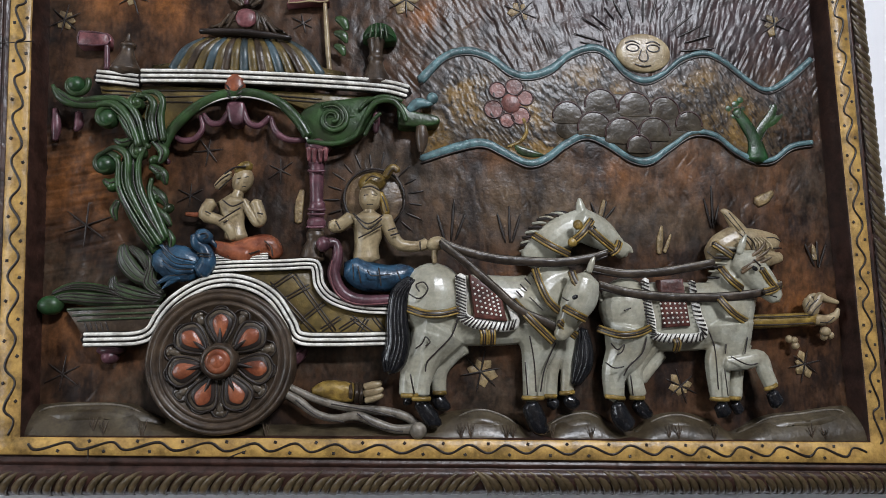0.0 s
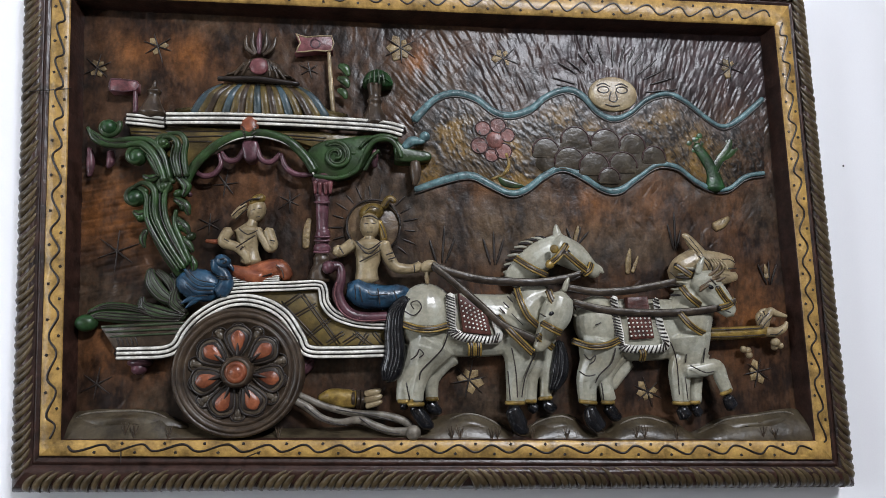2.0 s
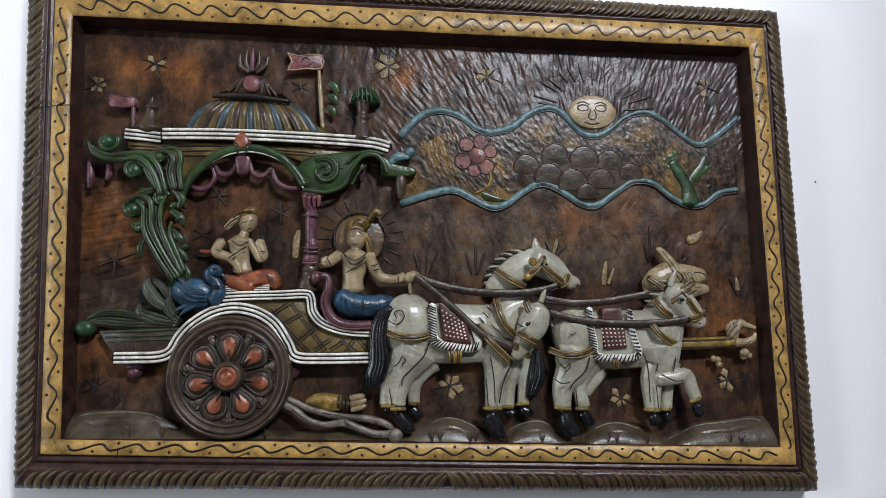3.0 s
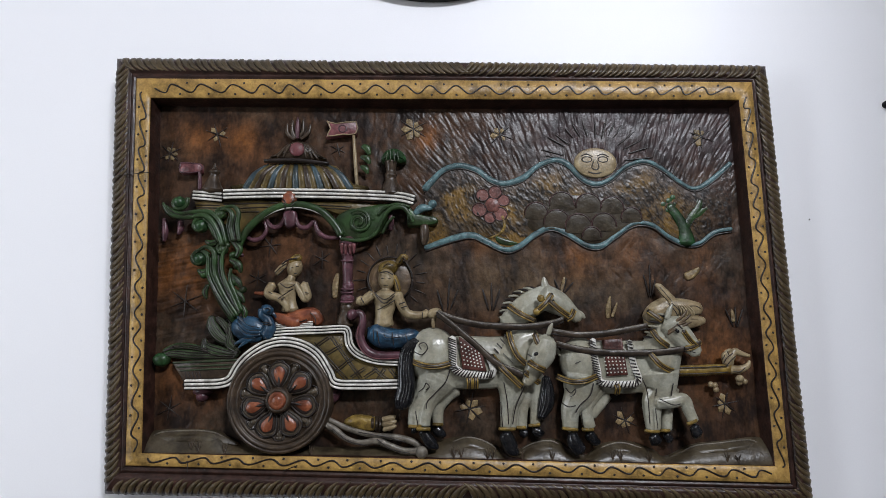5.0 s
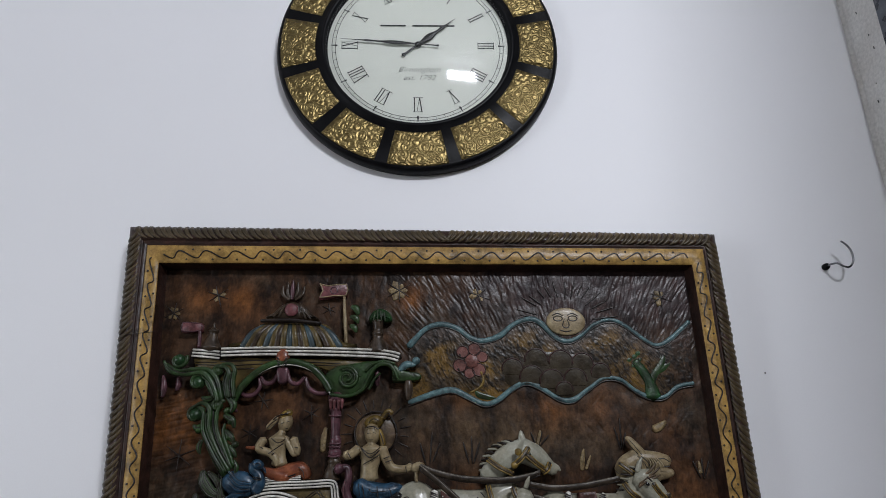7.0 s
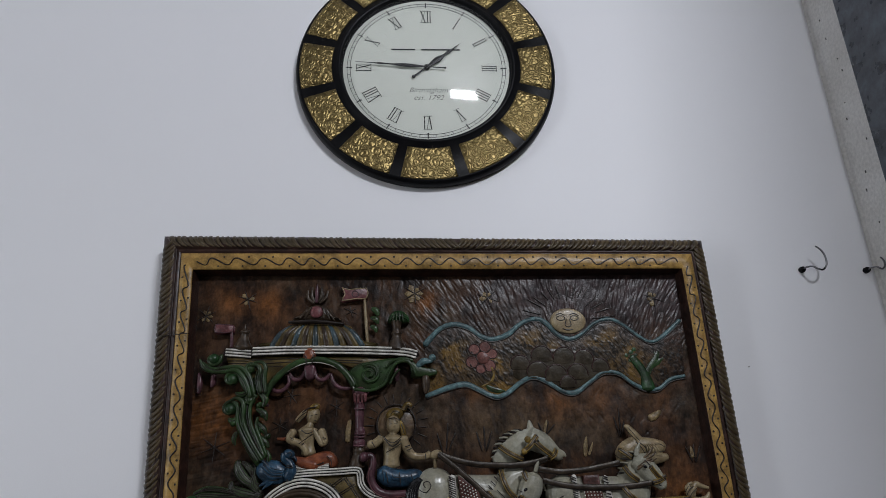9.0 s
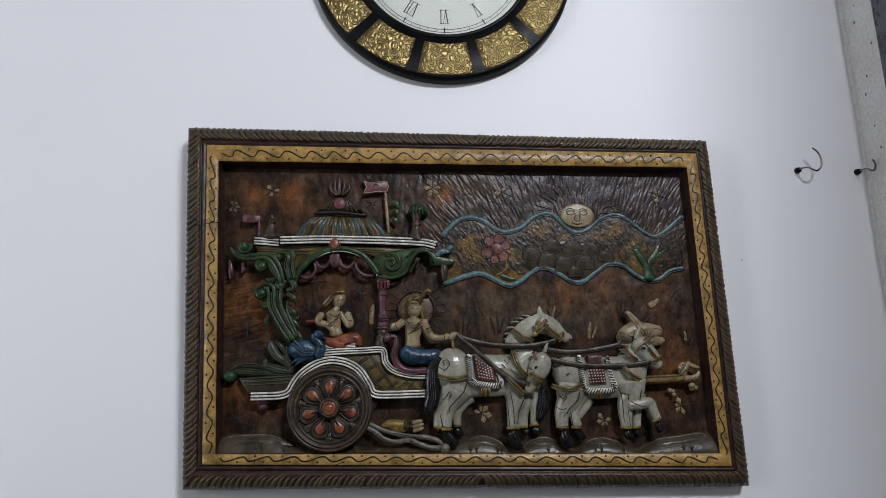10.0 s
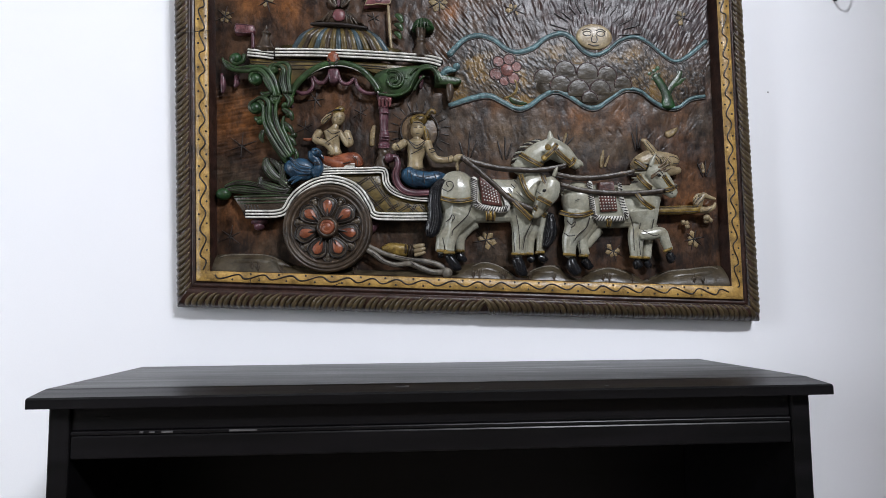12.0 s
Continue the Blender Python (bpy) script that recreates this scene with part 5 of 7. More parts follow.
def canopy():
    roof = part("canopy", plate(bmesh.new(), [(-338.6, 99), (-300.7, 99.9), (-229.3, 99.1), (-143.6, 97.2), (-83.9, 93.3), (-87.2, 83.4), (-124.9, 71.5), (-162.1, 85.1), (-199, 94), (-235.2, 91.3), (-264.5, 69), (-278.7, 51.1), (-299.7, 68.3), (-335.1, 84.6)], 18, 32, 1.5, smooth_line=False), olive_paint, panel, "carved chariot canopy, olive and green")
    grooves = [[(*a, 32.4, 0.8), (*b, 32.4, 0.8)] for a, b in zip([(-335.8, 93.1), (-300.8, 93.9), (-283, 88), (-279.8, 82.9), (-180.7, 92.8), (-168.4, 88.5), (-335.6, 89.3)], [(-305.5, 92.5), (-229.4, 95.6), (-241.3, 90.2), (-253.2, 83.5), (-131.2, 90), (-124.9, 86.2), (-306.5, 88.7)])]
    carve(roof, grooves)
    molding("cornice", roof, [(-298.2, 105.6), (-240.4, 107.1), (-180.1, 106.7), (-118.5, 105), (-68.2, 102.3), (-46.6, 97.5)], 5.0, 40, "white double cornice")
    molding("rear_cornice", roof, [(-340, 105.9), (-320.8, 104.5), (-301.5, 102.4)], 4.6, 35, "short white rear cornice")
    arch = [(-275.7, 35.8, 40, 4.5), (-267.5, 54.6, 40, 5.2), (-248.6, 75.1, 40, 5.2), (-225.1, 88.3, 40, 5.2), (-198.1, 91.4, 40, 5.2), (-170.8, 83, 40, 5.2), (-152.3, 65.4, 40, 5.2), (-143.1, 50.2, 40, 5.2)]
    band = part("arch_band", tube(bmesh.new(), arch, flat=0.75, sides=10, steps=6), leaf_green, roof, "green painted arch band")
    # white line painted on as the band's highlight
    part("arch_edge", tube(bmesh.new(), [(u, v - 4.2, h + 1.5, 1.2) for u, v, h, r in arch], flat=0.8, steps=6), white_paint, band, "painted pale highlight")
    part("boss", blob(bmesh.new(), *[(-212.1, 98.1)][0], 40, 10, 12.5, 4.5), orange_paint, roof, "orange carved boss")
    lines("boss_leaves", roof, "dark leaf strokes round the boss", [[(u, v, 43, 1), (u + dx, v - 6, 45, 0.8)] for u, v, dx in [(*p, d) for p, d in zip([(-220.5, 98.5), (-220.4, 93.4), (-219.1, 88.4), (-203.8, 98.9), (-203.7, 93.8), (-204.8, 88.7)], (5, 6, 6, -5, -6, -6))]], dark_line)
    # garlands under the arch
    for line in ([(-272.5, 23.5, 32, 2.6), (-278.6, 31.5, 32, 3.9), (-273, 42.3, 32, 2.6)], [(-269.9, 51.2, 34, 2), (-260.9, 45, 34, 3.2), (-249.1, 47.1, 34, 3.2), (-242.2, 57.9, 34, 2.6), (-244.9, 69.3, 34, 2)], [(-241.9, 71.9, 34, 2), (-235.8, 63.1, 34, 3.2), (-225.6, 63.3, 34, 3.2), (-219.2, 74.3, 34, 2.6)], [(-204.8, 76.5, 34, 2.6), (-199.7, 63.8, 34, 3.2), (-189.4, 61.4, 34, 3.2), (-180.4, 70.5, 34, 2.6)], [(-179.1, 70.5, 34, 2), (-174.1, 55.8, 34, 3.2), (-161.8, 47.7, 34, 3.2), (-145.8, 47.9, 34, 2.6)]):
        part("garland", tube(bmesh.new(), line, flat=0.9, sides=8), mauve_paint, roof, "mauve carved garland swag")
    part("pendant", plate(bmesh.new(), [(-219.7, 83.3), (-204.6, 83.6), (-204.3, 65.7), (-211.4, 60.4), (-218.7, 65.4)], 24, 37, 2, 1), mauve_paint, roof, "mauve carved pendant")
    # front bracket with its spiral
    bracket = part("front_bracket", plate(bmesh.new(), [(-152.6, 70.4), (-137.2, 85), (-106.1, 90.9), (-80.8, 94.1), (-75.8, 86.3), (-84.1, 71.7), (-93.6, 53.3), (-115.5, 44.6), (-140.2, 46.2)], 18, 36, 3, 2), leaf_green, roof, "green scrolled front bracket")
    (su, sv), = [(-119.7, 68)]
    part("spiral", scroll(bmesh.new(), su, sv, 17, 39, 1.6, 2.2, -1, 2.8), leaf_green, bracket)
    part("spiral_line", scroll(bmesh.new(), su, sv, 13.5, 41, 1.4, 2.2, -1, 0.9), sage_green, bracket)
    for line in ([(-142.9, 44.6, 42, 2.6), (-118.4, 42.4, 42, 2.6), (-98.7, 50.3, 42, 2.6), (-88.6, 69.9, 42, 2.6), (-78.5, 84.4, 42, 3.2), (-62.1, 87.3, 42, 3.2), (-52.1, 77.1, 42, 2.6), (-48.4, 66.7, 42, 2)], [(-93.6, 78.1, 40, 2), (-84.1, 87.5, 40, 2), (-68.3, 91.8, 40, 2.6), (-52.5, 88.2, 40, 2)], [(-88.7, 52.3, 40, 2), (-81.1, 66.7, 40, 2), (-73.5, 74.6, 40, 2)]):
        part("bracket_rib", tube(bmesh.new(), line, flat=0.9, sides=8, steps=6), leaf_green, bracket)
    console = part("console", plate(bmesh.new(), [(-55.5, 89.4), (-41.6, 79.8), (-17.3, 75), (-18.7, 65.7), (-52.6, 63.8), (-55.7, 71.6)], 18, 36, 2), leaf_green, roof, "dark green console")
    part("console_bird", blob(tube(bmesh.new(), [(-45.8, 79.6, 34, 3.9), (-36, 87.8, 34, 5.9), (-24.4, 88, 34, 3.2), (-19.1, 96.1, 34, 3.2)], flat=0.8), *[(-21.7, 93.4)][0], 34, 6, 6, 5), teal_paint, console, "dark teal carved bird")
    for line, mat in (([(-33.1, 64, 34, 5.2), (-32.6, 54.8, 34, 6.5), (-32.8, 44.9, 34, 5.2), (-33.5, 37.7, 34, 2.6)], grey_brown), ([(-78.8, 81.5, 30, 2.6), (-77.6, 71.6, 30, 3.9), (-78.3, 58.4, 30, 2.6)], mauve_paint)):
        part("drop", tube(bmesh.new(), line, flat=0.8, sides=10), mat, roof, "dark hanging drop")
    # dome with coloured flutes
    dome = part("dome", plate(bmesh.new(), [(-283.5, 113.2), (-271.9, 122.5), (-251.4, 144.6), (-242.5, 150.1), (-162.6, 150.1), (-143.8, 138.1), (-124.9, 118.8), (-117.4, 112.3)], 18, 34, 5, 3), olive_paint, roof, "fluted blue and olive dome")
    feet = curve([(-273, 113.5), (-240.4, 113.1), (-204.4, 112.8), (-167.9, 112.5), (-127.8, 112.2)], 16)
    heads = curve([(-242.7, 146.1), (-223.4, 147.4), (-205.2, 148), (-183.8, 147.4), (-163.4, 146.7)], 16)
    n = 17
    for k in range(n):
        f, t = feet[round((k + 0.5) / n * (len(feet) - 1))], heads[round((k + 0.5) / n * (len(heads) - 1))]
        m = (f * 0.45 + t * 0.55) + np.array([(f[0] - t[0]) * 0.12, 0])
        lobe = tube(bmesh.new(), [(f[0], f[1], 40, 4.4), (m[0], m[1] + 1, 41.5, 4.4), (t[0], t[1], 36, 3.2)], flat=0.5, sides=8)
        part("flute", lobe, slate_blue if k % 4 == 0 else (grey_brown if k % 4 == 2 else olive_paint), dome)
    part("dome_rim", tube(bmesh.new(), [(-245.9, 151.2, 42, 2.6), (-204.9, 152, 42, 3.2), (-160.7, 147.6, 42, 2.6)], flat=1.2, sides=10), dark_line, dome, "dark overhanging rim")
    cap = part("cap", plate(bmesh.new(), [(-239.6, 157.4), (-230.7, 167), (-218.7, 178.7), (-203.4, 182.6), (-187.8, 177.9), (-178.4, 166.9), (-168.9, 155.9)], 18, 33, 4, 3), grey_brown, dome, "grey-brown bell cap")
    for x0, x1 in zip([(-229.9, 158.7), (-222.6, 159), (-192, 157.4), (-183.4, 156.4), (-176, 155.3)], [(-220.4, 172.2), (-214.4, 175.1), (-194.7, 175.8), (-189.8, 172), (-184.8, 166.9)]):
        part("cap_rib", tube(bmesh.new(), [(*x0, 35, 1.6), (*x1, 37, 1.4)], flat=0.8), grey_brown, cap)
    part("rosette", blob(bmesh.new(), *[(-204.5, 169.5)][0], 36, 10.5, 10, 3), pink_paint, cap, "dull pink rosette")
    for k, (line) in enumerate(([(-210.7, 187.3, 26, 2), (-220.2, 195.7, 26, 2.6), (-220.5, 209.2, 26, 1.3)], [(-208.9, 188.7, 26, 2), (-214, 199.3, 26, 2.6), (-213.1, 214.3, 26, 1.3)], [(-206.1, 187.9, 28, 2), (-206.3, 201.4, 28, 3.2), (-205.9, 217.7, 28, 1.3)], [(-203.9, 188.9, 26, 2), (-199, 199.9, 26, 2.6), (-199.3, 214.9, 26, 1.3)], [(-201.4, 187.6, 26, 2), (-191.5, 196.2, 26, 2.6), (-189.1, 208.5, 26, 1.3)])):
        part("crown_leaf", tube(bmesh.new(), line, flat=0.6), mauve_paint if k == 2 else grey_brown, cap, "crown leaf")
    # flags
    pole = part("flag_pole", tube(bmesh.new(), [(-129, 191.4, 30, 2), (-126.4, 153.6, 30, 2.6), (-123.8, 118.9, 30, 2.6)], flat=0.9), cream_paint, roof, "pale flag pole")
    flag = part("flag", plate(bmesh.new(), [(-167.1, 213.4), (-153.8, 209.9), (-125.1, 212.5), (-125.1, 193.4), (-144.2, 192.6), (-166.9, 189), (-162, 201.4)], 18, 30, 1.2, smooth_line=False), pink_paint, pole, "pink pennant with pale border")
    part("flag_border", tube(bmesh.new(), [(u, v, 30, 0.9) for u, v in [(-165.8, 212.1), (-153.8, 208.5), (-126.4, 211.1), (-126.4, 194), (-144.2, 193.3), (-165, 190.4), (-160.7, 201.4), (-165.8, 212.1)]], flat=0.7, steps=2), cream_paint, flag)
    part("flag_mark", lathe(bmesh.new(), *[(-144.3, 201.2)][0], [(3.5, 29), (4.5, 30.6), (5.8, 30.6), (6.5, 29)], 16, cap=False), mauve_paint, flag)
    rear = part("flag_pole", tube(bmesh.new(), [(-335.1, 141.5, 30, 2), (-334.1, 130.6, 30, 2.6), (-333.5, 114.5, 30, 2.6)], flat=0.9), mauve_paint, roof, "short dark flag pole")
    rf = part("flag", plate(bmesh.new(), [(-359.9, 151.9), (-333, 150.3), (-332.6, 138.7), (-360.5, 137.8)], 18, 32, 1.2, smooth_line=False), pink_paint, rear, "pink rear flag")
    part("flag_border", tube(bmesh.new(), [(u, v, 32, 0.9) for u, v in [(-359.3, 151.3), (-334.2, 149.6), (-333.8, 139.3), (-359.9, 138.5), (-359.3, 151.3)]], flat=0.7, steps=2), mauve_paint, rf)
    # small turrets
    def turret(base):
        return part("turret", tube(bmesh.new(), base, flat=0.8, sides=12), grey_brown, roof, "small ribbed turret")

    turret([(-315.8, 113, 32, 15), (-315.6, 123.3, 32, 9.8), (-314.8, 133.6, 32, 5.9), (-314.4, 138.8, 32, 7.8), (-314.5, 142.7, 32, 3.2), (-314.2, 150.4, 32, 1.3)])
    t = turret([(-77.4, 107.4, 32, 15.6), (-78, 118.1, 32, 11.7), (-77.9, 128.8, 32, 7.2), (-77.9, 134.2, 32, 8.5), (-77.8, 139.5, 32, 6.5), (-77.8, 147.6, 32, 7.8), (-77.8, 153.1, 32, 9.1)])
    part("turret_cap", plate(bmesh.new(), [(-90.6, 154.5), (-86.7, 166.8), (-75.1, 172.7), (-62.2, 167.7), (-57.2, 154.3), (-74, 151)], 20, 36, 5, 4), bright_green, t, "green ribbed turret cap")
    for a, b in zip([(-83.7, 152.3), (-78, 151.8), (-72.3, 151.4), (-66.5, 151.5)], [(-81.8, 164.5), (-77.9, 167.3), (-73.4, 167.4), (-69, 164.9)]):
        part("cap_rib", tube(bmesh.new(), [(*a, 41, 1), (*b, 41, 1)], flat=0.8), sage_green, t)
    for line in ([(-117.5, 175.5, 30, 3.2), (-111.1, 173.1, 30, 5.2), (-107.2, 164.4, 30, 2.6)], [(-118.8, 160.6, 30, 2.6), (-111.1, 158.2, 30, 5.2), (-107.3, 150.9, 30, 2)], [(-118.7, 147.1, 30, 2.6), (-112.4, 144, 30, 4.5), (-109.8, 137.3, 30, 2)]):
        part("leaf_spray", tube(bmesh.new(), line, flat=0.4), leaf_green, roof, "dark green leaf spray")


def pillar():
    p = part("pillar", tube(bmesh.new(), [(-134.4, -36.8, 34, 8.5), (-134.5, -32.5, 34, 9.1), (-134.5, -28.1, 34, 7.2), (-133.9, -16.8, 34, 7.8), (-134.5, -10.5, 34, 6.5), (-134.6, 18, 34, 7.2), (-134.7, 24.4, 34, 8.5), (-134, 26.3, 34, 7.2)], flat=0.9, sides=12), mauve_paint, panel, "mauve turned canopy pillar")
    part("capital", tube(bmesh.new(), [(-134, 26.3, 34, 7.8), (-134.1, 34, 34, 9.8), (-133.5, 41.7, 34, 13), (-132.9, 44.9, 34, 10.4)], flat=0.7, sides=12), mauve_paint, p, "leafy mauve capital")
    for x in [(-141.5, 25.2), (-136.6, 24), (-130.6, 24), (-125.7, 25.3)]:
        part("capital_leaf", tube(bmesh.new(), [(x[0], x[1], 42, 1.5), (x[0], x[1] + 12, 44, 3)], flat=0.8), pink_paint, p)
    part("plinth", tube(bmesh.new(), [(-138, -67.8, 34, 11.7), (-136.8, -59.2, 34, 10.4), (-135.6, -51.2, 34, 7.8), (-135, -45.6, 34, 9.1), (-134.4, -40.6, 34, 7.2)], flat=0.7, sides=12), grey_brown, p, "dark grooved plinth")
    for y in [(-134.2, 15.8), (-133.5, -21.6), (-134, -25.9), (-134.6, -38.3)]:
        part("ring", tube(bmesh.new(), [(y[0] - 8, y[1], 41, 1.2), (y[0], y[1] - 1, 43, 1.2), (y[0] + 8, y[1], 41, 1.2)], flat=0.9), mauve_paint, p)


# ---- the two seated carved figures, plain shapes ----
def fused(name, bm, mats, parent, label, voxel=1.0, soft=3):
    ob = part(name, bm, mats, parent, label)
    mod = ob.modifiers.new("fuse", "REMESH")
    mod.mode, mod.voxel_size, mod.use_smooth_shade = "VOXEL", voxel / 1000, True
    mod = ob.modifiers.new("soften", "SMOOTH")
    mod.factor, mod.iterations = 0.5, soft
    return ob


def figures():
    bm = bmesh.new()
    # passenger
    (hu, hv), = [(-203.7, 7.2)]
    blob(bm, hu, hv, 34, 10, 13, 9, -15)
    tube(bm, [(-208.3, 13.8, 36, 5.2), (-202.4, 18.9, 36, 5.9), (-196.4, 21.4, 36, 4.5)], mat=1)
    tube(bm, [(-215.7, 14.2, 34, 3.2), (-221.5, 6.6, 34, 4.5), (-227.3, 0.4, 34, 3.9)], mat=0)
    tube(bm, [(-206.5, -1.4, 34, 4.5), (-209.3, -10.8, 34, 6.5)], mat=0)
    tube(bm, [(-212.2, -13.9, 34, 15.6), (-211.4, -26.3, 34, 11.1), (-210.1, -36.7, 34, 9.1), (-208.7, -47.8, 34, 11.1)], flat=0.55, mat=0)
    tube(bm, [(-231, -14.6, 38, 5.9), (-236.6, -26.9, 38, 5.9), (-223.1, -32.4, 38, 5.2), (-214.1, -39.7, 38, 5.2), (-210.4, -49.5, 38, 3.9)], flat=0.9, mat=0)
    tube(bm, [(-190.9, -14.5, 38, 5.9), (-185.9, -30, 38, 5.9), (-189.4, -33, 38, 5.2), (-197.9, -20.7, 38, 3.9), (-201.6, -12.7, 38, 3.2)], flat=0.9, mat=0)
    tube(bm, [(-214.3, -63, 34, 10.4), (-196.7, -58.9, 34, 11.7), (-178.9, -55.3, 34, 10.4), (-169.8, -65.2, 34, 6.5)], flat=0.7, mat=2)
    tube(bm, [(-231.4, -54.3, 38, 3.9), (-216.7, -60.4, 38, 7.8), (-196.1, -65.4, 38, 7.8)], flat=0.7, mat=2)
    tube(bm, [(-255.8, -25, 30, 2), (-245.2, -25.6, 30, 2.6), (-238.1, -24.4, 30, 2.6)], flat=0.7, mat=2)
    one = part("seated_figure", bm, [cream_paint, strap_gold, orange_paint], panel, "plain cream carved figure in orange cloth")
    for line in ([(-219, -14.4, 47, 0.7), (-210.2, -20.4, 47, 0.7), (-200.3, -16.1, 47, 0.7)], [(-221.6, -34.4, 47, 0.7), (-210.1, -26.5, 47, 0.7), (-202.6, -21.6, 47, 0.7)], [(-219, 11, 43, 0.9), (-209.7, 17.2, 43, 1), (-199.6, 18.6, 43, 1)], [(-210.2, -60.9, 42, 0.7), (-198.5, -64.6, 42, 0.7), (-185.1, -61.1, 42, 0.7)], [(-180.8, -52.2, 44, 0.7), (-174.9, -58.3, 44, 0.7), (-173, -66.2, 44, 0.7)], [(-219, -59.6, 42, 0.7), (-213, -66.9, 42, 0.7)], [(-234.1, -25.1, 46, 0.7), (-229.4, -27.6, 46, 0.7)], [(-187.4, -26.3, 46, 0.7), (-182.7, -27.5, 46, 0.7)], [(-217.8, -35.9, 45, 0.7), (-214.3, -33.5, 45, 0.7)], [(-206.4, 5.1, 48, 0.5), (-202.9, 6.3, 48, 0.5)], [(-199.4, 7, 48, 0.5), (-195.9, 7.6, 48, 0.5)], [(-201.6, -2.3, 48, 0.5), (-198.1, -1.6, 48, 0.5)], [(-226.8, -0.4, 44, 0.7), (-221.1, 5.8, 44, 0.7), (-214.1, 10.8, 44, 0.7)], [(-223.2, -4, 44, 0.7), (-217.5, 2.1, 44, 0.7), (-211.7, 7.1, 44, 0.7)]):
        carve(panel, [line])
    bm = bmesh.new()
    # driver
    (hu, hv), = [(-83.4, -8.9)]
    blob(bm, hu, hv, 36, 11, 15, 10, 0)
    blob(bm, *[(-81.4, 6.7)][0], 33, 14, 10, 8, 15, mat=1)
    tube(bm, [(-68.7, 12.1, 34, 3.9), (-62.3, 21.8, 34, 3.9), (-56.1, 18.7, 34, 3.2)], mat=1)
    tube(bm, [(-74, -4.3, 36, 3.2), (-70.3, -13.8, 36, 3.9), (-67.9, -24.6, 36, 3.9)], mat=1)
    tube(bm, [(-84, -17, 36, 5.2), (-84.1, -26.5, 36, 6.5)], mat=0)
    tube(bm, [(-85.3, -29.7, 36, 18.2), (-84.8, -42.2, 36, 14.3), (-86.7, -56, 36, 11.7), (-86.8, -68.4, 36, 13)], flat=0.6, mat=0)
    tube(bm, [(-101.4, -29, 40, 6.5), (-113.6, -37.7, 40, 6.5), (-119.7, -35.2, 40, 5.9)], flat=0.9, mat=0)
    tube(bm, [(-69.4, -29, 40, 7.2), (-62.1, -46, 40, 6.5), (-54.1, -55.4, 40, 5.9), (-38.6, -56.7, 40, 5.2), (-29.2, -54.2, 40, 5.9)], flat=0.9, mat=0)
    blob(bm, *[(-20.3, -54.8)][0], 44, 10, 7, 7, 15, mat=0)
    tube(bm, [(-21.6, -59.1, 44, 3.2), (-22.4, -68.5, 44, 2.6), (-21.9, -73.4, 44, 2)], mat=0)
    tube(bm, [(-101.5, -76.5, 38, 13), (-88.1, -84.7, 38, 14.3), (-66.7, -87.3, 38, 13), (-51.2, -83.2, 38, 10.4), (-43.8, -80.1, 38, 5.9)], flat=0.8, mat=2)
    two = part("seated_figure", bm, [cream_paint, strap_gold, deep_blue], panel, "plain cream carved driver in blue cloth")
    for line in ([(-99, -26.9, 50, 0.7), (-85.1, -36.8, 50, 0.7), (-71, -28.1, 50, 0.7)], [(-96.5, -30.6, 50, 0.8), (-85.1, -41.7, 50, 0.9), (-72.3, -31.8, 50, 0.8)], [(-94.2, -50, 48, 0.7), (-82, -43.9, 48, 0.7), (-72.2, -37.7, 48, 0.7)], [(-115.2, -34.3, 50, 0.7), (-111, -41.6, 50, 0.7)], [(-66.3, -43, 50, 0.8), (-58.9, -40.5, 50, 0.8)], [(-63.9, -47.9, 50, 0.8), (-56.5, -45.5, 50, 0.8)], [(-99.1, -75, 54, 0.6), (-98, -90, 54, 0.6)], [(-58.4, -81.4, 54, 0.7), (-54.9, -90.5, 54, 0.7)], [(-85.4, -81.1, 54, 0.6), (-81.3, -86, 54, 0.6), (-64.4, -84.9, 54, 0.6)], [(-94.3, -77.2, 52, 0.7), (-91.4, -92.9, 52, 0.7)], [(-75.1, -78.6, 52, 0.7), (-72.9, -95.6, 52, 0.7)], [(-36.4, -53.6, 50, 0.7), (-35.9, -61.6, 50, 0.7)], [(-90.3, -1.6, 48, 0.8), (-81.8, -0.3, 48, 0.9), (-74.4, -4.1, 48, 0.8)], [(-89.2, -9.7, 51, 0.5), (-84.9, -9.1, 51, 0.5)], [(-81.3, -9, 51, 0.5), (-77, -9.6, 51, 0.5)], [(-86.2, -18.4, 51, 0.5), (-80.7, -18.4, 51, 0.5)], [(-87.8, 5, 46, 0.6), (-81.6, 10.1, 46, 0.6), (-74.2, 7.7, 46, 0.6)], [(-71.9, -9.3, 46, 0.7), (-69.5, -15.6, 46, 0.7), (-67.1, -23.7, 46, 0.7)], [(-66.7, 11.9, 44, 0.7), (-61.7, 18.3, 44, 0.7), (-57.9, 15.8, 44, 0.7)]):
        carve(panel, [line])
    # halo with rays, cut in the board behind
    (cu, cv), = [(-79.2, -7.2)]
    halo = part("halo", lathe(bmesh.new(), cu, cv, [(1, 22), (27, 22), (29, 21), (29.5, 17)], 48), halo_tan, panel, "pale carved halo disc")
    ring = bmesh.new()
    tube(ring, [(cu + 29.5 * math.cos(a), cv + 29.5 * math.sin(a), 25, 1.2) for a in np.linspace(0, 2 * math.pi, 25)], flat=0.8, steps=2)
    part("halo_edge", ring, dark_line, halo)
    rays = []
    for k in range(15):
        a = radians(-40 + 17 * k)
        rays.append(stroke(cu + 34 * math.cos(a), cv + 34 * math.sin(a), cu + (47 + 3 * (k % 2)) * math.cos(a), cv + (47 + 3 * (k % 2)) * math.sin(a), 1.0, BACK + 0.8))
    for ray in rays:
        lines("halo_ray", halo, "dark carved ray", [ray], dark_line)


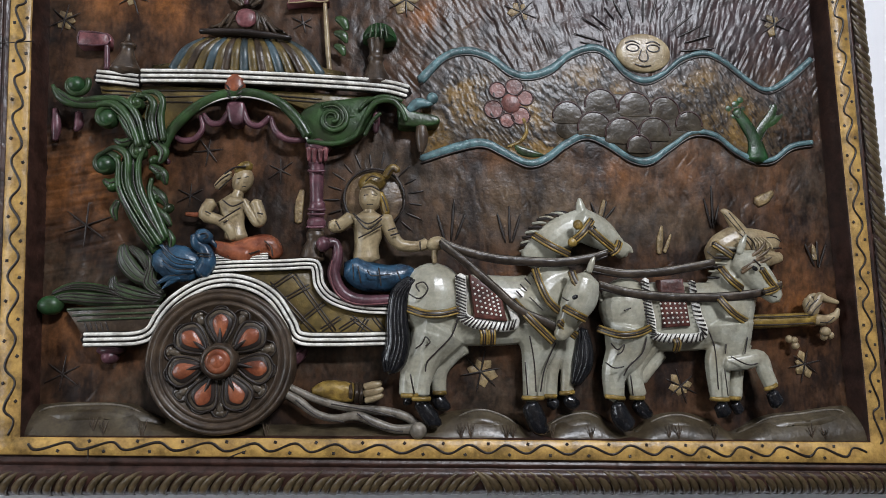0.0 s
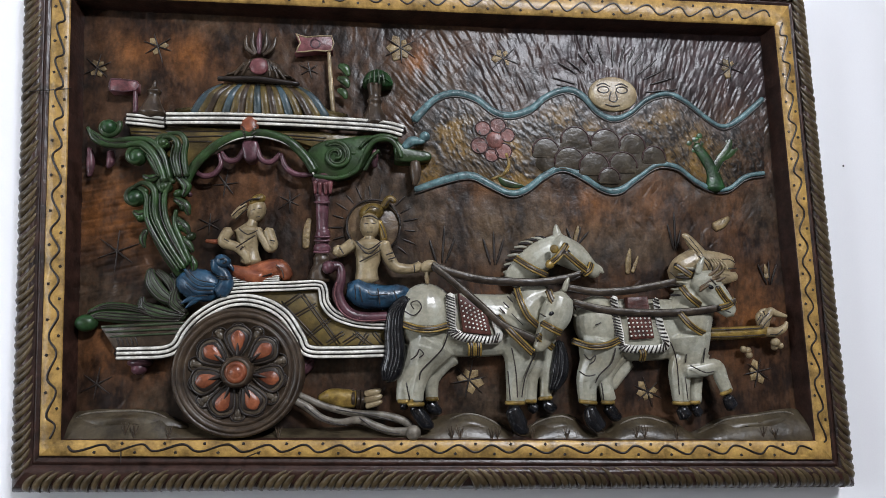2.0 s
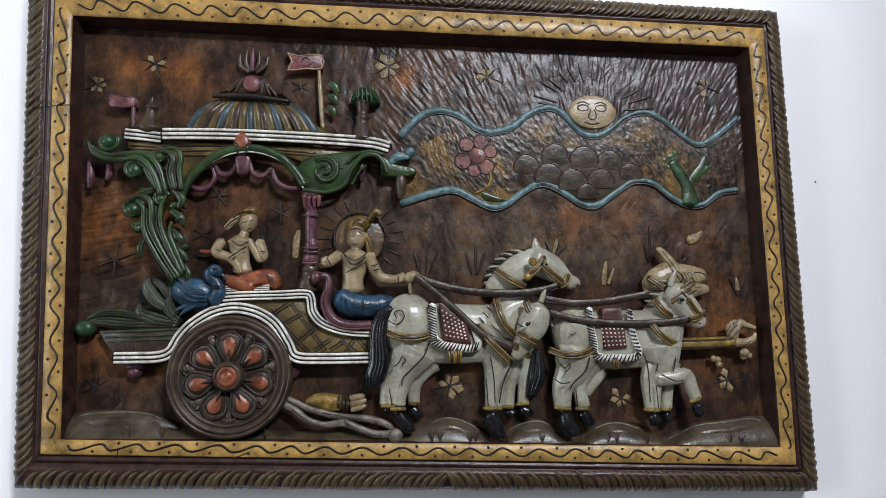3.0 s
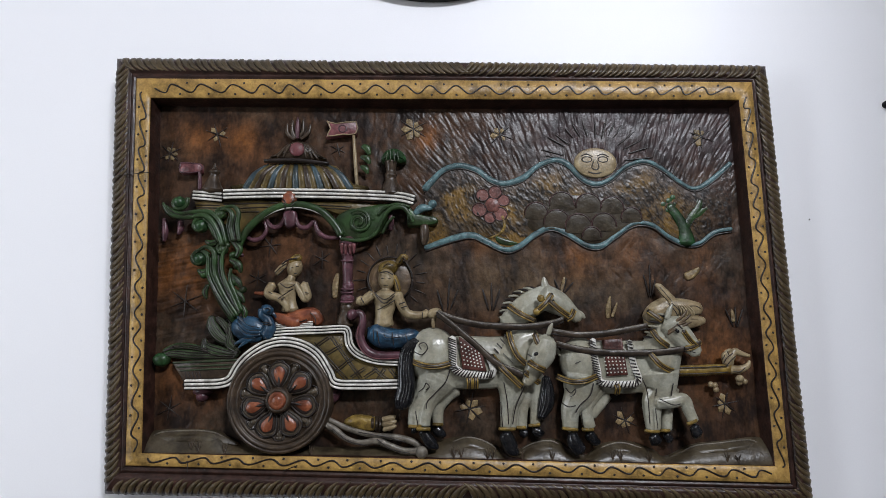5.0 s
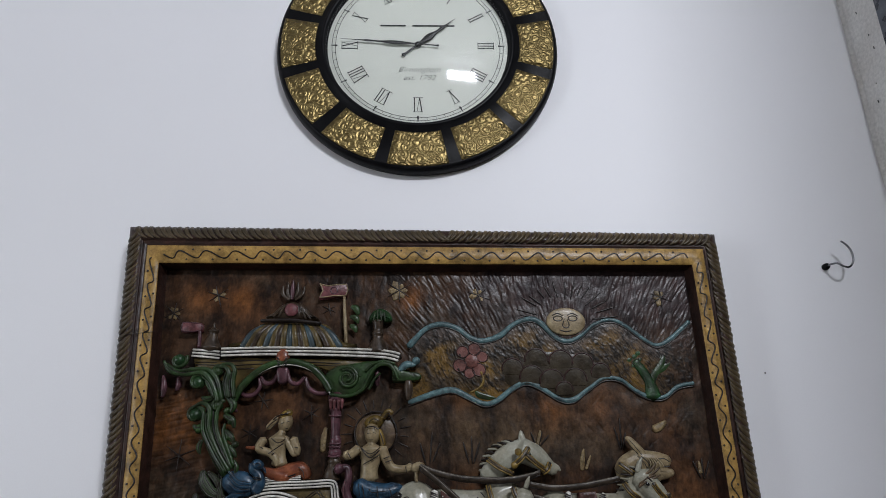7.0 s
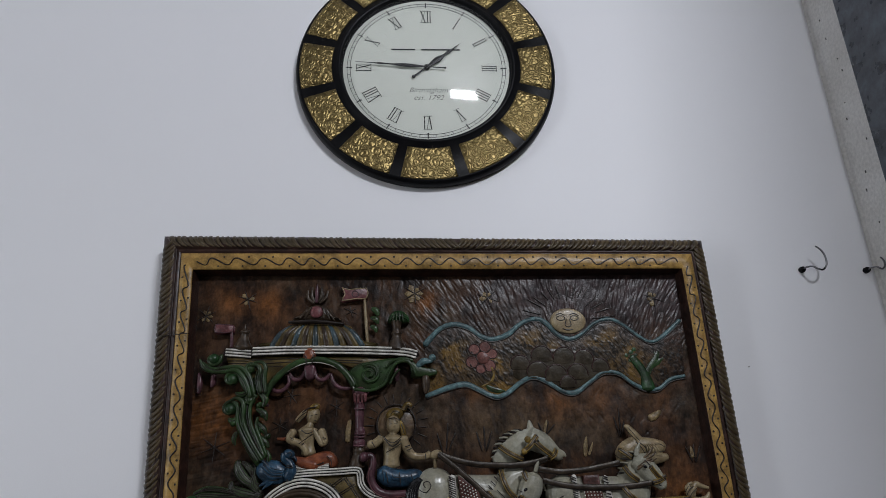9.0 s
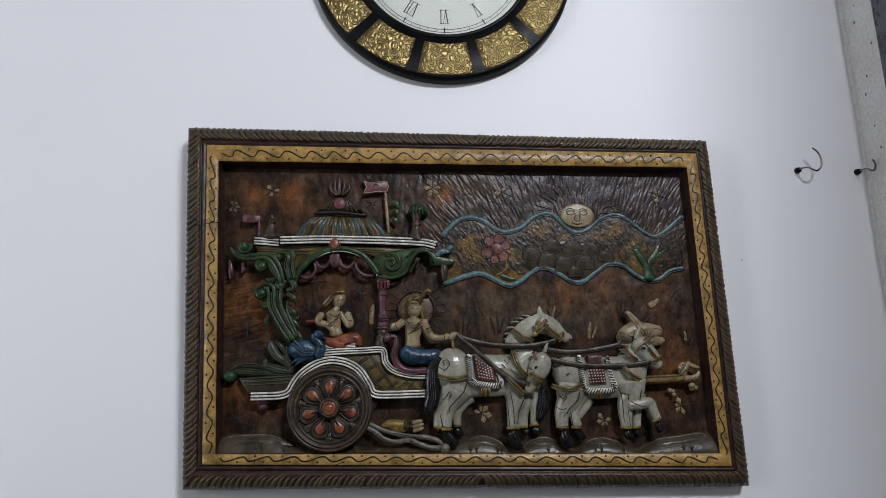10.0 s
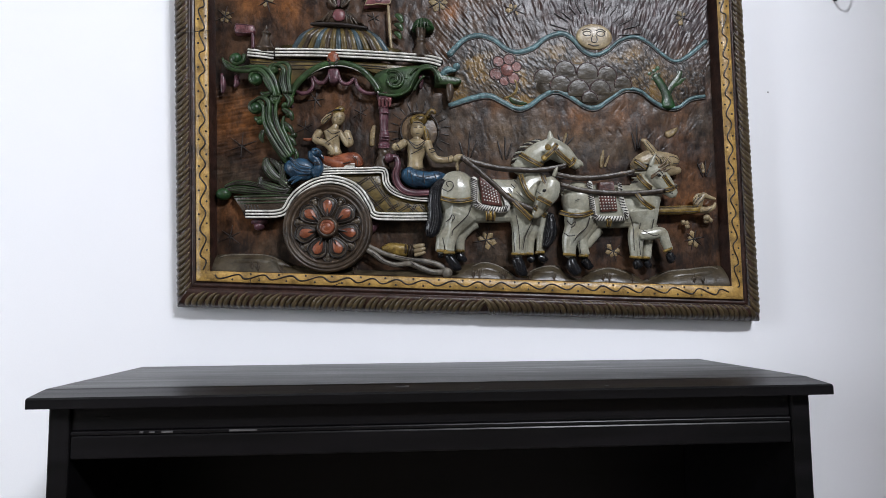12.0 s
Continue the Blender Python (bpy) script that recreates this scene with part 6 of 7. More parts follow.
# ---- the horses ----
def band(bm, pts, r=1.3):
    return tube(bm, [(u, v, h, r) for u, v, h in pts], flat=0.9, sides=6)


def strap(parent, line, h, label="gold painted strap"):
    """Two gold cords with a dark gap, laid over a body."""
    base = part("strap", tube(bmesh.new(), [(u, v, hh - 0.6, 4.0) for (u, v), hh in zip(line, h)], flat=0.5), dark_line, parent, label)
    pts = [(u, v, hh) for (u, v), hh in zip(line, h)]
    for side in (-1, 0, 1):
        out = []
        for k, q in enumerate(pts):
            e = np.array(pts[min(k + 1, len(pts) - 1)][:2]) - np.array(pts[max(k - 1, 0)][:2])
            n = np.array([-e[1], e[0]]) / max(np.linalg.norm(e), 1e-9)
            out.append((q[0] + n[0] * 2.6 * side, q[1] + n[1] * 2.6 * side, q[2] + 0.4, 1.15))
        part("cord", tube(bmesh.new(), out, flat=0.9), strap_gold, base)
    return base


def carve(parent, strokes):
    for line in strokes:
        part("carved_line", tube(bmesh.new(), line, flat=0.6, sides=6), dark_line, parent)


def hoof(parent, line):
    part("hoof", tube(bmesh.new(), [(u, v, h, r * 0.92) for u, v, h, r in line], flat=0.8, sides=10), hoof_black, parent, "glossy black hoof")


def cuff(parent, pts, h):
    (a, b) = pts
    part("cuff", tube(bmesh.new(), [(*a, h, 2.2), (*mix(a, b, 0.5), h + 3, 2.2), (*b, h, 2.2)], flat=0.9), strap_gold, parent, "gold painted cuff")


def tail(parent, line, strands):
    t = part("tail", tube(bmesh.new(), line, flat=0.6, sides=12), hoof_black, parent, "black carved tail")
    for k in range(strands):
        s = (k + 0.5) / strands - 0.5
        part("tail_strand", tube(bmesh.new(), [(u + s * 1.8 * r, v, h + r * 0.55 * math.cos(s * 2.4), 1.5) for u, v, h, r in line], flat=0.9, sides=6), hoof_black, t)


def near_horse():
    bm = bmesh.new()
    blob(bm, *[(-23.3, -108.3)][0], 36, 33, 36, 20, 0, detail=24)
    tube(bm, [(-14, -118.7, 34, 33.8), (17.5, -118, 34, 34.5), (49.4, -118.5, 34, 33.8), (72, -116.4, 34, 32.5)], flat=0.45, sides=20)
    tube(bm, [(81.2, -116, 36, 28.6), (91.7, -97.1, 36, 23.4), (111.7, -87.8, 36, 16.9)], flat=0.6, sides=16)
    tube(bm, [(77.9, -131.5, 34, 27.3), (79.1, -153.4, 34, 19.5), (74.4, -175, 34, 12.3), (72.2, -200.7, 34, 10.4)], flat=0.75, sides=12)
    tube(bm, [(98.4, -135, 30, 16.9), (97.5, -157, 30, 9.8), (92.1, -178.7, 30, 7.2), (89.9, -201.6, 30, 7.2)], flat=0.8, sides=12)
    tube(bm, [(110.4, -135.2, 27, 11.7), (108.9, -169.9, 27, 7.8), (107.6, -199.8, 27, 7.2)], flat=0.8, sides=12)
    tube(bm, [(-17.7, -136, 36, 28.6), (-30.5, -157.1, 36, 19.5), (-44.9, -174.8, 36, 10.4), (-47.6, -195.7, 36, 9.1)], flat=0.7, sides=12)
    tube(bm, [(-21.4, -142, 40, 19.5), (-29.2, -166.1, 40, 11.7), (-34.4, -183.9, 40, 8.5), (-35.8, -195.8, 40, 8.5)], flat=0.8, sides=12)
    tube(bm, [(5, -151.9, 28, 10.4), (-4.7, -160.9, 28, 7.8), (-16.9, -175.9, 28, 7.8), (-17.9, -197.2, 28, 7.2)], flat=0.8, sides=12)
    tube(bm, [(121.8, -90.7, 56, 14.3), (115.9, -108, 56, 17.6), (106.2, -125.1, 56, 13), (98, -139.6, 56, 8.5), (93.9, -145.6, 56, 5.9)], flat=0.7, sides=16)
    tube(bm, [(126.6, -82.1, 42, 3.9), (135.7, -98.1, 42, 3.2), (141.7, -110.8, 42, 2)], flat=0.8)
    body = fused("near_horse", bm, [horse_white], panel, "white painted carved horse with gold harness", 1.0, 2)
    ear = tube(bmesh.new(), [(124.7, -83.6, 60, 3.2), (127.6, -76.1, 60, 3.2), (130.5, -69.9, 60, 1.3)], flat=0.6)
    part("ear", ear, horse_white, body)
    for u, v in [(105.9, -108.8)]:
        part("eye", blob(bmesh.new(), u, v, 74, 3.2, 2.2, 1.6, 25), hoof_black, body, "dark carved eye")
    strap(body, [(-50.9, -115.2), (-34.7, -121.5), (-17.7, -122.4), (0.1, -118.4)], (46, 58, 59, 53))
    strap(body, [(74.9, -79.5), (77.5, -95), (84.5, -110.6), (95.5, -121.2)], (48, 56, 58, 57))
    strap(body, [(131.7, -111.4), (120.6, -103.2), (111.3, -95.7), (107.4, -83.3)], (52, 62, 64, 60))
    strap(body, [(122.6, -115.7), (112.6, -125.3), (102.7, -135.5)], (60, 62, 60))
    strap(body, [(93.4, -131.1), (100.7, -137.3), (111.7, -144.8)], (62, 60, 54))
    strap(body, [(52.2, -110), (67.3, -128.6), (88.6, -149.2)], (50, 58, 56))
    strap(body, [(97.3, -118), (105.8, -124.2), (116.9, -129.2)], (66, 74, 70))
    strap(body, [(21.8, -136.9), (22.9, -143), (22.7, -150.8)], (54, 55, 52))
    strap(body, [(29.9, -137), (30.3, -143.1), (30.1, -151)], (54, 55, 52))
    carve(body, [[(69.3, -83.5, 50, 0.8), (73.6, -89.7, 50, 0.8)], [(64.1, -88.4, 50, 0.8), (69.6, -94.7, 50, 0.8)], [(59.4, -94.6, 50, 0.8), (65.5, -100.8, 50, 0.8)], [(55.4, -100.7, 50, 0.8), (60.9, -106.9, 50, 0.8)], [(-46.2, -177, 52, 0.7), (-42.8, -194.7, 52, 0.7)], [(62, -168, 50, 0.6), (63.4, -198.1, 50, 0.6)], [(66.1, -107.5, 60, 0.5), (78.2, -119.9, 60, 0.5)]])
    carve(body, ([(-48.1, -102.9, 58, 0.7), (-37.9, -107.8, 58, 0.7), (-29.9, -100.1, 58, 0.7), (-33.4, -92.8, 58, 0.7), (-40.7, -95.1, 58, 0.7), (-37.8, -101.2, 58, 0.7)], [(-41.4, -153.5, 56, 0.7), (-35.3, -148.9, 56, 0.7), (-32.2, -143, 56, 0.7), (-28.1, -147.8, 56, 0.7), (-32.4, -151.3, 56, 0.7)], [(-1.3, -125.6, 54, 0.8), (-7.8, -142.3, 54, 0.8), (-20.2, -155.2, 54, 0.8), (-30.6, -165.6, 54, 0.8), (-32.5, -174.4, 54, 0.7)], [(96.4, -108.2, 64, 0.7), (102.5, -111.3, 64, 0.7), (105.9, -105.2, 64, 0.7)], [(105.2, -99, 63, 0.7), (113, -94.8, 63, 0.7)], [(66.3, -143.8, 54, 0.7), (69.8, -168.1, 54, 0.7), (70.7, -195, 54, 0.7)], [(92.8, -150.5, 48, 0.7), (81.1, -174.6, 48, 0.7), (76.5, -195.6, 48, 0.7)], [(92.6, -137.2, 62, 0.8), (96.5, -133.6, 62, 0.8)]))
    cuff(body, [(-54.4, -196), (-39.3, -196.4)], 46)
    cuff(body, [(-44.4, -199), (-28.1, -199.5)], 50)
    cuff(body, [(-24.3, -195.2), (-12, -195.6)], 35)
    cuff(body, [(59.3, -201.2), (79.9, -201.9)], 45)
    cuff(body, [(82.7, -200.7), (94.2, -201.1)], 38)
    cuff(body, [(98.6, -198.9), (112.8, -198.1)], 34)
    for line in ([(-37.9, -202.7, 42, 6.5), (-31.9, -210.5, 42, 7.8), (-24.8, -219.6, 42, 7.8), (-18.8, -222.8, 42, 3.9)], [(-20.1, -200, 30, 6.5), (-16.4, -205.5, 30, 7.8), (-9.1, -209.4, 30, 3.9)], [(66.9, -207.8, 42, 9.1), (71, -216.9, 42, 10.4), (75.6, -227.9, 42, 9.8), (81.7, -232.9, 42, 5.2)], [(88.5, -206.3, 32, 5.9), (94.8, -210.1, 32, 6.5)], [(105.3, -204.5, 30, 5.9), (112.9, -208.4, 30, 7.2), (118.1, -208.6, 30, 3.2)], [(-49.3, -200.6, 34, 5.9), (-46.3, -203.1, 34, 5.2)]):
        hoof(body, line)
    tail(body, [(-44.5, -90, 46, 5.9), (-55.1, -102.1, 46, 9.1), (-58.3, -123.2, 46, 10.4), (-57.4, -147.3, 46, 11.7), (-61.8, -165.1, 46, 11.7), (-64.9, -173.9, 46, 5.9)], 6)
    # saddle cloth
    cloth = part("saddle_cloth", plate(bmesh.new(), [(10.1, -85.1), (39.4, -103.8), (44.9, -130.1), (14, -125.9)], 44, 56, 1.2, 0.5, smooth_line=False), red_cloth, body, "dark red dotted saddle cloth")
    a, b, c, d = [(10.9, -89.5), (37.7, -106.9), (42.1, -126.4), (16.2, -123)]
    for i in range(6):
        for j in range(6):
            p = mix(mix(a, b, (j + 0.3) / 6), mix(d, c, (j + 0.3) / 6), (i + 0.5) / 6)
            part("dot", blob(bmesh.new(), p[0], p[1], 56.6, 1.25, 1.1, 0.7, detail=6), white_paint, cloth)
    fringe = part("fringe", tube(bmesh.new(), [(1.7, -86.7, 52, 5.2), (2.5, -106.2, 52, 5.2), (4.5, -125.7, 52, 5.2), (26.5, -133.4, 52, 5.2), (52.7, -132.6, 52, 4.5), (47.1, -111.8, 52, 3.2)], flat=0.5, sides=10), white_paint, cloth, "white fringe with dark slashes")
    cuts = []
    edge = curve([(1.1, -87), (1.9, -106.4), (3.9, -125.8), (25.8, -133.4), (51.8, -132.7)], 7)
    for k, q in enumerate(edge[1:]):
        e = np.array(q) - np.array(edge[k])
        e = e / max(np.linalg.norm(e), 1e-9)
        n = np.array([-e[1], e[0]])
        cuts.append([(q[0] + n[0] * 4.5 + e[0] * 2, q[1] + n[1] * 4.5 + e[1] * 2, 55, 0.5), (q[0] - n[0] * 4.5 - e[0] * 2, q[1] - n[1] * 4.5 - e[1] * 2, 55, 1.1)])
    lines("slash", fringe, "dark slashes", cuts, dark_line, taper=False)
    return body


def far_head():
    """The head of the horse behind the near one."""
    bm = bmesh.new()
    tube(bm, [(71.3, -69, 30, 10.4), (90.2, -56.1, 30, 16.9), (108.7, -41.9, 30, 17.6), (129.3, -32.1, 30, 15.6)], flat=0.55, sides=16)
    tube(bm, [(124.6, -32.7, 34, 16.9), (144.3, -42.5, 34, 16.2), (160.6, -54.4, 34, 10.4), (170.2, -63.6, 34, 7.2)], flat=0.7, sides=16)
    tube(bm, [(128.1, -29.4, 34, 5.2), (126.7, -16.2, 34, 5.2), (125.8, -7, 34, 2)], flat=0.6)
    tube(bm, [(164, -52.4, 34, 3.9), (173.9, -57, 34, 3.9), (178.4, -62.3, 34, 2)], flat=0.7)
    head = fused("horse_head", bm, [horse_white], panel, "white carved horse head with gold bridle", 1.0, 2)
    for u, v in [(133.2, -40.1)]:
        part("eye", blob(bmesh.new(), u, v, 53, 3, 2, 1.5, -30), hoof_black, head, "dark carved eye")
    strap(head, [(133.6, -31.5), (123.1, -44.4), (114.3, -52)], (48, 53, 52))
    strap(head, [(129.8, -41.2), (142.5, -52.1), (155.3, -60.5)], (53, 52, 47))
    strap(head, [(163.1, -52), (158, -60.3), (151.1, -64.8)], (42, 47, 46))
    strap(head, [(76.6, -45), (91.1, -56.5), (110.3, -65.6)], (38, 47, 45))
    for p in [(112.3, -54.2), (118.3, -37)]:
        part("bridle_boss", blob(bmesh.new(), p[0], p[1], 51, 5, 5, 3), strap_gold, head, "gold boss")
    for k in range(14):
        t = k / 13
        e = curve([(72.3, -67.4), (72.8, -52.8), (79.8, -38), (93.4, -25.8), (110.1, -20.6)], 6)
        q = e[round(t * (len(e) - 1))]
        part("mane_lock", tube(bmesh.new(), [(q[0] - 7, q[1] - 2 + 3 * t, 24, 1.2), (q[0], q[1], 30, 1.7), (q[0] + 5, q[1] - 2 * t, 33, 1)], flat=0.8), dark_line if k % 2 else horse_white, head)
    return head


def lead_horse():
    bm = bmesh.new()
    blob(bm, *[(168.5, -117.5)][0], 36, 28, 30, 19, 0, detail=24)
    tube(bm, [(172.4, -123.7, 34, 32.5), (200.5, -126.1, 34, 34.5), (234.5, -126.7, 34, 34.5), (265.6, -125.2, 34, 32.5)], flat=0.45, sides=20)
    tube(bm, [(271.7, -122.2, 36, 29.9), (280, -102.7, 36, 27.3), (292.2, -79.8, 36, 22.1)], flat=0.6, sides=16)
    tube(bm, [(270.7, -135.1, 36, 29.9), (271.2, -157.7, 36, 22.1), (261.1, -173.4, 36, 14.3), (260.1, -206.3, 36, 9.8)], flat=0.7, sides=12)
    tube(bm, [(286.3, -154.8, 30, 14.3), (282.3, -180.6, 30, 8.5), (278.9, -207.3, 30, 7.8)], flat=0.8, sides=12)
    tube(bm, [(263.9, -173.2, 44, 7.8), (284.4, -171.2, 44, 9.1), (300.4, -169, 44, 8.5), (306, -183.8, 44, 7.8), (311.2, -196.6, 44, 7.2)], flat=0.85, sides=12)
    tube(bm, [(172.1, -139.7, 36, 28.6), (164.3, -161.6, 36, 20.8), (153.4, -180.1, 36, 13), (152.3, -203, 36, 10.4)], flat=0.7, sides=12)
    tube(bm, [(188.9, -152.7, 34, 13), (174.1, -177.6, 34, 9.1), (177.4, -202.7, 34, 8.5)], flat=0.8, sides=12)
    tube(bm, [(203.4, -162.6, 30, 7.8), (192.6, -175.1, 30, 7.2), (181.8, -187.4, 30, 7.2)], flat=0.8, sides=12)
    tube(bm, [(287.9, -69.7, 48, 15.6), (297.9, -84.2, 48, 16.9), (312, -98.6, 48, 13), (321.5, -110.4, 48, 7.8)], flat=0.7, sides=16)
    body = fused("lead_horse", bm, [horse_white], panel, "white painted carved lead horse, one foreleg raised", 1.0, 2)
    part("ear", tube(bmesh.new(), [(283.4, -64.9, 52, 3.9), (286.9, -55.2, 52, 3.9), (291.7, -46.7, 52, 1.3)], flat=0.6), horse_white, body)
    for u, v in [(291.9, -81.7)]:
        part("eye", blob(bmesh.new(), u, v, 63, 3.2, 2.2, 1.6, -30), hoof_black, body, "dark carved eye")
    for k in range(11):
        e = curve([(258.7, -102.9), (261.2, -86.7), (267.9, -70.5), (279.1, -58.7)], 8)
        q = e[round(k / 10 * (len(e) - 1))]
        part("mane_lock", tube(bmesh.new(), [(q[0] - 6, q[1] + 1, 38, 1.1), (q[0], q[1], 43, 1.6), (q[0] + 6, q[1] - 1, 46, 1)], flat=0.8), dark_line if k % 2 else horse_white, body)
    strap(body, [(135.7, -137.3), (152.1, -143.8), (170.3, -142.9), (186.3, -137.6)], (46, 58, 58, 52))
    for line in ([(281.2, -85.2, 62, 2.6), (291.9, -78.9, 62, 3.2), (304.6, -73.9, 62, 2.6), (313.1, -70.1, 62, 1.3)], [(282.1, -82, 62, 2.6), (293.6, -74.4, 62, 3.2), (306.3, -70, 62, 2)], [(289.1, -71.2, 62, 2.6), (301.3, -62.9, 62, 3.2), (308.9, -54.5, 62, 2)], [(294.9, -72.3, 60, 2.6), (306.4, -65.9, 60, 2.6), (313.8, -59.5, 60, 1.3)]):
        part("forelock", tube(bmesh.new(), [(u, v, 57 + 1.5 * (k % 2), q * 0.62) for k, (u, v, h, q) in enumerate(line)], flat=0.6, sides=8), halo_tan, body, "tan carved forelock strand")
    strap(body, [(256.6, -109.8), (265.8, -122.7), (278.7, -130.5), (288.7, -132.6)], (56, 60, 56, 48))
    strap(body, [(262.4, -79.8), (268.3, -91.3), (281.1, -101)], (52, 58, 56))
    strap(body, [(301, -82), (309, -93), (318.5, -101.4)], (60, 58, 54))
    strap(body, [(326, -95.1), (315.1, -101.4), (303.3, -104.4)], (50, 56, 58))
    strap(body, [(211.1, -148.1), (212.1, -153.1), (211.6, -160.5)], (52, 54, 50))
    carve(body, ([(139.2, -169.8, 54, 0.7), (147.3, -174.9, 54, 0.7), (157, -173.9, 54, 0.7)], [(164.5, -182.8, 50, 0.7), (166.1, -201.2, 50, 0.7)], [(260.3, -179.2, 50, 0.6), (261.9, -204.1, 50, 0.6)], [(285.2, -148.3, 52, 0.7), (281.3, -164, 52, 0.7)], [(307.8, -107.7, 60, 0.6), (314.4, -109.7, 60, 0.6)], [(264.8, -166.7, 56, 0.7), (281, -174.5, 56, 0.7), (291.2, -173.5, 56, 0.7)]))
    carve(body, ([(144.6, -151.6, 56, 0.7), (150.7, -157.8, 56, 0.7), (157.3, -153.1, 56, 0.7), (155.7, -159.2, 56, 0.7), (150.4, -162.7, 56, 0.7)], [(181.2, -146.2, 54, 0.8), (175.8, -161.5, 54, 0.8), (162.2, -173.4, 54, 0.8), (156.5, -182.4, 54, 0.7)], [(245.3, -141.2, 52, 0.7), (250.6, -160.2, 52, 0.7), (251.3, -197.5, 52, 0.7)], [(264.6, -147.9, 50, 0.7), (262.1, -163.6, 50, 0.7)], [(158.3, -121.1, 58, 0.7), (164.9, -118.7, 58, 0.7)], [(293.5, -72.3, 60, 0.8), (299.8, -78.8, 60, 0.8)]))
    cuff(body, [(140.4, -201.9), (159.6, -204.3)], 45)
    cuff(body, [(166.3, -204.2), (180.7, -204.7)], 41)
    cuff(body, [(246.3, -207), (265, -208.2)], 45)
    cuff(body, [(269.2, -207.7), (281.4, -208.1)], 37)
    cuff(body, [(300, -199), (312.6, -194.4)], 51)
    for line in ([(153, -209.9, 42, 7.8), (155.7, -221, 42, 10.4), (163.6, -231, 42, 9.1)], [(175.7, -210.1, 34, 7.8), (183.1, -219, 34, 7.8), (189.6, -220.5, 34, 3.9)], [(258.3, -213.5, 40, 7.8), (262.4, -222.3, 40, 9.1)], [(277.4, -213.5, 32, 6.5), (282.3, -221.2, 32, 6.5)], [(310.2, -202.7, 46, 7.2), (314.2, -212.2, 46, 8.5), (316, -214.8, 46, 5.2)]):
        hoof(body, line)
    tail(body, [(123.2, -138.7, 34, 5.2), (124.5, -154.4, 34, 9.1), (121.7, -173.1, 34, 10.4), (114.5, -189.7, 34, 5.2)], 4)
    cloth = part("saddle_cloth", plate(bmesh.new(), [(197.8, -91.2), (221.8, -90.2), (226.9, -136.5), (199.6, -137.8)], 42, 53, 1.2, 0.5, smooth_line=False), red_cloth, body, "dark red dotted saddle cloth")
    a, b, c, d = [(194.3, -112.1), (223.5, -112.6), (226.1, -134.6), (198.2, -136)]
    for i in range(5):
        for j in range(6):
            p = mix(mix(a, b, (j + 0.5) / 6), mix(d, c, (j + 0.5) / 6), (i + 0.5) / 5)
            part("dot", blob(bmesh.new(), p[0], p[1], 53.6, 1.25, 1.1, 0.7, detail=6), white_paint, cloth)
    fringe = part("fringe", tube(bmesh.new(), [(184, -90.9, 50, 3.9), (185.4, -111.8, 50, 4.5), (188.3, -130.7, 50, 4.5), (191.4, -145.2, 50, 4.5), (215.7, -148.2, 50, 4.5), (240.6, -144.9, 50, 4.5), (235.4, -122.1, 50, 4.5), (232, -93.3, 50, 3.2)], flat=0.5, sides=10), white_paint, cloth, "white fringe with dark slashes")
    cuts = []
    edge = curve([(182.4, -91.2), (183.8, -112), (186.7, -130.8), (189.8, -145.1), (213.9, -148.1), (238.7, -144.9), (233.5, -122.2), (230.1, -93.6)], 6)
    for k, q in enumerate(edge[1:]):
        e = np.array(q) - np.array(edge[k])
        e = e / max(np.linalg.norm(e), 1e-9)
        n = np.array([-e[1], e[0]])
        cuts.append([(q[0] + n[0] * 4 + e[0] * 2, q[1] + n[1] * 4 + e[1] * 2, 53, 0.5), (q[0] - n[0] * 4 - e[0] * 2, q[1] - n[1] * 4 - e[1] * 2, 53, 1.1)])
    lines("slash", fringe, "dark slashes", cuts, dark_line, taper=False)
    # the second head behind, with its plume
    bm = bmesh.new()
    tube(bm, [(264.7, -67.7, 30, 11.7), (275.8, -59.1, 30, 16.9), (294.1, -50.4, 30, 18.2)], flat=0.6, sides=14)
    tube(bm, [(294.3, -49.1, 30, 14.3), (319.1, -50.5, 30, 13), (337.1, -50.6, 30, 7.8)], flat=0.7, sides=14)
    tube(bm, [(307, -68, 30, 13), (328.4, -68.1, 30, 7.8), (340.8, -66.2, 30, 5.2)], flat=0.7, sides=12)
    head = fused("horse_head", bm, [cream_paint], panel, "weathered carved horse head behind the lead horse", 1.0, 2)
    part("plume", tube(bmesh.new(), [(306.5, -46.3, 34, 3.9), (291.2, -32.8, 34, 6.5), (282.1, -21.3, 34, 4.5), (276.7, -18.6, 34, 2)], flat=0.5), cream_paint, head, "cream carved plume")
    strap(head, [(262.1, -54.1), (270, -60.7), (278.5, -67.3)], (42, 45, 46))
    carve(head, ([(274.7, -24.3, 44, 0.5), (281.1, -32.3, 44, 0.5), (289.4, -41.6, 44, 0.5)], [(279.6, -23, 44, 0.5), (286, -31, 44, 0.5), (294.9, -42.9, 44, 0.5)], [(287.1, -44.8, 48, 0.7), (294.8, -52.7, 48, 0.7), (299.6, -61.9, 48, 0.7)], [(292.6, -44.8, 48, 0.7), (301.6, -54.1, 48, 0.7), (303.7, -63.3, 48, 0.7)], [(317.2, -48.6, 46, 0.6), (325.7, -48.6, 46, 0.6), (332.4, -52.6, 46, 0.6)], [(323.4, -59.2, 46, 0.6), (333.2, -59.2, 46, 0.6)], [(253.3, -62.5, 44, 0.5), (261.1, -69.1, 44, 0.5)]))
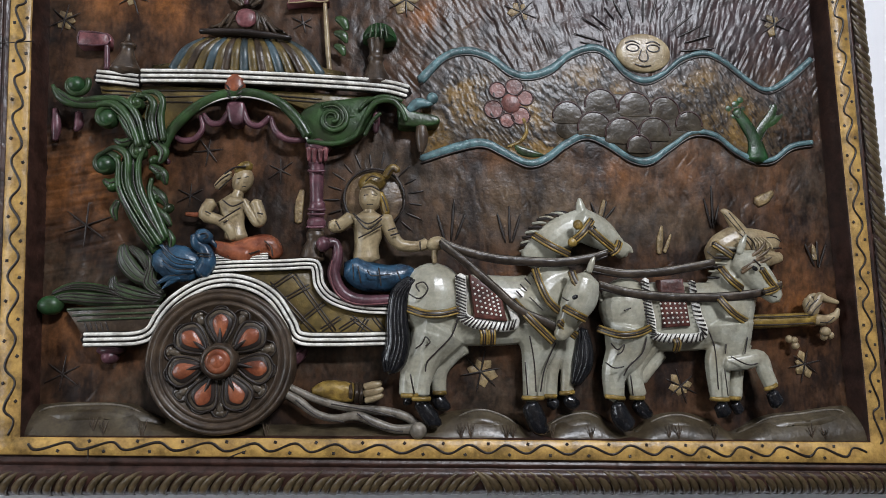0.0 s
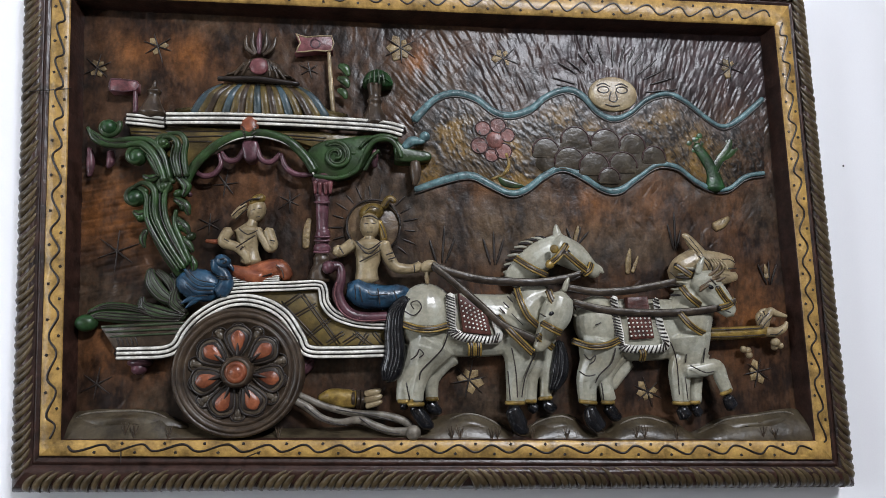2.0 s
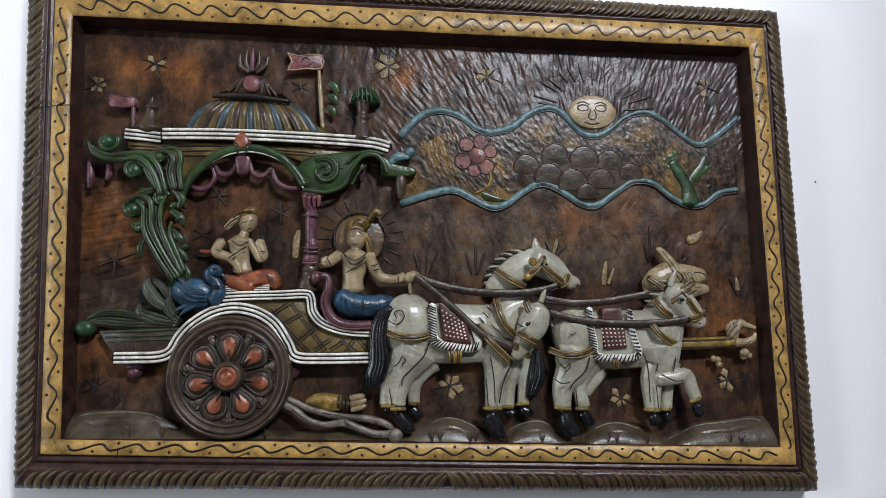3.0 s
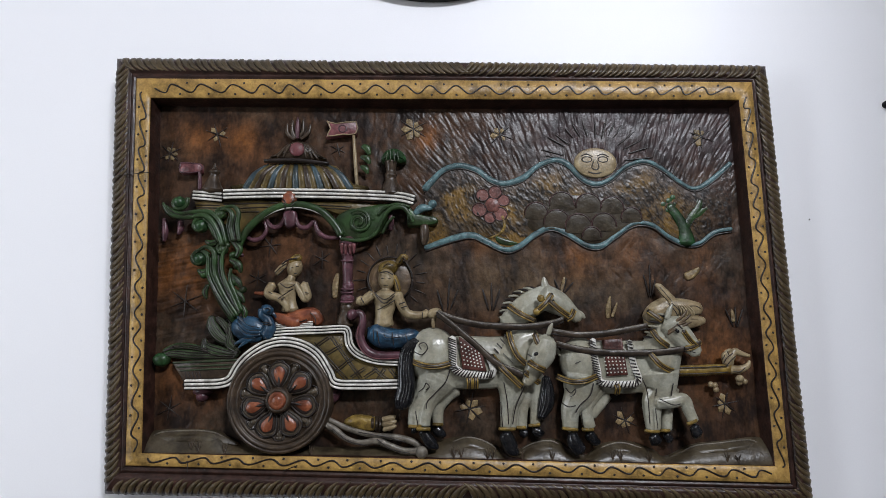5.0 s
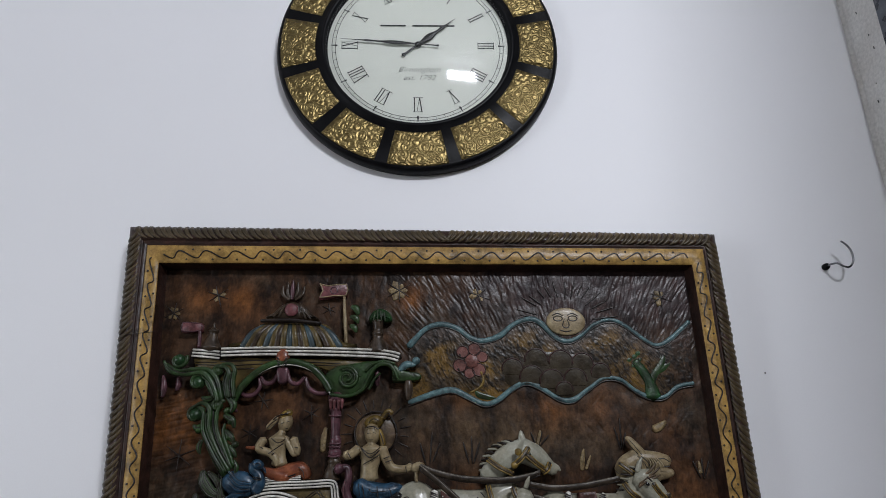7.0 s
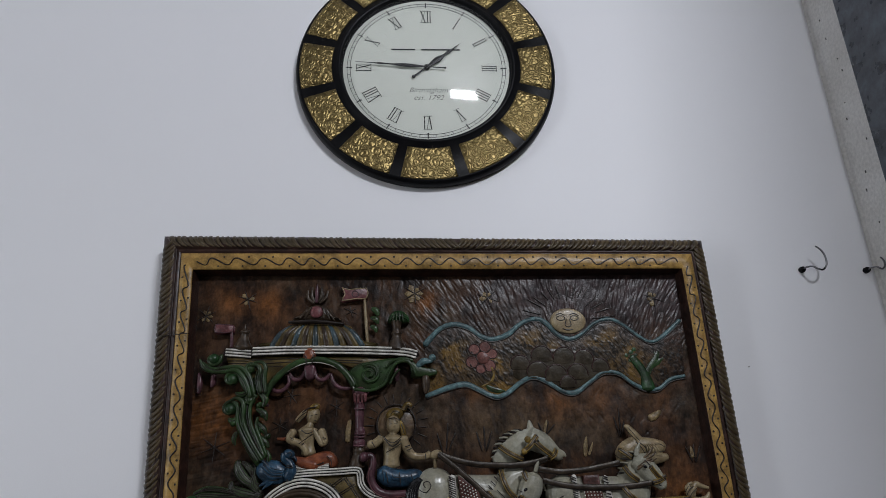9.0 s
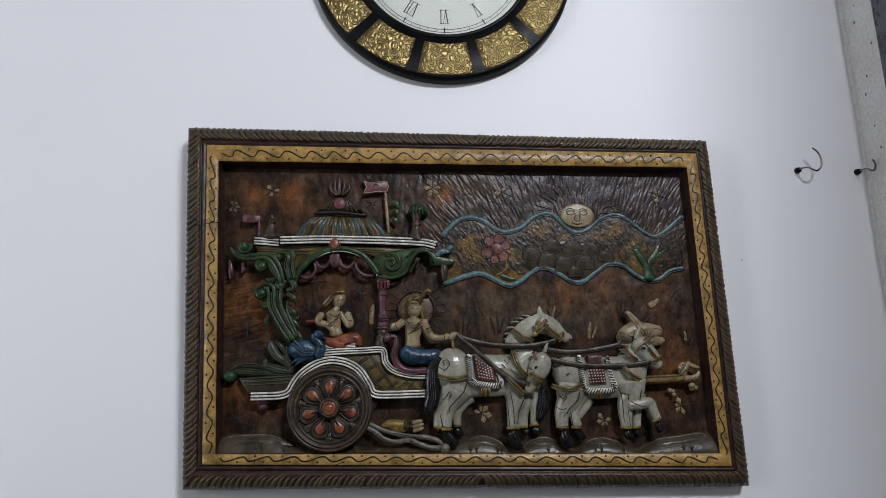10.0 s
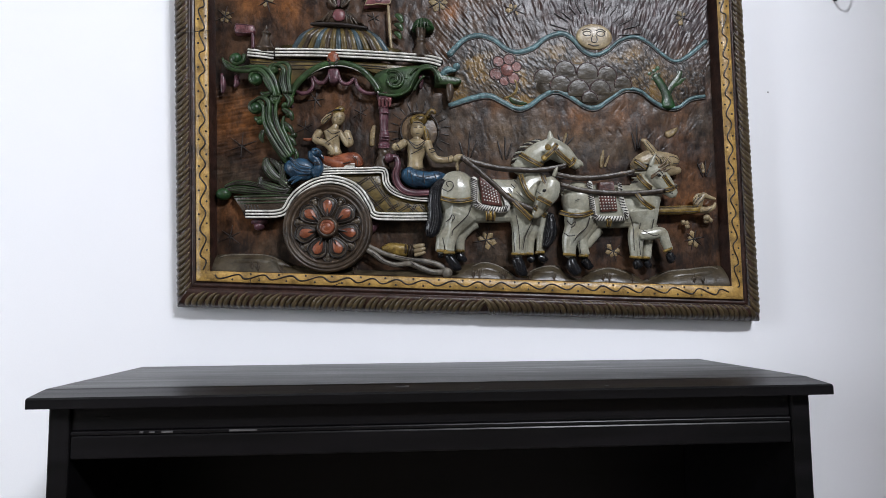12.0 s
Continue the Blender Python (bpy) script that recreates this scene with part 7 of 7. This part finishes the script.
    for k in range(5):
        (u, v), = [(312.3, -54.3)]
        part("mane_lock", tube(bmesh.new(), [(u + 3 * k - 8, v + 7, 40, 0.9), (u + 4 * k - 6, v, 43, 1.1), (u + 5 * k - 8, v - 6, 43, 0.8)], flat=0.8), cream_paint, head)


def harness():
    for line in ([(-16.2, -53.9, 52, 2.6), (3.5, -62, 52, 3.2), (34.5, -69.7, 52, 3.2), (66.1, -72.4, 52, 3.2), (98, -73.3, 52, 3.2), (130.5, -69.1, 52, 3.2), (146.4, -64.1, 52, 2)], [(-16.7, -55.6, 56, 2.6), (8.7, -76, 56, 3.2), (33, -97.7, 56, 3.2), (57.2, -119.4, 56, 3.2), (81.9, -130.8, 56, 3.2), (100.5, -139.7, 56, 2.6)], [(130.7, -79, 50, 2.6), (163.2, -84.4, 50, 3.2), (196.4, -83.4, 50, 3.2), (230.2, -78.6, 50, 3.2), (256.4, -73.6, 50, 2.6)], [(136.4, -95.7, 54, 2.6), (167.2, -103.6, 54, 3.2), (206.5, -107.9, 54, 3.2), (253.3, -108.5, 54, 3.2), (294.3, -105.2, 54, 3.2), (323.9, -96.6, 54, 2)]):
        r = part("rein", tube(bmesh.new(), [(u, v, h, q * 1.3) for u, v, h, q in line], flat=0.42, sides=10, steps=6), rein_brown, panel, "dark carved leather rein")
        # pale line along the upper edge, dark line along the lower
        part("rein_edge", tube(bmesh.new(), [(u, v + 2.4, h + 1.1, 0.9) for u, v, h, q in line], flat=0.6, steps=6), branch_grey, r, "pale upper edge")
        part("rein_hem", tube(bmesh.new(), [(u, v - 3.6, h - 0.4, 1.3) for u, v, h, q in line], flat=0.8, steps=6), dark_line, r, "dark lower edge")
    pole = part("draught_pole", tube(bmesh.new(), [(292.8, -132.9, 34, 7.2), (331.5, -132.2, 34, 7.2), (370.8, -130.3, 34, 6.5)], flat=0.8, sides=12), strap_gold, panel, "gold painted draught pole")
    for y in (-4, 4):
        part("pole_line", tube(bmesh.new(), [(u, v + y, 41.5, 0.7) for u, v in [(293, -132.4), (327.9, -132.3), (363.3, -131)]], flat=0.8), dark_line, pole)
    bm = tube(bmesh.new(), [(362.8, -124.9, 36, 5.9), (370.8, -115.8, 36, 5.9), (376.6, -107.9, 36, 4.5), (383.5, -110.7, 36, 3.9), (396.2, -114.2, 36, 2)], flat=0.8)
    tube(bm, [(369.4, -131.6, 36, 5.9), (381.5, -131.9, 36, 5.2), (392, -127.4, 36, 3.9), (395.6, -120.8, 36, 2)], flat=0.8)
    tube(bm, [(367.4, -113.8, 36, 3.2), (364.3, -109.1, 36, 2.6), (371.7, -105.9, 36, 2)], flat=0.8)
    blob(bm, *[(367, -118.4)][0], 34, 8, 11, 6, 20)
    blob(bm, *[(381.9, -143.7)][0], 32, 6, 5, 4, 0)
    finial = part("finial", bm, cream_paint, pole, "pale carved beast-head finial")
    carve(finial, ([(357.7, -123.7, 42, 0.6), (363.4, -116, 42, 0.6), (370.9, -110.8, 42, 0.6)], [(360.9, -127.7, 42, 0.6), (367.2, -120.6, 42, 0.6), (374.9, -114.2, 42, 0.6)], [(366.4, -114, 42, 0.6), (364.1, -108.1, 42, 0.6)], [(370.2, -134.4, 42, 0.6), (378.7, -134.6, 42, 0.6), (386.3, -129.5, 42, 0.6)], [(356, -119.1, 42, 0.5), (360.8, -112.6, 42, 0.5)]))
    for p in [(349.4, -152.2), (343.9, -150.8), (382.6, -149), (389.9, -147.8), (350.4, -157.5)]:
        part("bell", blob(bmesh.new(), p[0], p[1], 28, 4, 4, 4, detail=10), cream_paint, pole, "pale round bell")
    # fallen branch and quiver under the body
    branch = part("branch", tube(bmesh.new(), [(-160.8, -192.3, 36, 3.6), (-147.9, -199.7, 36, 4.2), (-133.2, -210.7, 36, 3.6), (-115.5, -215.9, 36, 3.6), (-94.7, -214.3, 36, 4.2), (-76.8, -221.4, 36, 4.2), (-58.9, -227.3, 36, 4.2), (-37.7, -226.9, 36, 4.7)], flat=0.8, sides=10, steps=6), branch_grey, panel, "grey-white carved branch on the ground")
    part("branch_fork", tube(bmesh.new(), [(-157.1, -186.8, 32, 3.1), (-130.4, -199.4, 32, 3.6), (-100.6, -207.4, 32, 3.6), (-70.6, -210.8, 32, 4.2), (-49.4, -216.8, 32, 4.2), (-37.3, -226.2, 32, 3.1)], flat=0.8, sides=10, steps=6), branch_grey, branch)
    part("branch_knob", blob(bmesh.new(), *[(-38.7, -228.8)][0], 40, 8, 8, 7), branch_grey, branch)
    carve(branch, ([(-150.4, -197.9, 42, 0.7), (-130, -213.1, 42, 0.7), (-106.6, -219.1, 42, 0.7)], [(-94.8, -211.4, 42, 0.7), (-77.1, -223.6, 42, 0.7), (-53.3, -229.2, 42, 0.7)], [(-118.4, -202.8, 38, 0.7), (-82.8, -209.8, 38, 0.7), (-58.9, -216.5, 38, 0.7)]))
    quiver = part("quiver", tube(bmesh.new(), [(-136.6, -191.2, 28, 3.2), (-124.6, -190.4, 28, 8.5), (-109.6, -192.6, 28, 9.8), (-99.4, -193.5, 28, 9.1)], flat=0.7, sides=12), strap_gold, panel, "dull gold quiver lying under the body")
    for line in ([(-88.5, -188.9, 30, 3.9), (-77.6, -186.8, 30, 3.9), (-72.7, -184.6, 30, 2)], [(-88.5, -194.9, 30, 3.9), (-77.6, -192.8, 30, 3.9), (-71.5, -190.6, 30, 2)], [(-87.4, -200.9, 30, 3.2), (-77.7, -198.8, 30, 3.2), (-71.6, -196.6, 30, 2)]):
        part("arrow_end", tube(bmesh.new(), line, flat=0.8), cream_paint, quiver)
    for x in [(-101.8, -192.9), (-96.4, -193.6), (-92.2, -194.4)]:
        part("quiver_band", tube(bmesh.new(), [(x[0], x[1] + 9, 28, 1.8), (x[0] + 1, x[1], 37, 1.8), (x[0], x[1] - 9, 28, 1.8)], flat=0.8), grey_brown, quiver)


background()
mounds()
chariot_body()
wheel(*[(-216.1, -161.7)][0])
foliage()
bird()
canopy()
pillar()
figures()
near_horse()
far_head()
lead_horse()
harness()
frame_sides()


def joints():
    """Glue joints across the frame."""
    for (u0, v0), (u1, v1) in zip([(-435.9, 130.6), (-326.3, -232.8), (-209.6, -247)], [(-393.6, 135.1), (-325.8, -246.6), (-192.8, -240.9)]):
        part("joint", tube(bmesh.new(), [(u0, v0, 43.2, 0.5), ((u0 + u1) / 2, (v0 + v1) / 2, 43.0, 0.6), (u1, v1, 43.4, 0.4)], flat=0.8), dark_line, panel, "dark open joint in the frame")


joints()


# ---- the carving, warped to fit the camera's view, with an assumed forward lean ----
VIEW_WARP = Matrix(((1.00762, -0.00087, 0.00215), (-0.00613, 1.00452, 0.0074), (0.04673, 0.05246, 1.0)))
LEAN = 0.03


def view_warped(p):
    q = VIEW_WARP @ Vector((p[0], p[2], 1.0))
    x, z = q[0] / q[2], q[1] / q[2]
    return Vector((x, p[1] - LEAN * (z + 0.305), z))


def warp_to_view(thing):
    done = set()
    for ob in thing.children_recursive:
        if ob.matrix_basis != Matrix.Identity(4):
            ob.location = view_warped(ob.location)
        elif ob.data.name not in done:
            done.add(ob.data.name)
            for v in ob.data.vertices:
                v.co = view_warped(v.co)
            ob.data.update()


warp_to_view(panel)
